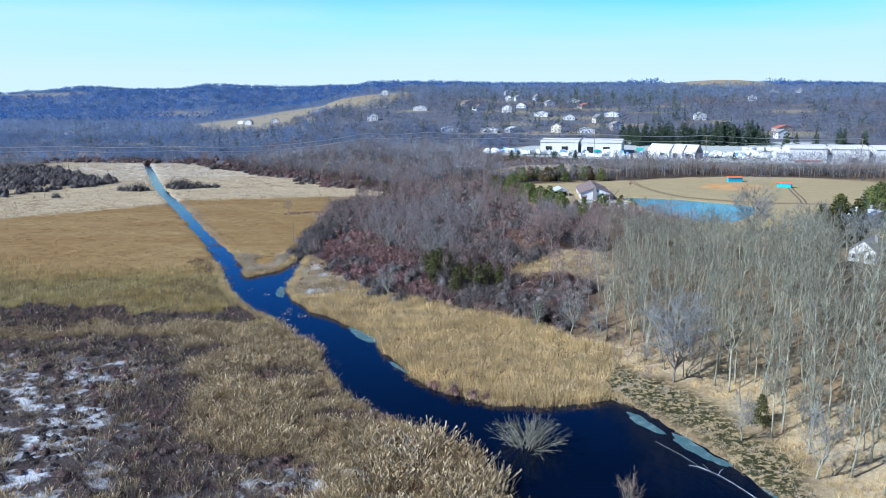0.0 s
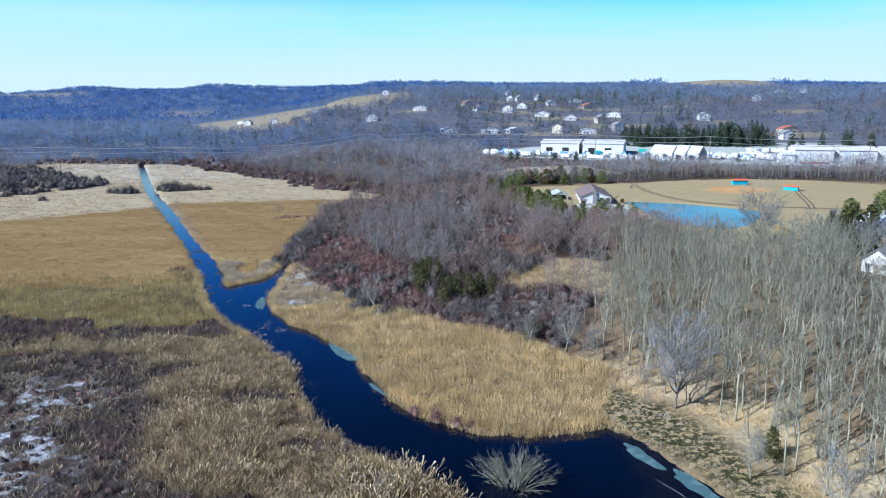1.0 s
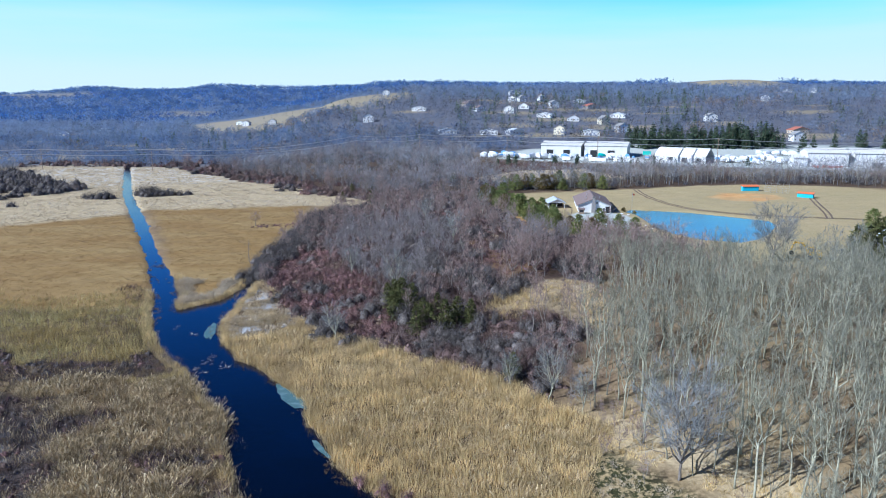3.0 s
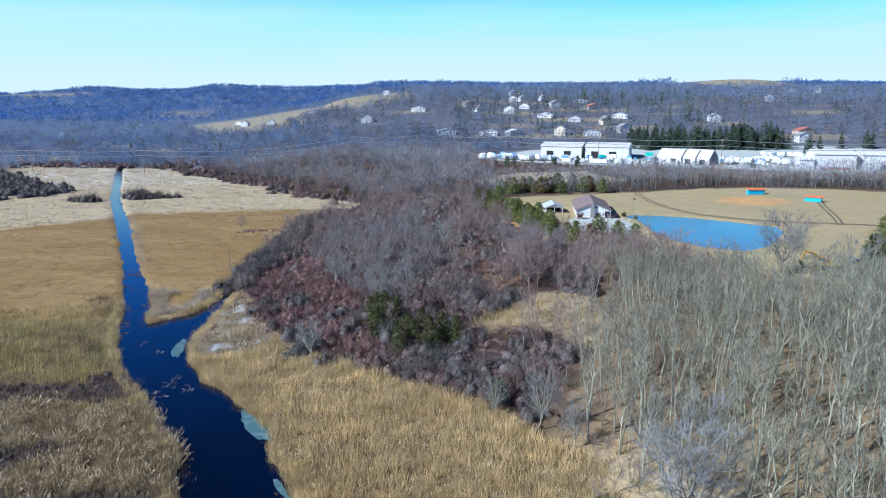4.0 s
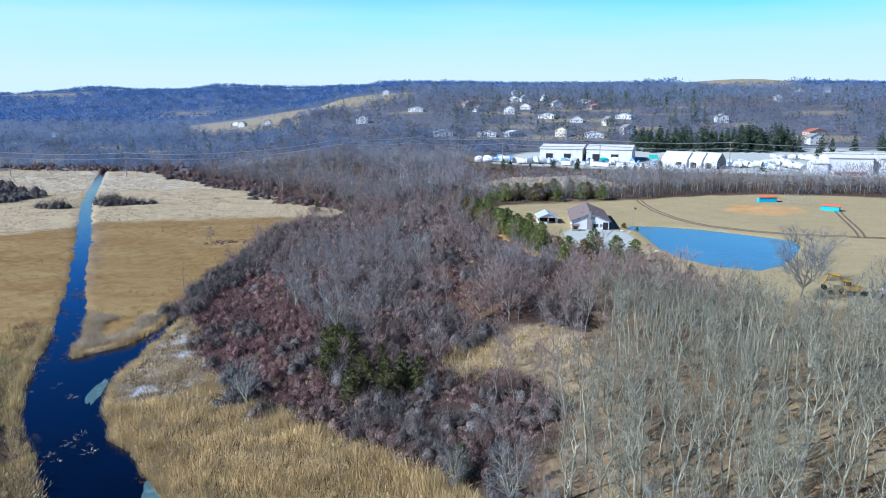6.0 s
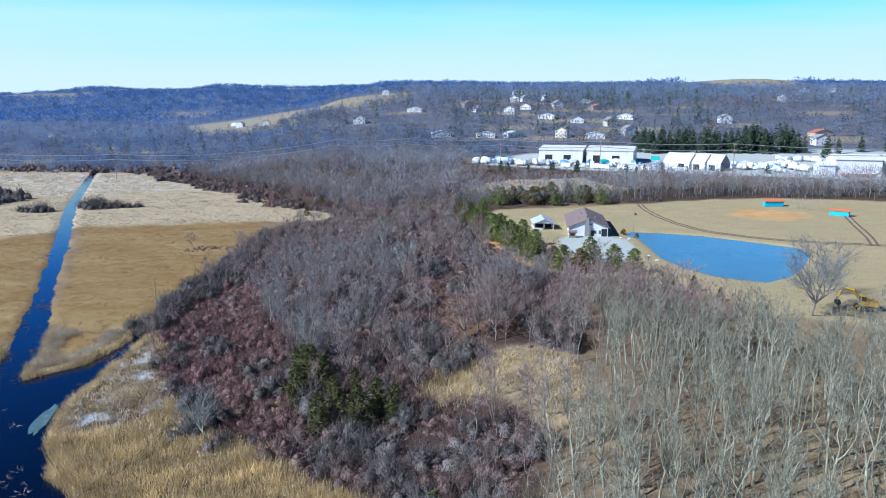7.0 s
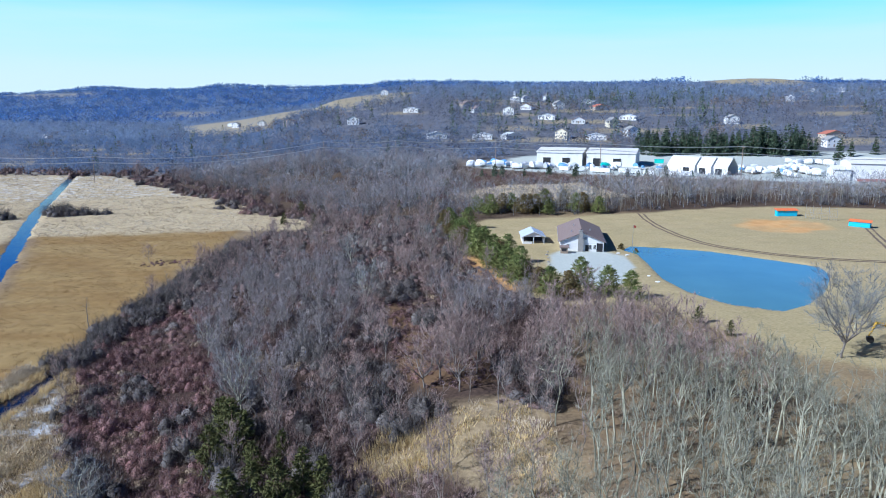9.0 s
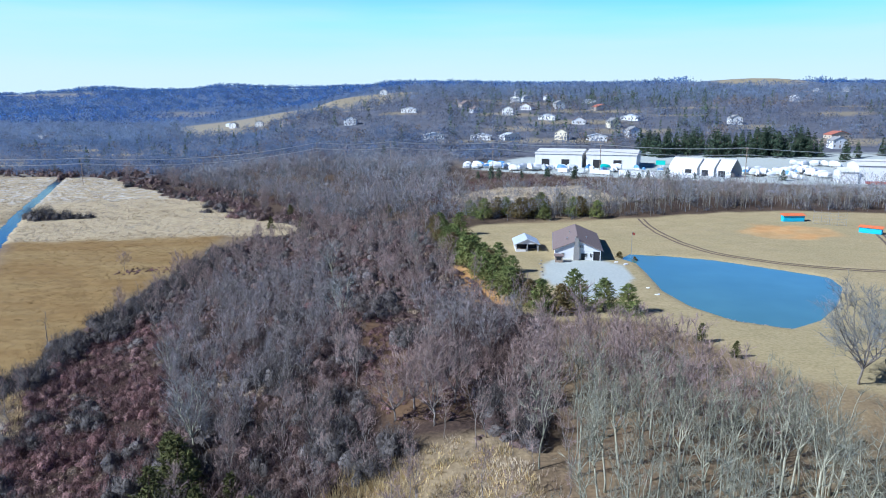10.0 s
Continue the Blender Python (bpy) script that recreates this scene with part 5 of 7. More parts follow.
# ---- brush between the reeds and the lawn ----
srng = np.random.default_rng(17)
SHRUBS = [(stool(srng, 3.2, 2.2, 14), Soup().add(*soft_bush(srng, 680, 3.5, 2.8, 0.055, 1.15, 0.66, 4, 5, 9))) for _ in range(8)]
LOW = [soft_bush(srng, 80, 3.1, 2.6, 0.10, 1.2, 0.7, 2) for _ in range(6)]
FINE = [soft_bush(srng, 270, 3.2, 2.8, 0.06, 1.1, 0.66, 3, 4, 8) for _ in range(6)]
SMALL = [soft_bush(srng, 40, 2.3, 2.4, 0.09, 1.05, 0.7, 2, 3, 6) for _ in range(8)]
TWIGGY = [soft_bush(srng, 60, 2.0, 2.2, 0.065, 1.0, 0.6, 2, 3, 6) for _ in range(8)]
TINY = [tuft(srng, 14, 1.6, 0.9, 0.09, 0.5) for _ in range(5)]
FUZZ = [tuft(srng, 15, 1.7, 0.8, 0.055, 1.1) for _ in range(8)]
MAROON = [(-54, 262), (-40, 274), (-30, 262), (-20, 232), (-13, 212), (-6, 196), (-12, 183), (-26, 196), (-37, 212), (-48, 236)]
SAPLINGS = [(-36, 262), (-32, 296), (-8, 290), (4, 262), (9, 222), (0, 206), (-12, 212), (-22, 236)]


def bare_spot(x, y):
    return inside(CLEARING, x, y) | inside(REDPATH, x, y) | in_water(x, y, 0.8) | (np.hypot((x - 26) / 8, (y - 206.5) / 6) < 1)


def reddish(x, y):
    return edge_distance(MAROON, x, y) + 5 * wobble(x, y, 9, 3) < 2


# low undergrowth everywhere in the brush
gx1, gy1 = spaced(*sown(BRUSH, 0.42, srng, lambda x, y: ~bare_spot(x, y) & (wobble(x, y, 5, 2) > -0.3)), 1.45)
pick = srng.uniform(0, 1, len(gx1)) + 0.3 * wobble(gx1, gy1, 6.0, 4.0)
g_red = np.where(reddish(gx1, gy1), pick > 0.22, pick > 0.82)
g_tan = ~g_red & (pick < np.where(reddish(gx1, gy1), 0.3, 0.08))
for sel, twig, words in ((g_red, M_SHRUB_RED, "low maroon undergrowth between the shrubs"), (g_tan, M_SHRUB_TAN, "low tan undergrowth between the shrubs"), (~g_red & ~g_tan, M_SHRUB_MAUVE, "low mauve undergrowth between the shrubs")):
    single("brush", scattered(SMALL, gx1[sel], gy1[sel], height(gx1[sel], gy1[sel]) - 0.1, srng.uniform(0.5, 1.05, sel.sum()), srng, srng.uniform(0.4, 0.75, sel.sum())), twig, words, "brush", kind="stuff", smooth=True)
fzx, fzy = sown([p for p in BRUSH if p[1] < 270], 0.75, srng, lambda x, y: ~bare_spot(x, y) & (reddish(x, y) | (wobble(x, y, 6, 7) > 0.0)))
pick = srng.uniform(0, 1, len(fzx))
f_red = np.where(reddish(fzx, fzy), pick > 0.25, pick > 0.85)
for sel, twig, words in ((f_red, M_SHRUB_RED, "thin maroon canes between the shrubs"), (~f_red, M_SHRUB_MAUVE, "thin mauve canes between the shrubs")):
    single("brush", scattered(FUZZ, fzx[sel], fzy[sel], height(fzx[sel], fzy[sel]) - 0.05, srng.uniform(0.7, 1.4, sel.sum()), srng), twig, words, "brush", kind="stuff")
# taller shrubs, in drifts with gaps of shade between them
sx, sy = spaced(*sown(BRUSH, 0.3, srng, lambda x, y: ~bare_spot(x, y) & (wobble(x, y, 7, 8) + 0.5 * wobble(x, y, 3, 5) > -0.25)), 2.6)
big = np.clip(0.45 + 0.4 * wobble(sx, sy, 9.0, 5.0) + srng.normal(0, 0.25, len(sx)), 0, 1)
draw = srng.uniform(0, 1, len(sx)) + 0.35 * wobble(sx, sy, 8.0, 6.0)
red = np.where(reddish(sx, sy), draw > 0.10, draw > 1.0)
mauve = ~red & (draw > 0.55)
front = (sy < 240) & (srng.uniform(0, 1, len(sx)) < 0.5)
for sel, twig, words in ((red, M_SHRUB_RED, "dense leafless shrub with maroon twigs"), (mauve, M_SHRUB_MAUVE, "dense leafless shrub with mauve twigs"), (~red & ~mauve, M_SHRUB_GREY, "dense leafless shrub with blue-grey twigs")):
    lowly = 0.72 if sel is red else 1.0
    i = np.where(sel & front)[0][:80]
    tree_things("shrub", words, "shrub", "shrubs of the brush", SHRUBS, M_BARK, twig, sx[i], sy[i], (0.6 + 0.95 * big[i]) * lowly, srng)
    j = np.setdiff1d(np.where(sel)[0], i)
    for model, near_by in ((FINE, True), (LOW, False)):
        q = j[(sy[j] < 265) == near_by]
        single("brush", scattered(model, sx[q], sy[q], height(sx[q], sy[q]) - 0.1, (0.6 + 1.15 * big[q] ** 1.2) * lowly, srng, srng.uniform(0.6, 1.0, len(q))), twig, words.replace("shrub", "thicket"), "brush", kind="stuff", smooth=True)
# big rounded grey shrubs beside the gully and under the lone trees
tree_things("shrub", "large rounded blue-grey leafless shrub", "shrub", "large shrubs of the brush", SHRUBS, M_BARK, M_SHRUB_GREY, np.array([14.0, 16.5, 21.0, 11.0, -20.0, -13.5, -18.5, 9.5, 3.0, 12.5, 31.0, -24.0]), np.array([205.0, 202.0, 195.5, 209.0, 183.0, 178.5, 188.0, 176.0, 174.5, 168.5, 226.0, 194.0]), np.array([1.6, 1.3, 1.1, 1.3, 1.4, 1.1, 1.5, 1.3, 1.2, 1.2, 1.5, 1.2]), srng)
kx, ky = spaced(*sown([(27, 221), (42, 225), (43, 238), (30, 240)], 0.16, srng), 2.2)
tree_things("shrub", "dark maroon-brown leafless shrub in the shade by the wood", "shrub", "dark shrubs by the wood", SHRUBS, M_BARK, M_SHRUB_MAUVE, kx, ky, srng.uniform(1.0, 1.6, len(kx)), srng)
# tall thin saplings crowd the middle of the brush, fewer behind
qx, qy = spaced(*sown(SAPLINGS, 0.14, srng, lambda x, y: ~bare_spot(x, y) & (wobble(x, y, 6, 3) > -0.5)), 2.5)
tree_things("young_tree", "thin grey sapling in a crowded stand", "tree", "saplings in the brush", HAZY[:4] + LEAN[:2], M_BARK, M_TWIG_GREY, qx, qy, srng.uniform(0.6, 0.98, len(qx)), srng)
qx, qy = spaced(*sown(BRUSH, 0.03, srng, lambda x, y: ~bare_spot(x, y) & (y > 190) & ~inside(MAROON, x, y) & ~inside(SAPLINGS, x, y)), 4.0)
tree_things("young_tree", "young leafless tree among the brush", "tree", "young trees in the brush", HAZY, M_BARK, M_TWIG_MAUVE, qx, qy, srng.uniform(0.6, 1.1, len(qx)), srng)
# tan undergrowth round the clearing and under the tall trees
ux, uy = sown(FOREST, 0.10, srng, lambda x, y: ~in_water(x, y, 4.0))
single("undergrowth", scattered(TINY, ux, uy, height(ux, uy) - 0.1, srng.uniform(0.4, 1.0, len(ux)), srng), M_TWIG_TAN, "low tan undergrowth on the woodland floor", "undergrowth", kind="stuff")
cx, cy = spaced(*sown(CLEARING, 0.2, srng, lambda x, y: wobble(x, y, 5, 4) > -0.1), 1.6)
single("brush", scattered(FUZZ, cx, cy, height(cx, cy) - 0.1, srng.uniform(0.5, 1.1, len(cx)), srng), M_SHRUB_TAN, "low brown thicket in the grassy clearing", "brush", kind="stuff")
cx, cy = spaced(*sown([(12, 184), (14, 197), (18, 203), (23, 200), (19, 195.5), (15, 192), (16, 184)], 0.6, srng), 1.6)
single("brush", scattered(FINE, cx, cy, height(cx, cy) - 0.1, srng.uniform(0.4, 0.95, len(cx)), srng, srng.uniform(0.6, 0.95, len(cx))), M_SHRUB_MAUVE, "brown leafless thicket along the gully by the clearing", "brush", kind="stuff", smooth=True)
cx, cy = spaced(*sown(REDPATH, 1.0, srng, lambda x, y: wobble(x, y, 4, 2) > -0.7), 1.15)
single("brush", scattered(TWIGGY, cx, cy, height(cx, cy) - 0.1, srng.uniform(0.4, 0.95, len(cx)), srng, srng.uniform(0.5, 0.9, len(cx))), M_SHRUB_RED, "low maroon thicket on the reddish path", "brush", kind="stuff", smooth=True)
cx, cy = spaced(*sown(FOREST, 0.06, srng, lambda x, y: ~in_water(x, y, 8.0) & (wobble(x, y, 8, 3) > 0.25) & (x < 110)), 2.2)
single("brush", scattered([soft_bush(srng, 130, 3.2, 1.7, 0.05, 0.9, 0) for _ in range(4)], cx, cy, height(cx, cy) - 0.1, srng.uniform(0.5, 1.2, len(cx)), srng), M_TWIG_PALE, "grey thicket under the bare trees", "brush", kind="stuff", smooth=True)
ex, ey = spaced(*sown([(24, 160), (28, 150), (38, 160), (48, 200), (52, 212), (40, 212), (30, 203), (20, 186)], 0.10, srng, lambda x, y: ~bare_spot(x, y) | (srng.uniform(0, 1, len(x)) < 0.35)), 2.6)
tree_things("young_tree", "slender leafless tree at the edge of the wood", "tree", "slender trees at the wood's edge", LEAN, M_BARK, M_TWIG_MAUVE, ex, ey, srng.uniform(0.6, 1.1, len(ex)), srng)
# shrubs west of the stream, in the snow, and along the ditch
wx, wy = sown([(12, 76), (8, 86), (-15, 114), (-25, 144), (-48, 171), (-60, 180), (-150, 178), (-185, 150), (-150, 76)], 2.3, srng, lambda x, y: brushy(x, y) & (wobble(x, y, 5, 5) > -0.8))
thin = srng.uniform(0, 1, len(wx)) < np.where(inside(SNOWFIELD, wx, wy) | inside(SNOWEDGE, wx, wy), 0.35, 1.0)
wx, wy = wx[thin], wy[thin]
for sel, twig, words in ((srng.uniform(0, 1, len(wx)) < 0.4, M_SHRUB_MAUVE, "mauve twigs and dead stems in the snowy scrub"), (srng.uniform(0, 1, len(wx)) < 0.45, M_SHRUB_GREY, "grey twigs and dead stems in the snowy scrub"), (srng.uniform(0, 1, len(wx)) < 0.22, M_SHRUB_TAN, "brown dead stems in the snowy scrub")):
    fzx, fzy = wx[sel], wy[sel]
    single("scrub", scattered(FUZZ, fzx, fzy, height(fzx, fzy) - 0.05, srng.uniform(0.5, 1.0, len(fzx)) * (1 + 0.35 * wobble(fzx, fzy, 5.0, 9.0)), srng), twig, words, "scrub", kind="stuff")
bgx, bgy = spaced(wx, wy, 5.2)
keep = (bgy < 160) & (wobble(bgx, bgy, 8.0, 4.0) > -0.3)
bgx, bgy = bgx[keep], bgy[keep]
single("brush", scattered(FINE, bgx, bgy, height(bgx, bgy) - 0.1, srng.uniform(0.4, 0.85, len(bgx)), srng, srng.uniform(0.6, 0.9, len(bgx))), M_SHRUB_MAUVE, "rounded mauve-grey shrubs in the snowy scrub", "brush", kind="stuff", smooth=True)
wx, wy = spaced(wx, wy, 1.9)
fzx, fzy = sown([(-77, 226), (-62, 195), (-51, 174), (-45, 166), (-52, 165), (-60, 174), (-70, 192), (-84, 226)], 0.9, srng, lambda x, y: ~in_water(x, y, 0.2) & (wobble(x, y, 5, 3) > -0.2))
single("scrub", scattered(FUZZ, fzx, fzy, height(fzx, fzy) - 0.05, srng.uniform(0.5, 1.0, len(fzx)), srng), M_SHRUB_MAUVE, "mauve-grey dead stems along the reed shore", "scrub", kind="stuff")
wd = srng.uniform(0, 1, len(wx)) + 0.3 * wobble(wx, wy, 6.0, 2.0)
for sel, twig, words in ((wd > 0.85, M_SHRUB_RED, "low thicket with reddish twigs in old snow"), ((wd > 0.5) & (wd <= 0.85), M_SHRUB_MAUVE, "low mauve thicket in old snow"), (wd <= 0.5, M_SHRUB_GREY, "low grey thicket in old snow")):
    single("brush", scattered(TWIGGY, wx[sel], wy[sel], height(wx[sel], wy[sel]) - 0.1, srng.uniform(0.4, 0.95, sel.sum()), srng, srng.uniform(0.6, 1.1, sel.sum())), twig, words, "brush", kind="stuff", smooth=True)
k = np.arange(70)
dx, dy = -51.5 - 0.05 * k + srng.normal(0, 1.2, 70) + 3.5 * (k % 2), 232 + k * 1.8
tree_things("shrub", "leafless shrub along the ditch", "shrub", "shrubs along the ditch", SHRUBS[:3], M_BARK, M_SHRUB_GREY, dx, dy, srng.uniform(0.75, 1.35, 70), srng)
SNAG = [bare_tree(srng, 7.0, 1.0, 5, 2, 1, 0.5, 0.12, 0.05, 0.8) for _ in range(3)]
tree_things("snag", "broken dead tree with a bare pale trunk beside the ditch", "tree", "snags by the ditch", SNAG, M_BARK, M_TWIG_PALE, np.array([-58.1, -50.4, -54.5, -48.5, -52.8]), np.array([258.2, 252.0, 292.0, 273.3, 337.0]), np.array([1.15, 0.8, 0.9, 0.85, 0.9]), srng)
tree_things("young_tree", "small leafless tree standing in the reeds", "tree", "", [fuller(srng, bare_tree(srng, 6.0, 2.4, 12, 5, 5, 0.2, 0.05, 0.04), 260, 6.2, 2.6, 0.05, 0.9)], M_BARK, M_TWIG_MAUVE, np.array([-76.0]), np.array([328.0]), np.array([1.0]), srng)
cx, cy = spaced(*sown([(-76, 322), (-58, 326), (-56, 336), (-66, 334), (-78, 330)], 0.6, srng), 1.3)
single("brush", scattered(SMALL, cx, cy, height(cx, cy) - 0.1, srng.uniform(0.25, 0.5, len(cx)), srng), M_SHRUB_RED, "low maroon thicket in the ochre reeds", "brush", kind="stuff", smooth=True)
hx, hy = np.array([-166.0, -161, -157, -153, -150, -183, -187, -180, -212, -146, -164, -160, -192, -142]), np.array([424.0, 427, 424, 428, 426, 412, 410, 413, 381, 427, 428, 422, 413, 429])
tree_things("shrub", "dark rounded shrub in the sedge meadow", "shrub", "shrubs in the meadow", SHRUBS[3:], M_BARK, M_SHRUB_GREY, hx, hy, np.array([1.9, 2.0, 1.7, 1.4, 1.2, 1.6, 1.3, 1.7, 1.0, 1.1, 1.7, 1.8, 1.0, 1.0]), srng)

tree_things("shrub", "small reddish shrub at the water's edge", "shrub", "shrubs at the water", SHRUBS[:2], M_BARK, M_SHRUB_RED, np.array([-3.0, 0.5, 3.5, 6.0]), np.array([122.5, 119.8, 118.2, 117.2]), np.array([0.5, 0.6, 0.5, 0.4]), srng)
kx, ky = spaced(*sown([(22, 150), (28, 132), (36, 122), (40, 128), (34, 146), (30, 160)], 0.09, srng), 2.6)
tree_things("small_tree", "small brown-grey leafless tree between the reeds and the wood", "tree", "small trees along the bank", HAZY + LEAN[:2], M_BARK, M_TWIG_MAUVE, kx, ky, srng.uniform(0.35, 0.75, len(kx)), srng)
# a drowned willow and a bush top in the stream
tree_things("willow_bush", "half-drowned pale willow bush standing in the stream", "bush", "", [shrub(srng, 5.2, 5.2, 64, 7, 7, 0.04)], M_BARK_PALE, M_TWIG_PALE, np.array([11.2]), np.array([100.0]), np.array([1.0]), srng)
tree_things("willow_bush", "leafless bush at the edge of the water", "bush", "", [shrub(srng, 4.6, 1.6, 14, 6, 5, 0.045)], M_BARK_PALE, M_TWIG_TAN, np.array([22.5]), np.array([84.5]), np.array([1.1]), srng)
br = Soup()
for a, b, r in (((40, 83), (37.5, 90), 0.12), ((37.5, 90), (34.8, 94), 0.10), ((34.8, 94), (30.5, 102), 0.05), ((35.2, 93.4), (33.2, 94.8), 0.14), ((36.2, 92), (37.6, 93.8), 0.1), ((35.5, 93), (35.2, 95.2), 0.08)):
    br.tube([(*a, 0.05), ((a[0] + b[0]) / 2, (a[1] + b[1]) / 2 + 0.15, 0.16), (*b, 0.05)], [r * 0.22, r * 0.22, r * 0.14], 5)
single("fallen_branch", br, M_FROST, "frosted fallen branch lying on the ice", "branch")

# ---- evergreens ----
crng = np.random.default_rng(31)
PINE = [conifer(crng, 7.5, 3.9, 15, 17, 0.20, 0.08, 0.55) for _ in range(4)]
CEDAR = [conifer(crng, 6.0, 2.0, 14, 12, 0.17, 0.04, 0.55) for _ in range(3)]
SPRUCE = [conifer(crng, 13.0, 3.2, 13, 11, 0.6, 0.03, 0.75) for _ in range(3)]
px = np.array([22.0, 25, 24, 27, 28, 30, 31, 33, 35, 36.5, 38, 40, 41, 46, 53, 59, 63.5, 27, 33, 37.5, 20, 26, 29, 32, 34.5, 39])
py = np.array([338.0, 330, 321, 316, 306, 299, 310, 291, 284, 276, 292, 269, 281, 258, 260, 260, 258, 343, 301, 283, 352, 325, 312, 304, 292, 273])
tree_things("pine_tree", "dark green pine beside the dry lawn", "tree", "pines along the lawn", PINE, M_BARK_BROWN, M_NEEDLES_PINE, px, py, crng.uniform(0.75, 1.1, len(px)), crng)
px = np.array([44.0, 50, 42, 34, 30, 21, 19, 36, 26, 32])
py = np.array([262.0, 257, 272, 296, 318, 330, 345, 287, 312, 305])
tree_things("pine_tree", "half-browned pine beside the dry lawn", "tree", "pines along the lawn", PINE[:2], M_BARK_BROWN, M_NEEDLES_BROWN, px, py, crng.uniform(0.6, 0.9, len(px)), crng)
px = np.array([-4.0, -1.5, 6.5, 9, 3, 19.5, -6, 12, -5.4, 0.4, -8, 1.5, 4.5])
py = np.array([198.0, 195, 183, 186, 184.5, 158, 200.5, 184, 193, 183, 204, 190, 193])
tree_things("cedar", "olive-green red cedar among bare brush", "tree", "cedars in the brush", CEDAR, M_BARK_BROWN, M_NEEDLES_OLIVE, px, py, np.array([1.35, 1.25, 1.2, 1.0, 1.1, 0.9, 1.2, 0.95, 1.2, 1.1, 0.9, 0.9, 0.8]), crng)
px = np.array([108.0, 111, 114, 107, 118, 126, 130, 47.5])
py = np.array([206.0, 209, 205, 212, 213, 208, 214, 106])
tree_things("cedar", "tall olive arborvitae by the white house", "tree", "arborvitae by the house", CEDAR[:2], M_BARK_BROWN, M_NEEDLES_OLIVE, px, py, np.array([2.2, 2.3, 1.9, 1.8, 2.0, 1.8, 1.7, 0.8]), crng)
tree_things("pine_tree", "tall green pine beside the dry lawn's far corner", "tree", "pines by the house", PINE, M_BARK_BROWN, M_NEEDLES_PINE, np.array([150.0, 156, 147, 162, 139, 165]), np.array([262.0, 268, 254, 258, 263, 249]), np.array([1.5, 1.6, 1.4, 1.5, 1.1, 1.4]), crng)
tree_things("spruce_tree", "dark blue-green spruce behind the arborvitae", "tree", "spruces by the house", SPRUCE[:1], M_BARK_BROWN, M_NEEDLES, np.array([132.0, 138.0]), np.array([236.0, 232.0]), np.array([0.9, 0.8]), crng)
for words, mat, x0, x1, y0, y1, n, models, lo, hi in (
        ("dark spruce behind the white sheds", M_NEEDLES, 146, 264, 626, 656, 80, SPRUCE, 0.95, 1.4),
        ("dark spruce by the storage yard", M_NEEDLES, 262, 345, 612, 640, 9, SPRUCE, 0.8, 1.2),
        ("brownish pine behind the lawn", M_NEEDLES_BROWN, 30, 72, 372, 392, 11, PINE, 0.7, 1.1),
        ("green pine behind the lawn", M_NEEDLES_PINE, 22, 75, 368, 390, 12, PINE, 0.7, 1.1),
        ("small spruce before the sheds", M_NEEDLES, 30, 200, 500, 512, 14, CEDAR, 0.6, 1.1),
        ("dark evergreen among bare woods", M_NEEDLES_OLIVE, -60, 20, 380, 470, 12, CEDAR, 0.8, 1.2)):
    tree_things("evergreen", words, "tree", "evergreens", models, M_BARK_BROWN, mat, crng.uniform(x0, x1, n), crng.uniform(y0, y1, n), crng.uniform(lo, hi, n), crng)

# ---- woods behind, up to the hills ----
wrng = np.random.default_rng(41)


MID = [far_tree(wrng, 105, 11.0, 3.7, 0.13, 2.0) for _ in range(8)]
THICK = [soft_bush(wrng, 80, 4.2, 3.2, 0.2, 1.4, 0, 2) for _ in range(6)]
DENSE = [soft_bush(wrng, 60, 4.2, 3.2, 0.17, 1.4, 0.7, 3, 4, 7) for _ in range(6)]
def hill_tree(rng, n, tall, wide, blade, twig):
    """A far-off bare tree: a loose, rounded cloud of short sprays over a thin trunk."""
    s = Soup()
    a, k = rng.uniform(0, 2 * math.pi, n), rng.uniform(-0.7, 1.0, n)
    r = np.sqrt(1 - k ** 2) * np.sqrt(rng.uniform(0.1, 1.0, n)) * wide
    mid = np.stack([np.cos(a) * r, np.sin(a) * r, tall * (0.50 + 0.44 * k * rng.uniform(0.6, 1.0, n))], -1)
    d = rng.normal(0, 1.0, (n, 3)) + np.array([0, 0, 0.5])
    d *= (twig * rng.uniform(0.6, 1.2, n) / np.linalg.norm(d, axis=1))[:, None]
    s.slivers(mid - d / 2, mid + d / 2, np.full(n, blade), rng)
    s.slivers([(0, 0, -0.3)], [(0.1, 0.1, tall * 0.7)], [blade * 0.5], rng)
    return s.arrays()


FAR = [hill_tree(wrng, 42, 11.5, 5.0, 0.75, 1.9) for _ in range(10)]
VERYFAR = [hill_tree(wrng, 16, 12.0, 10.0, 3.2, 4.2) for _ in range(8)]
open_land = [HILLCLEAR, LAWN, YARD, PALE, OCHRE_L, OCHRE_R, OCHRE_FAR, FARM, HILLFIELD, CORRIDOR, FOREST, GRAVEL] + FAR_FIELDS


def wooded(x, y):
    ok = (y > 100) & (x - np.interp(y, SHORE_Y, SHORE_X) > -15) | (y > 600 + 20 * wobble(x, y, 25, 2)) | ((x < -345) & (y > 300))
    for p in open_land:
        ok &= ~inside(p, x, y)
    return ok


def plant(label, mat, variants, places, lo, hi, name="woods", category="woods"):
    x, y = places
    single(name, scattered(variants, x, y, height(x, y, False) - 0.15, wrng.uniform(lo, hi, len(x)) * (1 + 0.32 * wobble(x, y, 16.0, 4.0)), wrng), mat, label, category, kind="stuff", smooth=True)


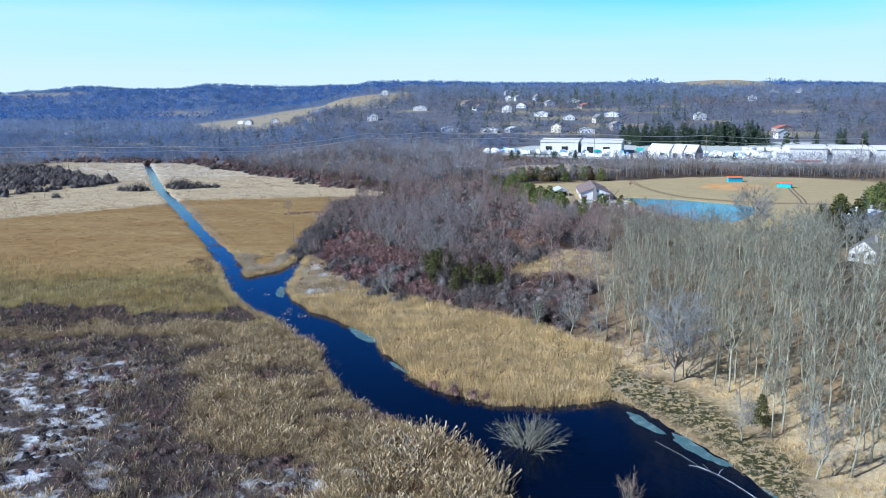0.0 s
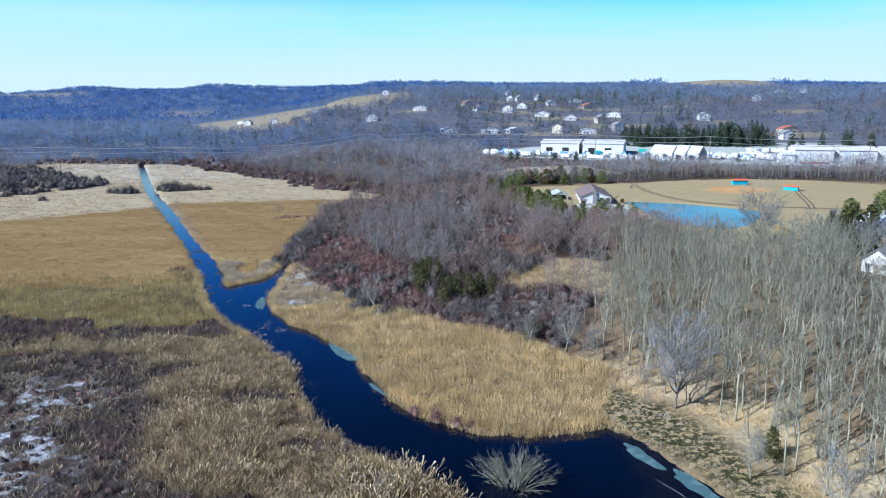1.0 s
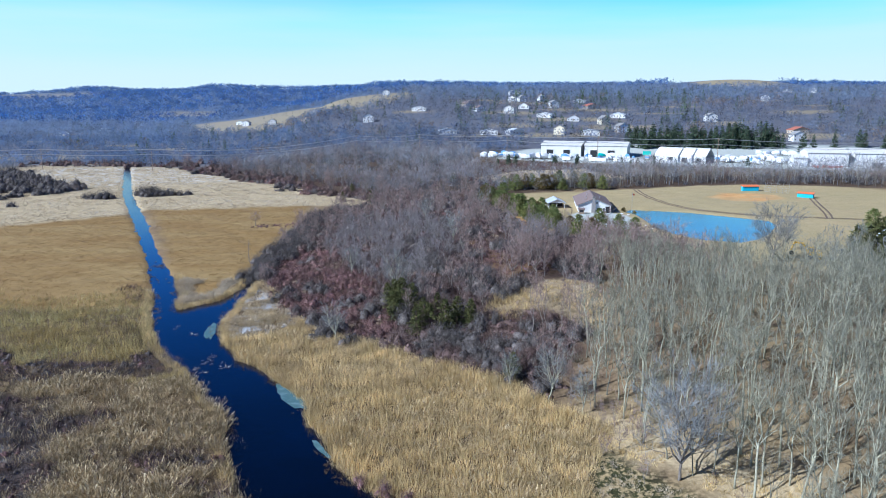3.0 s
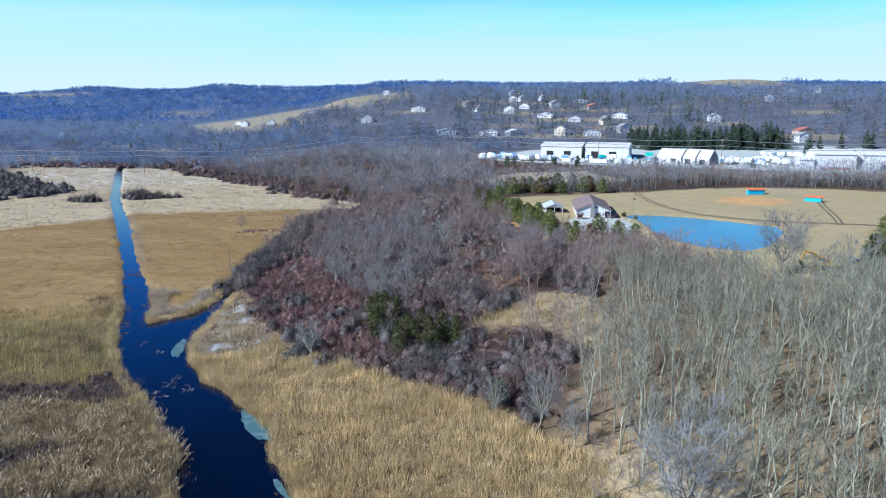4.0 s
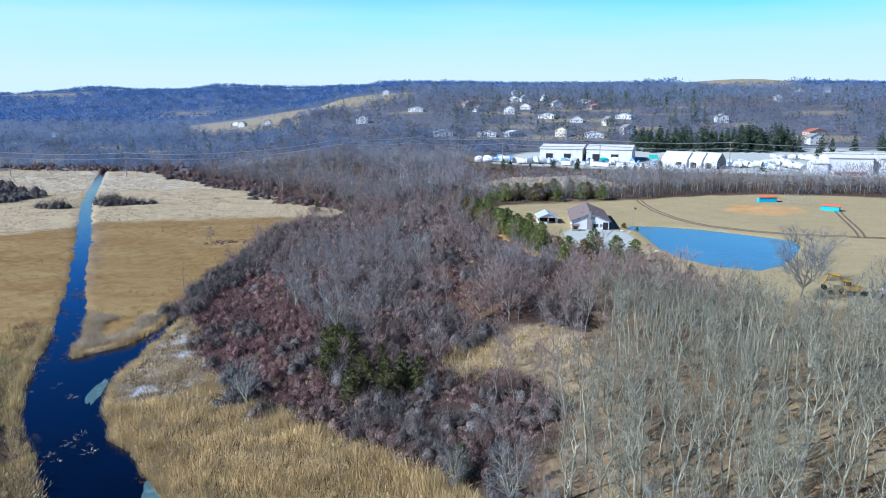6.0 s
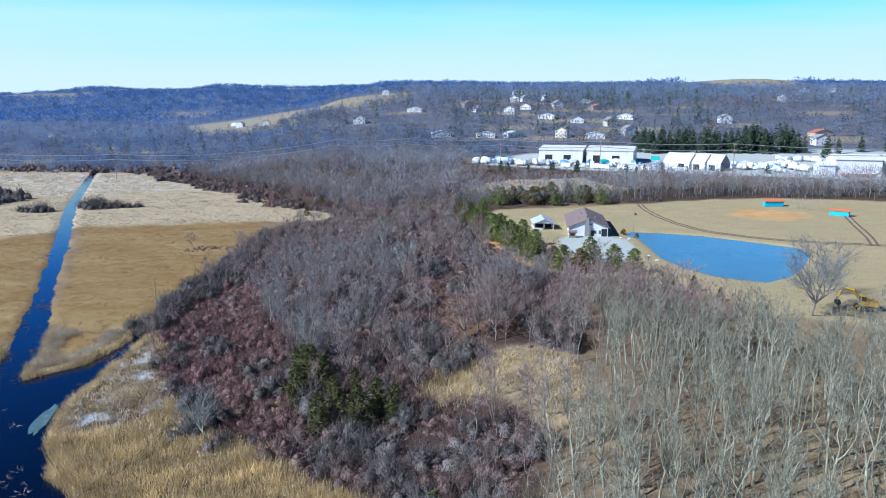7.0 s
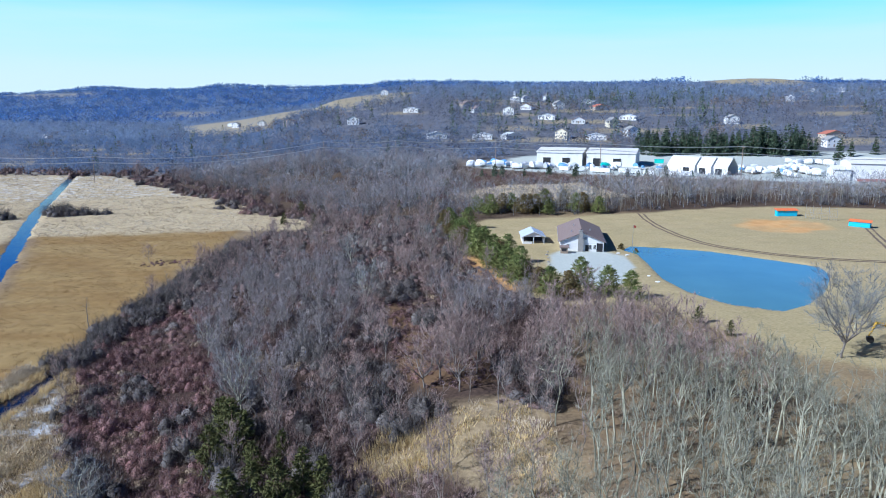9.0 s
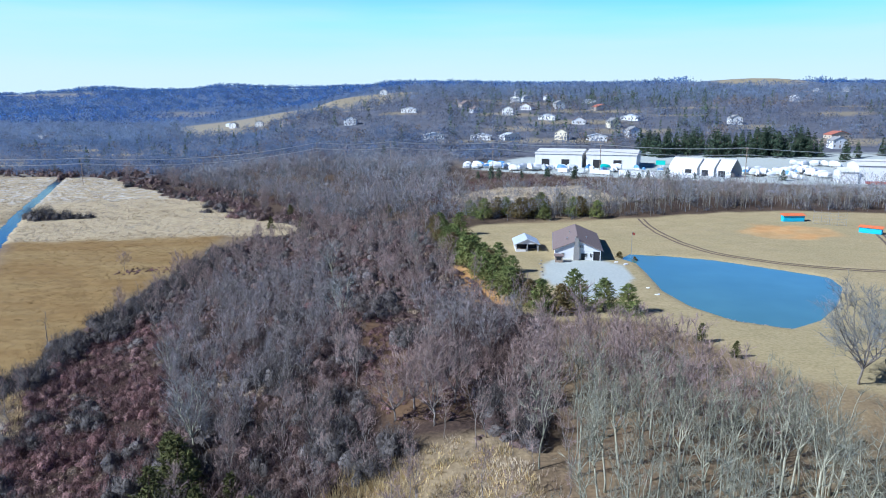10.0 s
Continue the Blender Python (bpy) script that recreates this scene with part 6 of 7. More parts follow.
BEHIND = [(-25, 384), (10, 372), (22, 352), (34, 366), (60, 370), (90, 380), (120, 392), (150, 398), (190, 392), (220, 372), (330, 380), (330, 468), (230, 464), (140, 495), (80, 518), (30, 552), (16, 600), (-260, 615), (-222, 606), (-150, 531), (-118, 505), (-74, 447), (-44, 431)]
bwx, bwy = spaced(*sown(BEHIND, 0.075, wrng, lambda x, y: wooded(x, y) & ((x < 15) | (y < 438 + 12 * wobble(x, y, 15, 1))) & (wobble(x, y, 11, 5) + 0.5 * wobble(x, y, 5, 2) > -0.62)), 3.7)
bpick = wrng.uniform(0, 1, len(bwx)) + 0.35 * wobble(bwx, bwy, 12.0, 8.0)
for sel, mat, words in ((bpick < 0.55, M_WOODS_NEAR, "blue-grey bare woods behind the marsh"), ((bpick >= 0.55) & (bpick < 0.85), M_WOODS_MAUVE, "mauve-brown bare woods behind the marsh"), (bpick >= 0.85, M_WOODS_PALE, "pale grey bare trees in the woods behind the marsh")):
    plant(words, mat, MID, (bwx[sel], bwy[sel]), 0.6, 1.2)
plant("tan thicket before the storage yard", M_SPRAY_TAN, THICK, sown([(20, 430), (330, 440), (330, 466), (230, 462), (140, 494), (80, 516), (28, 550), (-20, 560)], 0.045, wrng, wooded), 0.35, 0.8, "thicket", "brush")
plant("bare thicket under the woods", M_SPRAY_GREY, THICK, sown(BEHIND, 0.022, wrng, lambda x, y: wooded(x, y) & ((x < 15) | (y < 430))), 0.5, 1.3, "thicket", "brush")
plant("reddish thicket under the power lines", M_SPRAY_RED, THICK, sown([(-60, 400), (100, 420), (80, 520), (-90, 500)], 0.018, wrng, wooded), 0.5, 0.9, "thicket", "brush")
LINE = [joined(bare_tree(wrng, 10.5, 1.6, 9, 3, 4, 0.25, 0.06, 0.075, 2.0)) for _ in range(6)]
plant("row of bare trees along the back of the lawn", M_TWIG_BROWN, LINE, spaced(*sown([(56, 370), (90, 380), (120, 392), (150, 398), (190, 392), (222, 372), (330, 372), (330, 410), (215, 412), (150, 424), (90, 418), (62, 400)], 0.08, wrng, wooded), 2.6), 0.6, 1.0)
EASTWOOD = [(100, 196), (118, 180), (150, 172), (330, 150), (330, 380), (216, 372), (216, 226), (120, 206)]
plant("bare woods beside the lawn", M_WOODS_NEAR, MID, spaced(*sown(EASTWOOD, 0.03, wrng, wooded), 4.0), 0.8, 1.3)
WESTBRUSH = [(-246, 380), (-232, 404), (-213, 448), (-232, 478), (-262, 500), (-300, 540), (-380, 560), (-420, 380)]
plant("bare brush along the far edge of the marsh", M_SHRUB_MAUVE, DENSE, sown([(-350, 606), (-250, 604), (-222, 606), (-150, 531), (-118, 505), (-74, 447), (-44, 431), (-26, 382), (-14, 386), (-30, 442), (-64, 460), (-106, 520), (-170, 590), (-180, 640), (-360, 650)], 0.02, wrng), 0.4, 1.5, "thicket", "brush")
plant("dark leafless brush at the edge of the marsh", M_SHRUB_GREY, DENSE, sown(WESTBRUSH, 0.022, wrng, gaps(14, -0.5, 3)), 1.0, 2.1, "thicket", "brush")
WESTWOOD = [(-345, 480), (-330, 520), (-300, 560), (-340, 600), (-520, 600), (-620, 480)]
plant("bare wood west of the marsh", M_WOODS_NEAR, MID, sown(WESTWOOD, 0.012, wrng), 0.6, 0.9)


# an uneven fringe of shrubs and small trees where the woods meet the marsh
FRINGE = np.array([(-24, 380), (-44, 429), (-74, 445), (-118, 503), (-150, 529), (-222, 605)], float)
along = np.sort(wrng.uniform(0, 5, 150))
fringe_x, fringe_y = (np.interp(along, np.arange(6), FRINGE[:, k]) for k in (0, 1))
fringe_x = fringe_x - np.abs(wrng.normal(0, 7, 150)) * (0.5 + 0.5 * np.sin(along * 9)) - 1
fringe_y = fringe_y - np.abs(wrng.normal(0, 5, 150)) * (0.5 + 0.5 * np.sin(along * 9))
pick = wrng.uniform(0, 1, 150)
for twig, sel, words in ((M_SHRUB_RED, pick < 0.3, "maroon shrubs at the edge of the marsh"), (M_SHRUB_MAUVE, (pick >= 0.3) & (pick < 0.65), "mauve shrubs at the edge of the marsh"), (M_SHRUB_GREY, pick >= 0.65, "grey shrubs at the edge of the marsh")):
    plant(words, twig, FINE, (fringe_x[sel], fringe_y[sel]), 0.6, 1.7, "thicket", "brush")


# single trees that stand out of the woods behind the marsh, and along their edge
lone = wrng.integers(0, 150, 22)
tree_things("small_tree", "rounded leafless tree at the edge of the sedge meadow", "tree", "trees along the meadow", HAZY, M_BARK, M_TWIG_MAUVE, fringe_x[lone] + 3, fringe_y[lone] + 4, wrng.uniform(0.9, 1.5, 22), wrng)
lx, ly = spaced(*sown([(-30, 388), (14, 372), (30, 400), (16, 470), (-20, 545), (-140, 560), (-110, 505), (-66, 450)], 0.012, wrng), 7.0)
tree_things("small_tree", "leafless grey tree in the woods behind the marsh", "tree", "trees behind the marsh", HAZY, M_BARK, M_TWIG_GREY, lx, ly, wrng.uniform(1.1, 1.7, len(lx)), wrng)


def fan(y0, y1, u0, u1, density):
    n = int(density * (u1 - u0) * (y1 * y1 - y0 * y0) / 2)
    y = np.sqrt(wrng.uniform(y0 * y0, y1 * y1, n))
    x = y * wrng.uniform(u0, u1, n)
    return x, y


STREETS = [(29, 866), (58, 843), (72, 1015), (78, 893), (89, 1040), (93, 809), (119, 1068), (116, 909), (120, 784), (162, 1018), (158, 888), (149, 763), (169, 807), (157, 717), (32, 703), (58, 705), (96, 705),
           (124, 701), (16, 926), (259, 783), (317, 712), (295, 666), (604, 1320), (426, 1074), (582, 1370), (-334, 1180), (-378, 1290), (-212, 1118), (-121, 1262), (-42, 866), (-275, 1116), (-169, 860), (-89, 790), (-5, 706),
           (-656, 1370), (-640, 1200), (88, 1240), (100, 1300)]


def clear_of_houses(x, y):
    ok = wooded(x, y)
    for ex, ey, rx, ry in YARDS:
        ok &= np.hypot((x - ex) / rx, (y - ey) / ry) + 0.25 * wobble(x, y, 14.0, ex) > 0.75
    for hx0, hy0 in STREETS:
        ok &= ~((np.abs(x - hx0) < 8) & (y < hy0 + 7) & (y > hy0 - 19))
    return ok


def thinned(places):
    x, y = places
    ok = clear_of_houses(x, y)
    return x[ok], y[ok]


# these woods carry painted distance haze in their twig colours
plant("bare woods along the valley floor, tinted blue for haze", M_WOODS_VALLEY_HAZED, FAR, thinned(fan(598, 720, -0.70, 0.1, 0.010)), 0.5, 1.0)
plant("bare woods on the near slope, tinted for haze", M_WOODS_HAZED, FAR, thinned(fan(600, 1000, -0.20, 0.68, 0.0095)), 0.5, 1.15)
plant("bare woods across the valley, tinted blue for haze", M_WOODS_VALLEY_HAZED, FAR, thinned(fan(600, 1050, -0.70, -0.14, 0.0095)), 0.5, 1.15)
def some(places, size, cut, seed):
    x, y = places
    ok = wobble(x, y, size, seed) > cut
    return x[ok], y[ok]


plant("tan-twigged woods in patches on the slope", M_SPRAY_TAN, FAR, some(thinned(fan(600, 1500, -0.70, 0.68, 0.006)), 40.0, 0.35, 3.0), 0.6, 1.0)
plant("bare woods on the hillside, tinted pale blue for haze", M_WOODS_HILL_HAZED, FAR, thinned(fan(1000, 1700, -0.70, 0.68, 0.0046)), 0.9, 1.6)
plant("distant bare woods along the ridges, tinted blue for haze", M_WOODS_FAR_HAZED, VERYFAR, thinned(fan(1700, 3500, -0.72, 0.70, 0.0016)), 0.95, 1.55)
def far_spruce(rng, n, tall, wide, blade):
    """A far-off evergreen: a ragged cone of short drooping sprays."""
    s = Soup()
    k, a = rng.uniform(0, 1, n), rng.uniform(0, 2 * math.pi, n)
    r = (1 - k) ** 0.8 * wide * np.sqrt(rng.uniform(0.3, 1.0, n)) + 0.1
    tip = np.stack([np.cos(a) * r, np.sin(a) * r, tall * (0.06 + 0.92 * k)], -1)
    base = np.stack([0.3 * np.cos(a) * r, 0.3 * np.sin(a) * r, tip[:, 2] + 0.7], -1)
    s.slivers(tip, base, np.full(n, blade), rng, (0, 0, tall * 0.3))
    return s.arrays()


EVER = [far_spruce(wrng, 52, 12.0, 3.4, 1.2) for _ in range(4)]
plant("dark evergreens among the hillside houses", M_NEEDLES, EVER, thinned(fan(690, 1250, 0.0, 0.32, 0.0016)), 0.6, 1.3, "evergreens", "woods")
plant("scattered dark evergreens on the slopes", M_NEEDLES, EVER, thinned(fan(620, 1500, -0.55, 0.68, 0.00055)), 0.6, 1.2, "evergreens", "woods")

ox = np.linspace(-345, -105, 20)
oy = 1330 - 0.72 * (ox + 345) + wrng.normal(0, 6, 20)
plant("row of small round trees along the farm field", M_NEEDLES_OLIVE, EVER, (ox, oy), 0.3, 0.5, "orchard", "woods")

# ---- buildings ----
def gable_body(w, d, eave, ridge):
    """Walls of a house whose ridge runs along y, front at y = 0."""
    return Soup().extrude([(-w / 2, -0.8), (w / 2, -0.8), (w / 2, eave), (0, ridge), (-w / 2, eave)], 0, d)


def gable_roof(w, d, eave, ridge, over=0.5, thick=0.22, side=0):
    s = Soup()
    k = (ridge - eave) / (w / 2)
    e, x = eave - k * over, w / 2 + over
    lift = thick + 0.03
    if side <= 0:
        s.slab([(-x, -over, e + lift), (0, -over, ridge + lift), (0, d + over, ridge + lift), (-x, d + over, e + lift)], thick)
    if side >= 0:
        s.slab([(0, -over, ridge + lift + 0.01), (x, -over, e + lift), (x, d + over, e + lift), (0, d + over, ridge + lift + 0.01)], thick)
    return s


def window_part(parent, x, y, z, w, h, facing="y", sign=-1):
    """A framed window standing proud of a wall."""
    t = 0.08
    dims = (lambda a, b, c: (a, b, c)) if facing == "y" else (lambda a, b, c: (b, a, c))
    o = (0, sign * 0.05, 0) if facing == "y" else (sign * 0.05, 0, 0)
    f = Soup()
    for dx, dz, sx, sz in ((0, h / 2, w + 2 * t, t), (0, -h / 2, w + 2 * t, t), (-w / 2, 0, t, h), (w / 2, 0, t, h), (0, 0, t * 0.6, h)):
        off = (dx, 0, dz) if facing == "y" else (0, dx, dz)
        f.box((x + off[0] + o[0], y + off[1] + o[1], z + off[2]), dims(sx, 0.12, sz))
    wp = part("window", f, M_SIDING, parent)
    part("pane", Soup().box((x + o[0] * 0.4, y + o[1] * 0.4, z), dims(w, 0.05, h)), M_GLASS, wp, "dark reflecting pane")
    return wp


def clubhouse():
    t = thing("clubhouse", "white clubhouse with a brown shingled gable roof and stone chimney", "house", m=pose(60.0, 309.6, 8.95, 0, 0, -5))
    w, d, eave, ridge = 12.2, 26.0, 3.1, 5.6
    part("wall", gable_body(w, d, eave, ridge), M_SIDING, t, "white siding walls")
    part("roof", gable_roof(w, d, eave, ridge, 0.6, side=-1), M_SHINGLE, t, "brown shingled roof slope")
    part("roof", gable_roof(w, d, eave, ridge, 0.6, side=1), M_SHINGLE, t, "brown shingled roof slope")
    ch = part("chimney", Soup().box((-0.4, -0.45, 1.6), (1.5, 0.9, 4.8)).box((-0.4, -0.45, 5.1), (1.0, 0.8, 2.4)).box((-0.4, -0.45, 6.35), (1.2, 1.0, 0.15)), M_STONE, t, "grey fieldstone chimney")
    part("flue", Soup().tube([(-0.4, -0.45, 6.4), (-0.4, -0.45, 6.8)], [0.16, 0.16], 10), M_DARK, ch)
    for x in (-4.0, 2.2, 3.6):
        window_part(t, x, 0, 1.6, 0.8, 1.2)
    window_part(t, 0.9, 0, 4.0, 0.7, 0.7)
    dr = part("door", Soup().box((1.4, -0.06, 1.05), (0.95, 0.10, 2.1)), M_DARK, t, "dark entrance door")
    part("handle", Soup().box((1.75, -0.14, 1.0), (0.05, 0.08, 0.16)), M_GALV, dr)
    # no recess is cut; the panel's near-black colour stands for porch shade
    po = part("porch", Soup().box((5.0, -0.05, 1.35), (1.9, 0.12, 2.6)), M_DARK, t, "flat dark panel standing for a shaded porch recess")
    part("post", Soup().box((5.95, -0.25, 1.5), (0.18, 0.18, 3.0)), M_SIDING, po)
    part("post", Soup().box((4.0, -0.25, 1.5), (0.18, 0.18, 3.0)), M_SIDING, po)
    for y in (4, 9, 14, 19, 23):
        window_part(t, -w / 2, y, 1.6, 1.0, 1.2, "x", -1)
        window_part(t, w / 2, y, 1.6, 1.0, 1.2, "x", 1)
    part("porch_slab", Soup().box((0.6, -0.9, 0.05), (11.5, 1.7, 0.3)), M_CONCRETE, t)
    for x, y in ((-2.8, 6), (2.6, 8), (-1.9, 15)):
        z = ridge - (ridge - eave) * abs(x) / (w / 2)
        part("vent", Soup().tube([(x, y, z), (x, y, z + 0.75)], [0.12, 0.12], 8).box((x, y, z + 0.8), (0.4, 0.4, 0.1)), M_GALV, t, "roof vent pipe")
    part("gutter", Soup().box((-w / 2 - 0.62, d / 2, eave - 0.22), (0.14, d + 1.0, 0.14)), M_GALV, t)
    part("gutter", Soup().box((w / 2 + 0.62, d / 2, eave - 0.22), (0.14, d + 1.0, 0.14)), M_GALV, t)


def pavilion():
    t = thing("pavilion", "open picnic pavilion with a pale metal roof", "pavilion", m=pose(46.9, 319.0, 9.0, 0, 0, 2))
    w, d, eave, ridge = 6.4, 9.0, 2.6, 4.0
    part("roof", gable_roof(w, d, eave, ridge, 0.5, 0.15, -1), M_METAL_ROOF, t)
    part("roof", gable_roof(w, d, eave, ridge, 0.5, 0.15, 1), M_METAL_ROOF, t)
    part("gable", Soup().extrude([(-w / 2, eave), (w / 2, eave), (0, ridge)], 0.0, 0.12), M_SIDING, t)
    for x in (-w / 2 + 0.1, 0, w / 2 - 0.1):
        for y in (0.15, 3, 6, 8.85):
            if x or y in (0.15, 8.85):
                part("post", Soup().box((x, y, eave / 2), (0.18, 0.18, eave)), M_SIDING, t)
    part("slab", Soup().box((0, d / 2, 0.0), (w + 0.4, d + 0.4, 0.3)), M_CONCRETE, t)
    part("back_wall", Soup().box((0, d - 0.1, eave / 2), (w - 0.3, 0.12, eave)), M_SIDING, t)
    part("front_wall", Soup().box((-1.7, 0.06, 0.62), (2.6, 0.1, 0.95)), M_SIDING, t, "low white front wall")
    part("side_wall", Soup().box((-w / 2 + 0.05, 4.5, 0.62), (0.1, 8.6, 0.95)), M_SIDING, t, "low white side wall")
    # added dark sheet that stands for the shade inside the open pavilion
    part("shade_sheet", Soup().box((0, 4.2, 1.2), (w - 0.5, 0.1, 2.2)), M_DARK, t, "added dark sheet for the pavilion's shaded inside")
    hut = thing("timber_hut", "small brown timber hut beside the white clubhouse", "hut", m=pose(54.6, 306.6, z_at(54.6, 306.6), 0, 0, -5))
    part("wall", Soup().box((0, 0, 0.8), (2.0, 1.3, 1.7)), M_TIMBER, hut)
    part("roof", Soup().slab([(-1.3, -0.95, 1.85), (1.3, -0.95, 1.85), (1.3, 0.95, 2.15), (-1.3, 0.95, 2.15)], 0.12), M_SHINGLE, hut)
    # the hatch is a solid panel, the shade behind it painted on
    part("hatch", Soup().box((0, -0.68, 1.05), (1.3, 0.06, 0.7)), M_DARK, hut, "dark panel standing for an open hatch's shaded inside")
    tb = thing("picnic_table", "grey timber picnic table on the pavilion slab", "table", "picnic tables")
    part("tabletop", Soup().box((0, 0, 0.75), (1.8, 0.75, 0.05)), M_TIMBER, tb)
    for y in (-0.65, 0.65):
        part("bench", Soup().box((0, y, 0.45), (1.8, 0.26, 0.05)), M_TIMBER, tb)
    for x in (-0.65, 0.65):
        part("leg", Soup().box((x, 0, 0.36), (0.08, 1.2, 0.08)).box((x, 0, 0.36), (0.08, 0.09, 0.72)), M_TIMBER, tb)
    spots = [(-1.6, 2.0), (1.5, 2.2), (-1.5, 5.0), (1.6, 5.2)]
    base = pose(46.9, 319.0, 9.15, 0, 0, 2)
    tb.matrix_basis = base @ pose(*spots[0], 0)
    for x, y in spots[1:]:
        copy_thing(tb, base @ pose(x, y, 0))


def steel_shed(w, d, eave, ridge, doors, label, m, roof=M_STEEL, wall=M_STEEL, along="x"):
    """A storage hall, front at y = 0, its ridge along x."""
    t = thing("storage_hall", label, "warehouse", "white storage halls", m)
    s = Soup()
    s.extrude([(0, -1.0), (d, -1.0), (d, eave), (d / 2, ridge), (0, eave)], -w / 2, w / 2)
    v, f = s.arrays()
    v = np.stack([v[:, 1], v[:, 0], v[:, 2]], -1)
    part("wall", (v, f[:, ::-1]), wall, t, "white steel walls")
    k = (ridge - eave) / (d / 2)
    for y0, z0, y1, z1 in ((-0.6, eave - 0.6 * k, d / 2, ridge), (d / 2, ridge + 0.01, d + 0.6, eave - 0.6 * k)):
        part("roof", Soup().slab([(-w / 2 - 0.5, y0, z0 + 0.3), (w / 2 + 0.5, y0, z0 + 0.3), (w / 2 + 0.5, y1, z1 + 0.3), (-w / 2 - 0.5, y1, z1 + 0.3)], 0.25), roof, t)
    for x, dw, dh in doors:
        # solid panel; the hall's unlit inside is put into its colour
        dr = part("door", Soup().box((x, -0.05, dh / 2), (dw, 0.16, dh)), M_DARK, t, "dark panel standing for an open roller door's shaded inside")
        part("door_frame", Soup().box((x, -0.12, dh + 0.12), (dw + 0.5, 0.14, 0.25)).box((x - dw / 2 - 0.12, -0.12, dh / 2), (0.25, 0.14, dh)).box((x + dw / 2 + 0.12, -0.12, dh / 2), (0.25, 0.14, dh)), M_STEEL, dr)
    for x in np.arange(-w / 2 + 2, w / 2 - 1, 4.0):
        if all(abs(x - a) > b / 2 + 0.4 for a, b, _ in doors):
            part("rib", Soup().box((x, -0.03, eave / 2), (0.12, 0.08, eave)), M_STEEL, t)
    return t


def fabric_hall(w, d, eave, ridge, label, m, gape=False):
    """A tunnel-shaped hall under a stretched cover, its ridge along y."""
    t = thing("fabric_hall", label, "warehouse", "fabric-covered halls", m)
    prof = [(w / 2 * math.cos(a), eave + (ridge - eave) * (0.85 * (1 - abs(math.cos(a))) + 0.15 * math.sin(a))) for a in np.linspace(0, math.pi, 11)]
    outer = [(w / 2, -0.5)] + prof + [(-w / 2, -0.5)]
    n = len(outer)
    s = Soup()
    v = [(x, y, z) for y in np.linspace(0, d, 6) for x, z in outer]
    f = [q for r in range(5) for k in range(n - 1) for q in ((r * n + k, r * n + k + 1, (r + 1) * n + k + 1), (r * n + k, (r + 1) * n + k + 1, (r + 1) * n + k))]
    s.add(v, f)
    inner = [(x * 0.98, y, z - 0.1) for x, y, z in v]
    s.add(inner, [q[::-1] for q in f])
    part("cover", s, M_FABRIC, t, "taut white cover", True)
    if not gape:
        part("front_wall", Soup().extrude([(x * 0.99, z) for x, z in outer], 0.1, 0.25), M_FABRIC, t)
        # doorways here are solid panels with the inside shade as colour
        part("door", Soup().box((0, 0.04, 2.6), (w * 0.35, 0.12, 5.2)), M_DARK, t, "dark panel standing for an open doorway's shaded inside")
    part("side_door", Soup().box((-w / 2 - 0.03, d * 0.3, 1.9), (0.14, 4.0, 3.8)), M_DARK, t, "dark panel standing for a side doorway's shaded inside")
    part("back_wall", Soup().extrude([(x * 0.99, z) for x, z in outer], d - 0.3, d - 0.1), M_FABRIC, t)
    return t


def field_house(label, m, w, d, eave, ridge, wall, roof, group="houses on the hillside", name="house"):
    t = thing(name, label, "house", group, m)
    part("wall", gable_body(w, d, eave, ridge), wall, t)
    part("roof", gable_roof(w, d, eave, ridge, 0.5, side=-1), roof, t)
    part("roof", gable_roof(w, d, eave, ridge, 0.5, side=1), roof, t)
    rows = (1.5,) if eave < 4 else (1.5, 4.3)
    for z in rows:
        for x in np.linspace(-w / 2 + 1.4, w / 2 - 1.4, max(2, int(w // 3))):
            if not (z == 1.5 and abs(x) < 0.8):
                window_part(t, float(x), 0, z, 1.0, 1.35)
        for y in (d * 0.25, d * 0.7):
            window_part(t, -w / 2, y, z, 1.0, 1.35, "x", -1)
    part("door", Soup().box((0.0, -0.06, 1.05), (1.0, 0.10, 2.1)), M_TIMBER, t, "front door")
    part("chimney", Soup().box((w * 0.22, d * 0.6, ridge), (0.8, 0.8, 2.4)), M_STONE, t)
    return t


clubhouse()
pavilion()
steel_shed(29.5, 32, 8.8, 11.0, ((-8.0, 5.0, 5.6), (4.5, 5.0, 5.6)), "large white steel storage hall with two open doors", pose(81.5, 578, 10.8, 0, 0, -16))
steel_shed(30.5, 34, 8.8, 11.0, ((-8.5, 5.0, 5.6), (4.0, 5.0, 5.6)), "large white steel storage hall with two dark doorways", pose(113.2, 571, 10.8, 0, 0, -16))
fabric_hall(11.0, 18, 4.6, 10.0, "white fabric-covered storage hall with a rusty seam", pose(157.0, 530, 10.8, 0, 0, 42))
fabric_hall(11.0, 18, 4.6, 10.0, "white fabric-covered storage hall", pose(164.5, 524.5, 10.8, 0, 0, 42))
fabric_hall(11.0, 18, 4.6, 10.2, "white fabric-covered storage hall with an open front", pose(172.0, 519, 10.8, 0, 0, 42), True)
steel_shed(23, 22, 9.6, 11.8, (), "tall white shed at the end of the storage yard", pose(232.0, 485.5, 10.8, 0, 0, -12), wall=M_SIDING)
steel_shed(8, 14, 6.4, 8.0, (), "low white annex beside a tall shed", pose(216.5, 487.5, 10.8, 0, 0, -12), wall=M_SIDING)
steel_shed(22, 22, 9.4, 11.6, ((2.0, 6.0, 4.0),), "white storage shed with a dark doorway", pose(258.5, 483.0, 10.8, 0, 0, -12), wall=M_SIDING)
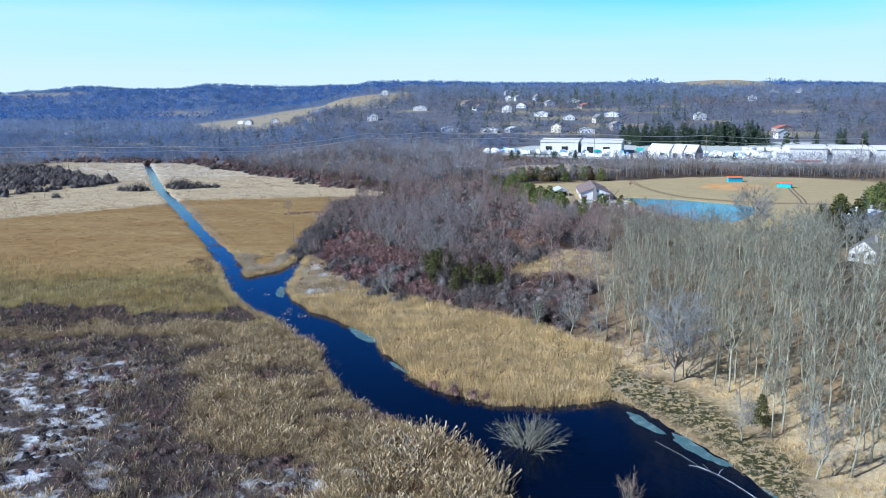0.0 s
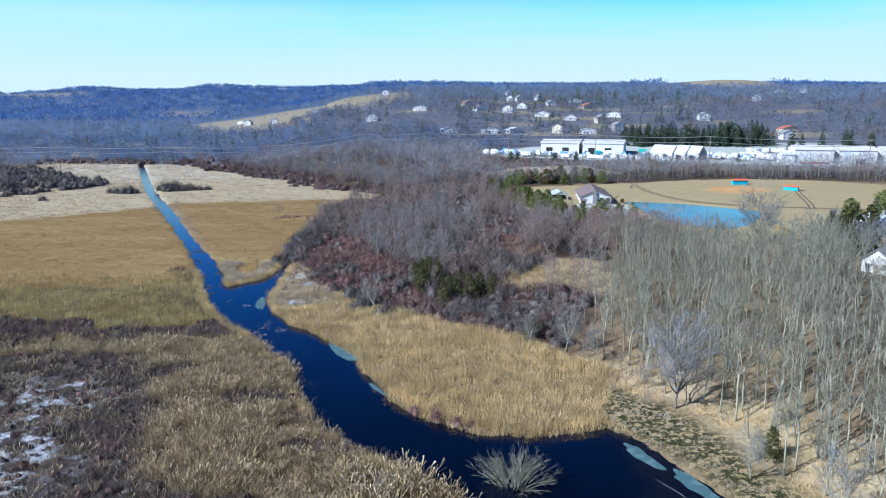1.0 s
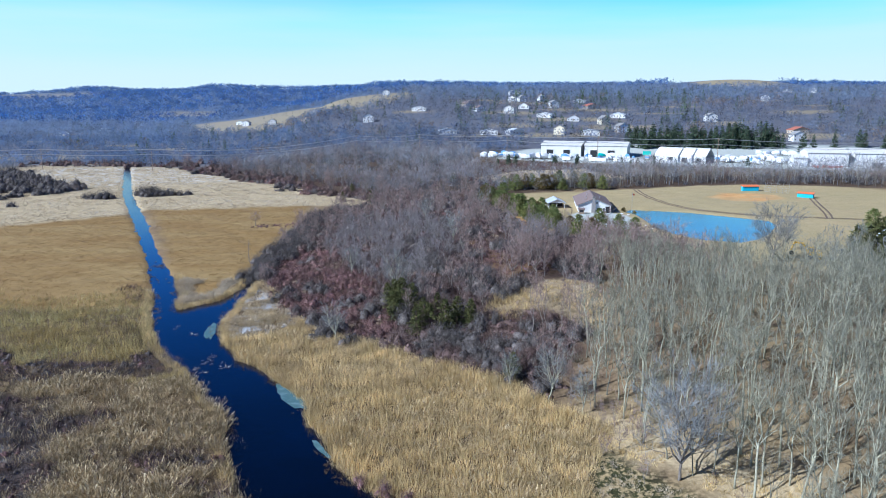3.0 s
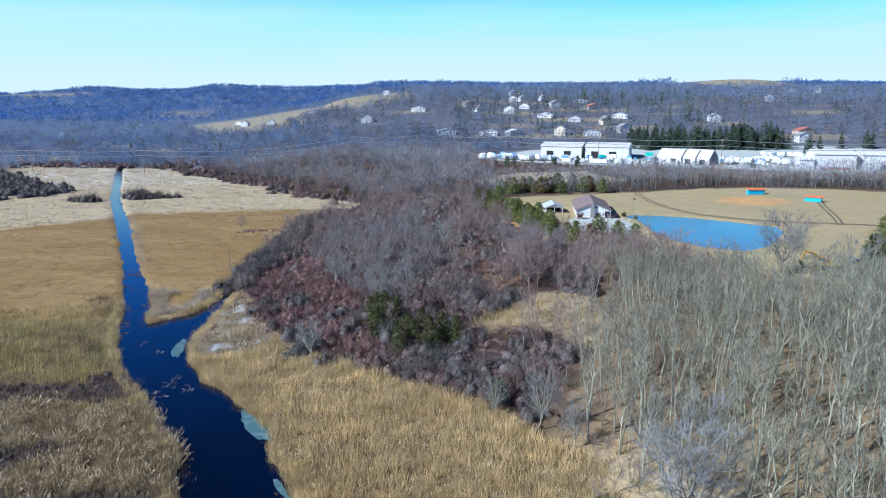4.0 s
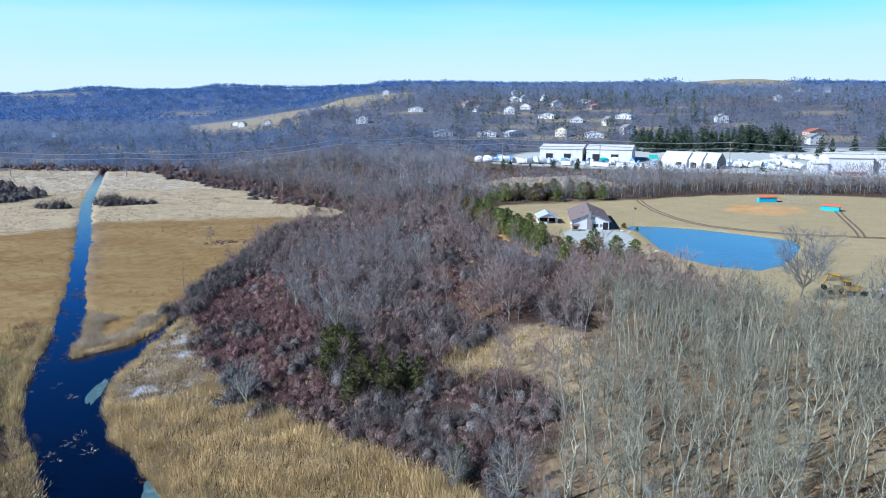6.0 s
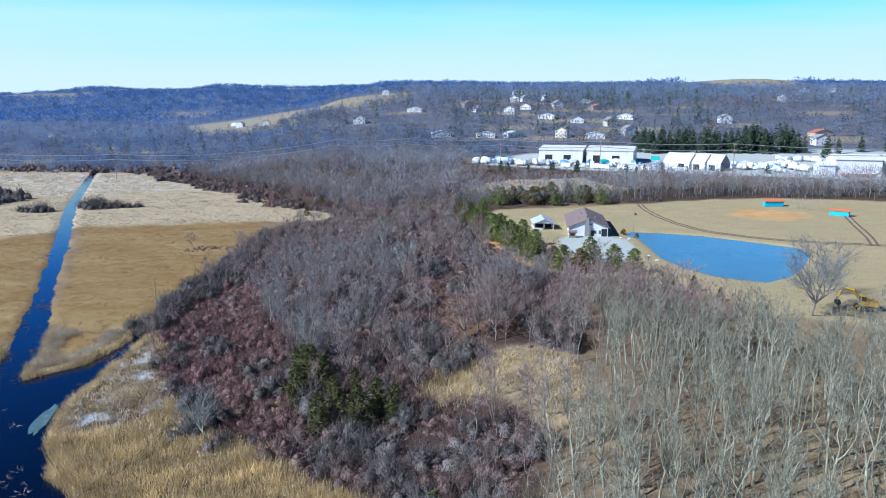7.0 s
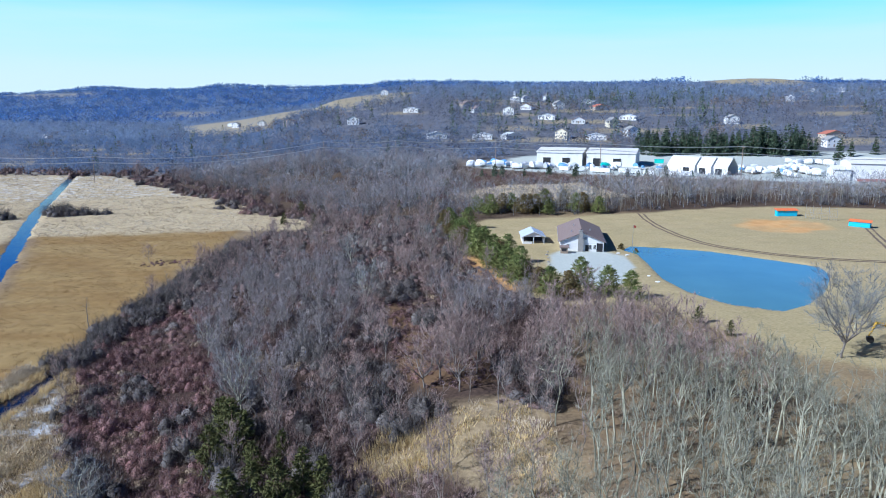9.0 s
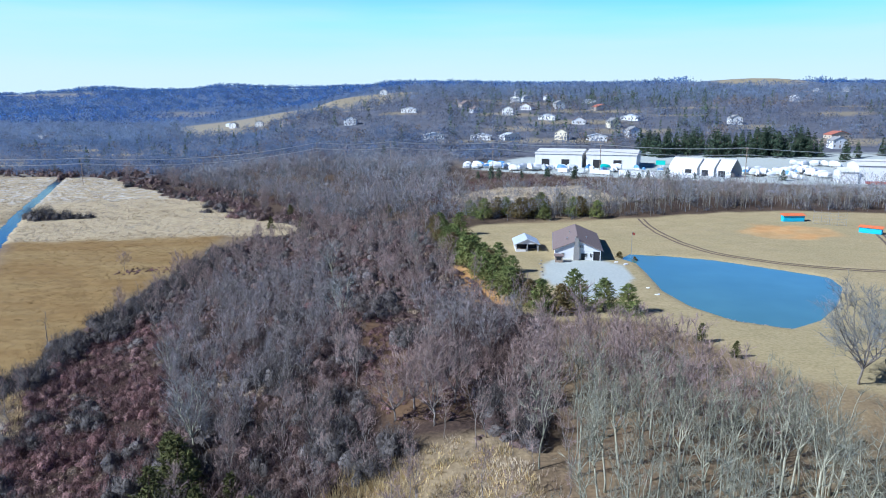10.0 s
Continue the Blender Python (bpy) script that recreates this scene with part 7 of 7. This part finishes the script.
steel_shed(24, 22, 9.0, 11.2, (), "white storage shed at the edge of the yard", pose(287.0, 481.0, 10.8, 0, 0, -10), wall=M_SIDING)

hrng = np.random.default_rng(51)
KINDS = [
    field_house("white two-storey house with a grey roof among bare trees", None, 11, 8, 5.4, 8.0, M_SIDING, M_SHINGLE_GREY),
    field_house("long white ranch house with a pale roof", None, 16, 8, 2.9, 5.0, M_SIDING, M_METAL_ROOF),
    field_house("white house with a brown roof on the hillside", None, 12, 9, 3.2, 6.2, M_SIDING, M_SHINGLE),
    field_house("cream two-storey house on the hillside", None, 10, 8, 5.4, 8.2, M_CREAM, M_SHINGLE_GREY),
    field_house("low house with a red roof on the hillside", None, 18, 9, 3.0, 5.6, M_TAN, M_SHINGLE_RED),
    field_house("tan house with a dark roof on the hillside", None, 12, 9, 3.4, 6.6, M_TAN, M_SHINGLE),
]
order = [2, 0, 0, 2, 0, 1, 0, 0, 2, 1, 4, 3, 1, 0, 1, 1, 3, 1, 5, 0, 4, 0, 0, 0, 1, 0, 1, 1, 0, 1, 0, 5, 0, 1, 1, 1, 0, 1]
started = set()
for k, (hx0, hy0) in enumerate(STREETS):
    kind = order[k]
    m = pose(hx0, hy0, z_at(hx0, hy0) + 0.6, 0, 0, hrng.uniform(-35, 35))
    if kind in started:
        copy_thing(KINDS[kind], m)
    else:
        KINDS[kind].matrix_basis = m
        started.add(kind)
field_house("white gabled house beside the bare wood", pose(105, 185.5, z_at(105, 185.5) + 0.1, 0, 0, -48), 6.4, 8.5, 3.2, 5.8, M_SIDING, M_SHINGLE_GREY, "houses by the wood")
field_house("low house with a pale metal roof behind arborvitae", pose(139, 238, z_at(139, 238) + 0.2, 0, 0, 20), 12, 9, 3.0, 5.4, M_TAN, M_METAL_ROOF, "houses by the wood")
single("red_shed", gable_body(4, 5, 2.2, 3.4), M_REDPAINT, "small red shed beside the white house", "shed", m=pose(111.5, 187.5, z_at(111.5, 187.5) + 0.1, 0, 0, -25))

# ---- ball field ----
def dugout(label, m):
    t = thing("dugout", label, "dugout", "dugouts", m)
    part("back_wall", Soup().box((0, 2.2, 1.2), (8.6, 0.18, 2.4)), M_TURQ, t)
    for x in (-4.3, 4.3):
        part("side_wall", Soup().box((x, 1.1, 1.2), (0.18, 2.2, 2.4)), M_TURQ, t)
    part("front_wall", Soup().box((0, 0, 0.5), (8.6, 0.15, 1.0)), M_TURQ, t)
    for x in (-2.1, 0, 2.1):
        part("post", Soup().box((x, 0, 1.2), (0.12, 0.12, 2.4)), M_TURQ, t)
    part("roof", Soup().slab([(-4.8, -0.6, 3.15), (4.8, -0.6, 3.15), (4.8, 2.7, 2.5), (-4.8, 2.7, 2.5)], 0.16), M_ORANGE, t, "orange painted roof")
    part("bench", Soup().box((0, 1.8, 0.45), (7.6, 0.35, 0.06)).box((-3, 1.8, 0.2), (0.1, 0.3, 0.45)).box((3, 1.8, 0.2), (0.1, 0.3, 0.45)), M_TIMBER, t)


dugout("turquoise baseball dugout with an orange roof", pose(142.0, 372.5, z_at(142.0, 372.5), 0, 0, 184) @ Matrix.Scale(0.84, 4))
dugout("turquoise baseball dugout with an orange roof, turned to the infield", pose(158.8, 352, z_at(158.8, 352), 0, 0, 140) @ Matrix.Scale(0.74, 4))
bs = thing("backstop", "chain-link baseball backstop behind home plate", "backstop", m=pose(151.0, 364, z_at(151.0, 364), 0, 0, -30))
for x in (-5, -2.5, 0, 2.5, 5):
    part("post", Soup().tube([(x, 0.05 * x * x, -0.3), (x, 0.05 * x * x, 4.2), (x, 0.05 * x * x - 1.0, 5.0)], [0.06, 0.06, 0.05], 6), M_GALV, bs)
mesh_s = Soup()
for i in range(5):
    mesh_s.tube([(x, 0.05 * x * x, 0.2 + i) for x in (-5, -2.5, 0, 2.5, 5)], [0.025] * 5, 4)
for x in np.arange(-5, 5.01, 0.5):
    mesh_s.tube([(x, 0.05 * x * x, 0), (x, 0.05 * x * x, 4.2)], [0.015, 0.015], 3)
part("chain_link", mesh_s, M_GALV, bs)

# wheel tracks across the lawn
def rut(pts):
    """A pair of wheel ruts along a line across the lawn."""
    pts = np.array(pts, float)
    for off in (-0.9, 0.9):
        tr = Soup()
        tt = np.linspace(0, len(pts) - 1, 70)
        c = np.stack([np.interp(tt, np.arange(len(pts)), pts[:, k]) for k in (0, 1)], -1)
        for _ in range(3):
            c[1:-1] = (c[:-2] + 2 * c[1:-1] + c[2:]) / 4
        d = np.gradient(c, axis=0)
        nrm = np.stack([-d[:, 1], d[:, 0]], -1) / np.linalg.norm(d, axis=1)[:, None]
        a, b = c + nrm * (off - 0.38), c + nrm * (off + 0.38)
        za, zb = height(a[:, 0], a[:, 1]) + 0.07, height(b[:, 0], b[:, 1]) + 0.07
        v = np.stack([np.column_stack([a, za]), np.column_stack([b, zb])], 1).reshape(-1, 3)
        i = np.arange(69) * 2
        tr.add(v, np.concatenate([np.stack([i, i + 2, i + 3], -1), np.stack([i, i + 3, i + 1], -1)]))
        single("wheel_rut", tr, M_BARK_BROWN, "muddy wheel rut worn across the lawn", "track", "wheel ruts", kind="structure")


rut([(90.3, 374), (89.8, 362), (91.0, 348), (93.5, 334), (100.0, 319.5), (112.8, 308), (124, 302.5), (140, 298), (165, 292), (200, 285)])
rut([(163.0, 358), (157.0, 340), (151.0, 321), (146.5, 307), (142.5, 297)])

# flagpole, planters and stones by the pond
fl = thing("flagpole", "white flagpole by the pond", "flagpole", m=pose(75.5, 315.5, z_at(75.5, 315.5)))
part("pole", Soup().tube([(0, 0, -0.3), (0, 0, 4), (0, 0, 8.0)], [0.07, 0.06, 0.04], 8), M_GALV, fl)
part("flag", Soup().slab([(0.05, 0, 7.8), (0.9, 0.1, 7.6), (0.8, 0.1, 7.0), (0.05, 0, 7.2)], 0.03), M_REDPAINT, fl, "small drooping flag")
prng = np.random.default_rng(61)
tree_things("yew_bush", "small clipped golden bush by the flagpole", "bush", "bushes by the flagpole", [conifer(prng, 1.8, 0.9, 8, 7, 0.2, 0.0, 0.5)], M_BARK_BROWN, M_NEEDLES_BROWN, np.array([72.0, 75.8]), np.array([314.0, 312.0]), np.array([1.0, 0.9]), prng)
tree_things("cedar", "young cedar on the dry bank of the pond", "tree", "young cedars by the pond", [CEDAR[0]], M_BARK_BROWN, M_NEEDLES_OLIVE, np.array([73.0, 76.5, 70.0]), np.array([240.5, 233.0, 246.0]), np.array([0.6, 0.5, 0.3]), prng)


def rock(rng, r):
    bm = bmesh.new()
    bmesh.ops.create_icosphere(bm, subdivisions=1, radius=r)
    for v in bm.verts:
        v.co *= rng.uniform(0.75, 1.2)
        v.co.z *= 0.6
    bm.verts.ensure_lookup_table()
    s = Soup().add([v.co[:] for v in bm.verts], [[v.index for v in f.verts] for f in bm.faces])
    bm.free()
    return s


rocks = [mesh_of("stone", rock(prng, 0.4), M_STONE) for _ in range(4)]
for k in range(40):
    seg = 6 + prng.uniform(0, 6.0)
    i = int(seg)
    (x0, y0), (x1, y1) = POND[i], POND[i + 1]
    x, y = x0 + (x1 - x0) * (seg - i) + prng.normal(0, 0.4) - 0.3, y0 + (y1 - y0) * (seg - i) - 0.5 + prng.normal(0, 0.4)
    o = tagged(new("stone", rocks[k % 4]), "grey stone on the pond bank", "stone", "stones round the pond")
    o.matrix_basis = pose(x, y, z_at(x, y) + 0.05, 0, 0, prng.uniform(0, 360)) @ Matrix.Scale(prng.uniform(0.2, 0.6), 4)
for k in range(9):
    x, y = 50.0 - 0.3 * k + prng.normal(0, 0.6), 307 - 4.0 * k
    o = tagged(new("stone", rocks[k % 4]), "grey stone edging the gravel", "stone", "stones round the gravel")
    o.matrix_basis = pose(x, y, z_at(x, y) + 0.1) @ Matrix.Scale(prng.uniform(0.7, 1.3), 4)
for x, y, r in ((73.2, 274, 0.55), (72.0, 305, 0.6), (72.4, 280, 0.4), (70.0, 307.5, 0.5)):
    single("snow_patch", ring_fill(blob_outline(x, y, r, r * 0.7, 0.4, prng), z_at(x, y) + 0.16, 0.3), M_SNOW, "old snow patch lingering on the lawn", "snow", "snow patches")

# ---- digging machines ----
def excavator(label, m):
    t = thing("excavator", label, "excavator", m=m)
    for y in (-1.1, 1.1):
        tr = part("track", Soup().extrude([(-1.9, 0.3), (-1.5, 0), (1.5, 0), (1.9, 0.3), (1.9, 0.6), (1.5, 0.9), (-1.5, 0.9), (-1.9, 0.6)], y - 0.3, y + 0.3), M_RUBBER, t, "muddy black crawler track")
        for x in (-1.45, 1.45):
            part("sprocket", Soup().tube([(x, y - 0.34, 0.45), (x, y + 0.34, 0.45)], [0.32, 0.32], 10), M_YELLOW, tr)
    part("body", Soup().box((-0.5, 0, 1.55), (3.0, 2.4, 1.0)).box((-1.6, 0, 1.7), (0.8, 2.5, 1.3)), M_YELLOW, t)
    cb = part("cab", Soup().box((0.6, 0.65, 2.4), (1.4, 1.1, 1.7), taper=0.9), M_YELLOW, t)
    part("cab_window", Soup().box((1.2, 0.65, 2.5), (0.2, 0.9, 1.0)).box((0.6, 1.18, 2.5), (1.0, 0.1, 0.9)), M_GLASS, cb)
    part("boom", Soup().tube([(0.9, -0.2, 1.6), (2.4, -0.2, 3.9), (4.6, -0.2, 4.3)], [0.3, 0.32, 0.2], 4), M_YELLOW, t)
    part("stick", Soup().tube([(4.3, -0.2, 4.5), (5.4, -0.2, 1.8)], [0.24, 0.16], 4), M_YELLOW, t)
    part("bucket", Soup().extrude([(4.7, 1.7), (5.7, 1.7), (5.6, 0.9), (5.0, 0.6), (4.5, 1.0)], -0.7, 0.3), M_RUBBER, t)


excavator("yellow tracked excavator parked on bare soil", pose(103.5, 226.5, z_at(103.5, 226.5), 0, 0, 165))
ld = thing("loader", "cream and black wheel loader near the excavator", "loader", m=pose(110.5, 224.5, z_at(110.5, 224.5), 0, 0, 200))
part("body", Soup().box((-0.4, 0, 1.3), (3.6, 1.7, 0.9)), M_CREAM, ld)
part("cab", Soup().box((0.0, 0, 2.3), (1.3, 1.4, 1.4), taper=0.9), M_GLASS, ld)
part("bucket", Soup().extrude([(2.6, 0.2), (3.6, 0.2), (3.3, 1.1), (2.6, 1.2)], -1.2, 1.2), M_RUBBER, ld)
part("arm", Soup().tube([(0.8, 0, 1.7), (2.7, 0, 0.7)], [0.2, 0.2], 4), M_YELLOW, ld)
for x in (-1.4, 1.2):
    for y in (-0.9, 0.9):
        part("wheel", Soup().tube([(x, y - 0.25, 0.65), (x, y + 0.25, 0.65)], [0.65, 0.65], 14), M_RUBBER, ld)

# ---- storage yard: wrapped boats and trailers ----
def wrapped_boat(label, cover):
    t = thing("wrapped_boat", label, "boat", "boats in winter storage")
    st = np.linspace(0, 1, 7)
    beam = np.array([1.15, 1.25, 1.3, 1.25, 1.0, 0.6, 0.08])
    L = 8.0
    v, n = [], 5
    for s0, bm_ in zip(st, beam):
        x = s0 * L - L / 2
        v += [(x, -bm_, 2.0 + 0.3 * s0), (x, -bm_ * 0.7, 1.1), (x, 0, 0.75 + 0.5 * s0 ** 4), (x, bm_ * 0.7, 1.1), (x, bm_, 2.0 + 0.3 * s0)]
    f = [q for r in range(6) for k in range(4) for q in ((r * n + k, (r + 1) * n + k, (r + 1) * n + k + 1), (r * n + k, (r + 1) * n + k + 1, r * n + k + 1))]
    f += [(0, 1, 2), (0, 2, 4), (2, 3, 4)]
    part("hull", Soup().add(v, f), M_SIDING, t)
    v2 = []
    for s0, bm_ in zip(st, beam):
        x = s0 * L - L / 2
        top = 2.3 + 1.3 * math.sin(math.pi * min(1, 0.25 + 0.75 * s0)) ** 0.7
        v2 += [(x, -bm_ - 0.05, 1.8 + 0.3 * s0), (x, -bm_ * 0.75, (top + 2.3) / 2), (x, 0, top), (x, bm_ * 0.75, (top + 2.3) / 2), (x, bm_ + 0.05, 1.8 + 0.3 * s0)]
    part("cover", Soup().add(v2, [q[::-1] for q in f]), cover, t, "shrink-wrapped cover")
    for x in (-2.2, 1.6):
        part("stand", Soup().box((x, -0.8, 0.5), (0.15, 0.15, 1.3)).box((x, 0.8, 0.5), (0.15, 0.15, 1.3)).box((x, 0, 0.85), (0.25, 1.6, 0.12)), M_TIMBER, t)
    return t


yrng = np.random.default_rng(71)
boats = [wrapped_boat("boat under white shrink wrap on stands", M_WRAP), wrapped_boat("boat under blue shrink wrap on stands", M_WRAP_BLUE), wrapped_boat("boat under a teal tarpaulin on stands", M_TEAL)]
spots = []
# jumbled clusters: centre, spread, number, share of blue and teal covers
for x0, y0, sx0, sy0, n, blue in ((37, 566, 14, 7, 40, 0.22), (60, 553, 12, 5, 24, 0.1), (187, 528, 5, 12, 20, 0.1), (200, 524, 3.5, 19, 34, 0.06), (216, 532, 4, 22, 36, 0.06), (246, 585, 14, 14, 10, 0.1), (92, 546, 24, 4, 18, 0.1), (122, 548, 18, 4, 12, 0.25)):
    for _ in range(n):
        spots.append((x0 + yrng.uniform(-1, 1) * sx0, y0 + yrng.uniform(-1, 1) * sy0, yrng.uniform(0, 360), blue))
begun = set()
for i, (x, y, a, blue) in enumerate(spots):
    k = 1 if yrng.uniform() < blue else 2 if yrng.uniform() < blue * 0.12 else 0
    m = pose(x, y, z_at(x, y) - 0.05, 0, 0, a)
    s = yrng.uniform(0.45, 1.05)
    if k in begun:
        copy_thing(boats[k], m).scale = (s * 0.8, s, s * 1.3)
    else:
        boats[k].matrix_basis = m
        begun.add(k)
for k in {0, 1, 2} - begun:
    boats[k].matrix_basis = pose(60 + 4 * k, 552, z_at(60 + 4 * k, 552))
for k in range(9):
    x, y = 80 + 7.6 * k + yrng.normal(0, 1.5), 545 - 3.8 * k + yrng.normal(0, 1.0)
    t = thing("box_trailer", "white box trailer standing in the yard", "trailer", "trailers in the yard", pose(x, y - 6, z_at(x, y - 6), 0, 0, -20 + yrng.normal(0, 10)))
    part("box", Soup().box((0, 0, 1.7), (6.0, 2.3, 2.3)), M_SIDING, t)
    part("axle", Soup().tube([(-0.8, -1.1, 0.4), (-0.8, 1.1, 0.4)], [0.38, 0.38], 10), M_RUBBER, t)
    part("hitch", Soup().box((3.6, 0, 0.6), (1.4, 0.12, 0.12)), M_GALV, t)
single("teal_container", Soup().box((0, 0, 1.3), (6, 2.4, 2.6)).box((0, 0, 2.65), (6.1, 2.5, 0.1)), M_TEAL, "bright teal container behind the halls", "container", m=pose(150, 598, z_at(150, 598), 0, 0, -15))
rt = thing("red_trailer", "long dark red flatbed beside the white sheds", "trailer", m=pose(229, 479, z_at(229, 479), 0, 0, -12))
part("bed", Soup().box((0, 0, 1.3), (16, 2.4, 1.2)), M_REDPAINT, rt)
for x in (-6, -4.8, 5):
    part("axle", Soup().tube([(x, -1.1, 0.45), (x, 1.1, 0.45)], [0.45, 0.45], 10), M_RUBBER, rt)

# ---- power line across the valley ----
poles = [(-420, 556), (-300, 560), (-219, 562), (-140, 561), (-68, 561), (-22, 558), (40, 548), (100, 530), (170, 500), (250, 455)]
tops = []
for x, y in poles:
    z = z_at(x, y)
    t = thing("power_pole", "weathered wooden power pole with crossarms", "utility pole", "power poles", pose(x, y, z))
    part("post", Soup().tube([(0, 0, -0.5), (0, 0, 17.5)], [0.24, 0.15], 8), M_TIMBER, t)
    for h in (13.0, 16.5):
        arm = part("crossarm", Soup().box((0, 0, h), (0.18, 5.0, 0.22)), M_TIMBER, t)
        for dy in (-2.3, 0.4, 2.3):
            part("insulator", Soup().tube([(0, dy, h + 0.1), (0, dy, h + 0.45)], [0.09, 0.06], 6), M_GALV, arm)
    tops.append((x, y, z))
for h in (13.45, 16.95):
    for dy in (-2.3, 0.4, 2.3):
        for (x0, y0, z0), (x1, y1, z1) in zip(tops, tops[1:]):
            w = Soup().tube([(x0 + (x1 - x0) * s, y0 + (y1 - y0) * s + dy, z0 + (z1 - z0) * s + h - 5.0 * s * (1 - s)) for s in np.linspace(0, 1, 9)], [0.065] * 9, 3, False)
            single("power_wire", w, M_GALV, "thin sagging power wire between the poles", "wire", "power wires")
# a bare pole standing in the meadow and two dead snags
for x, y, h in ((-213, 372, 8.0), (-88, 478, 9.0)):
    single("dead_snag", Soup().tube([(0, 0, -0.4), (0.1, 0.05, h * 0.5), (0.05, 0.2, h)], [0.16, 0.12, 0.04], 6).tube([(0.1, 0.05, h * 0.55), (0.9, 0.2, h * 0.8)], [0.06, 0.02], 4).tube([(0.08, 0.1, h * 0.7), (-0.7, 0.1, h * 0.95)], [0.05, 0.015], 4), M_BARK_PALE, "weathered dead trunk standing in the reeds", "snag", "dead snags", m=pose(x, y, z_at(x, y)))
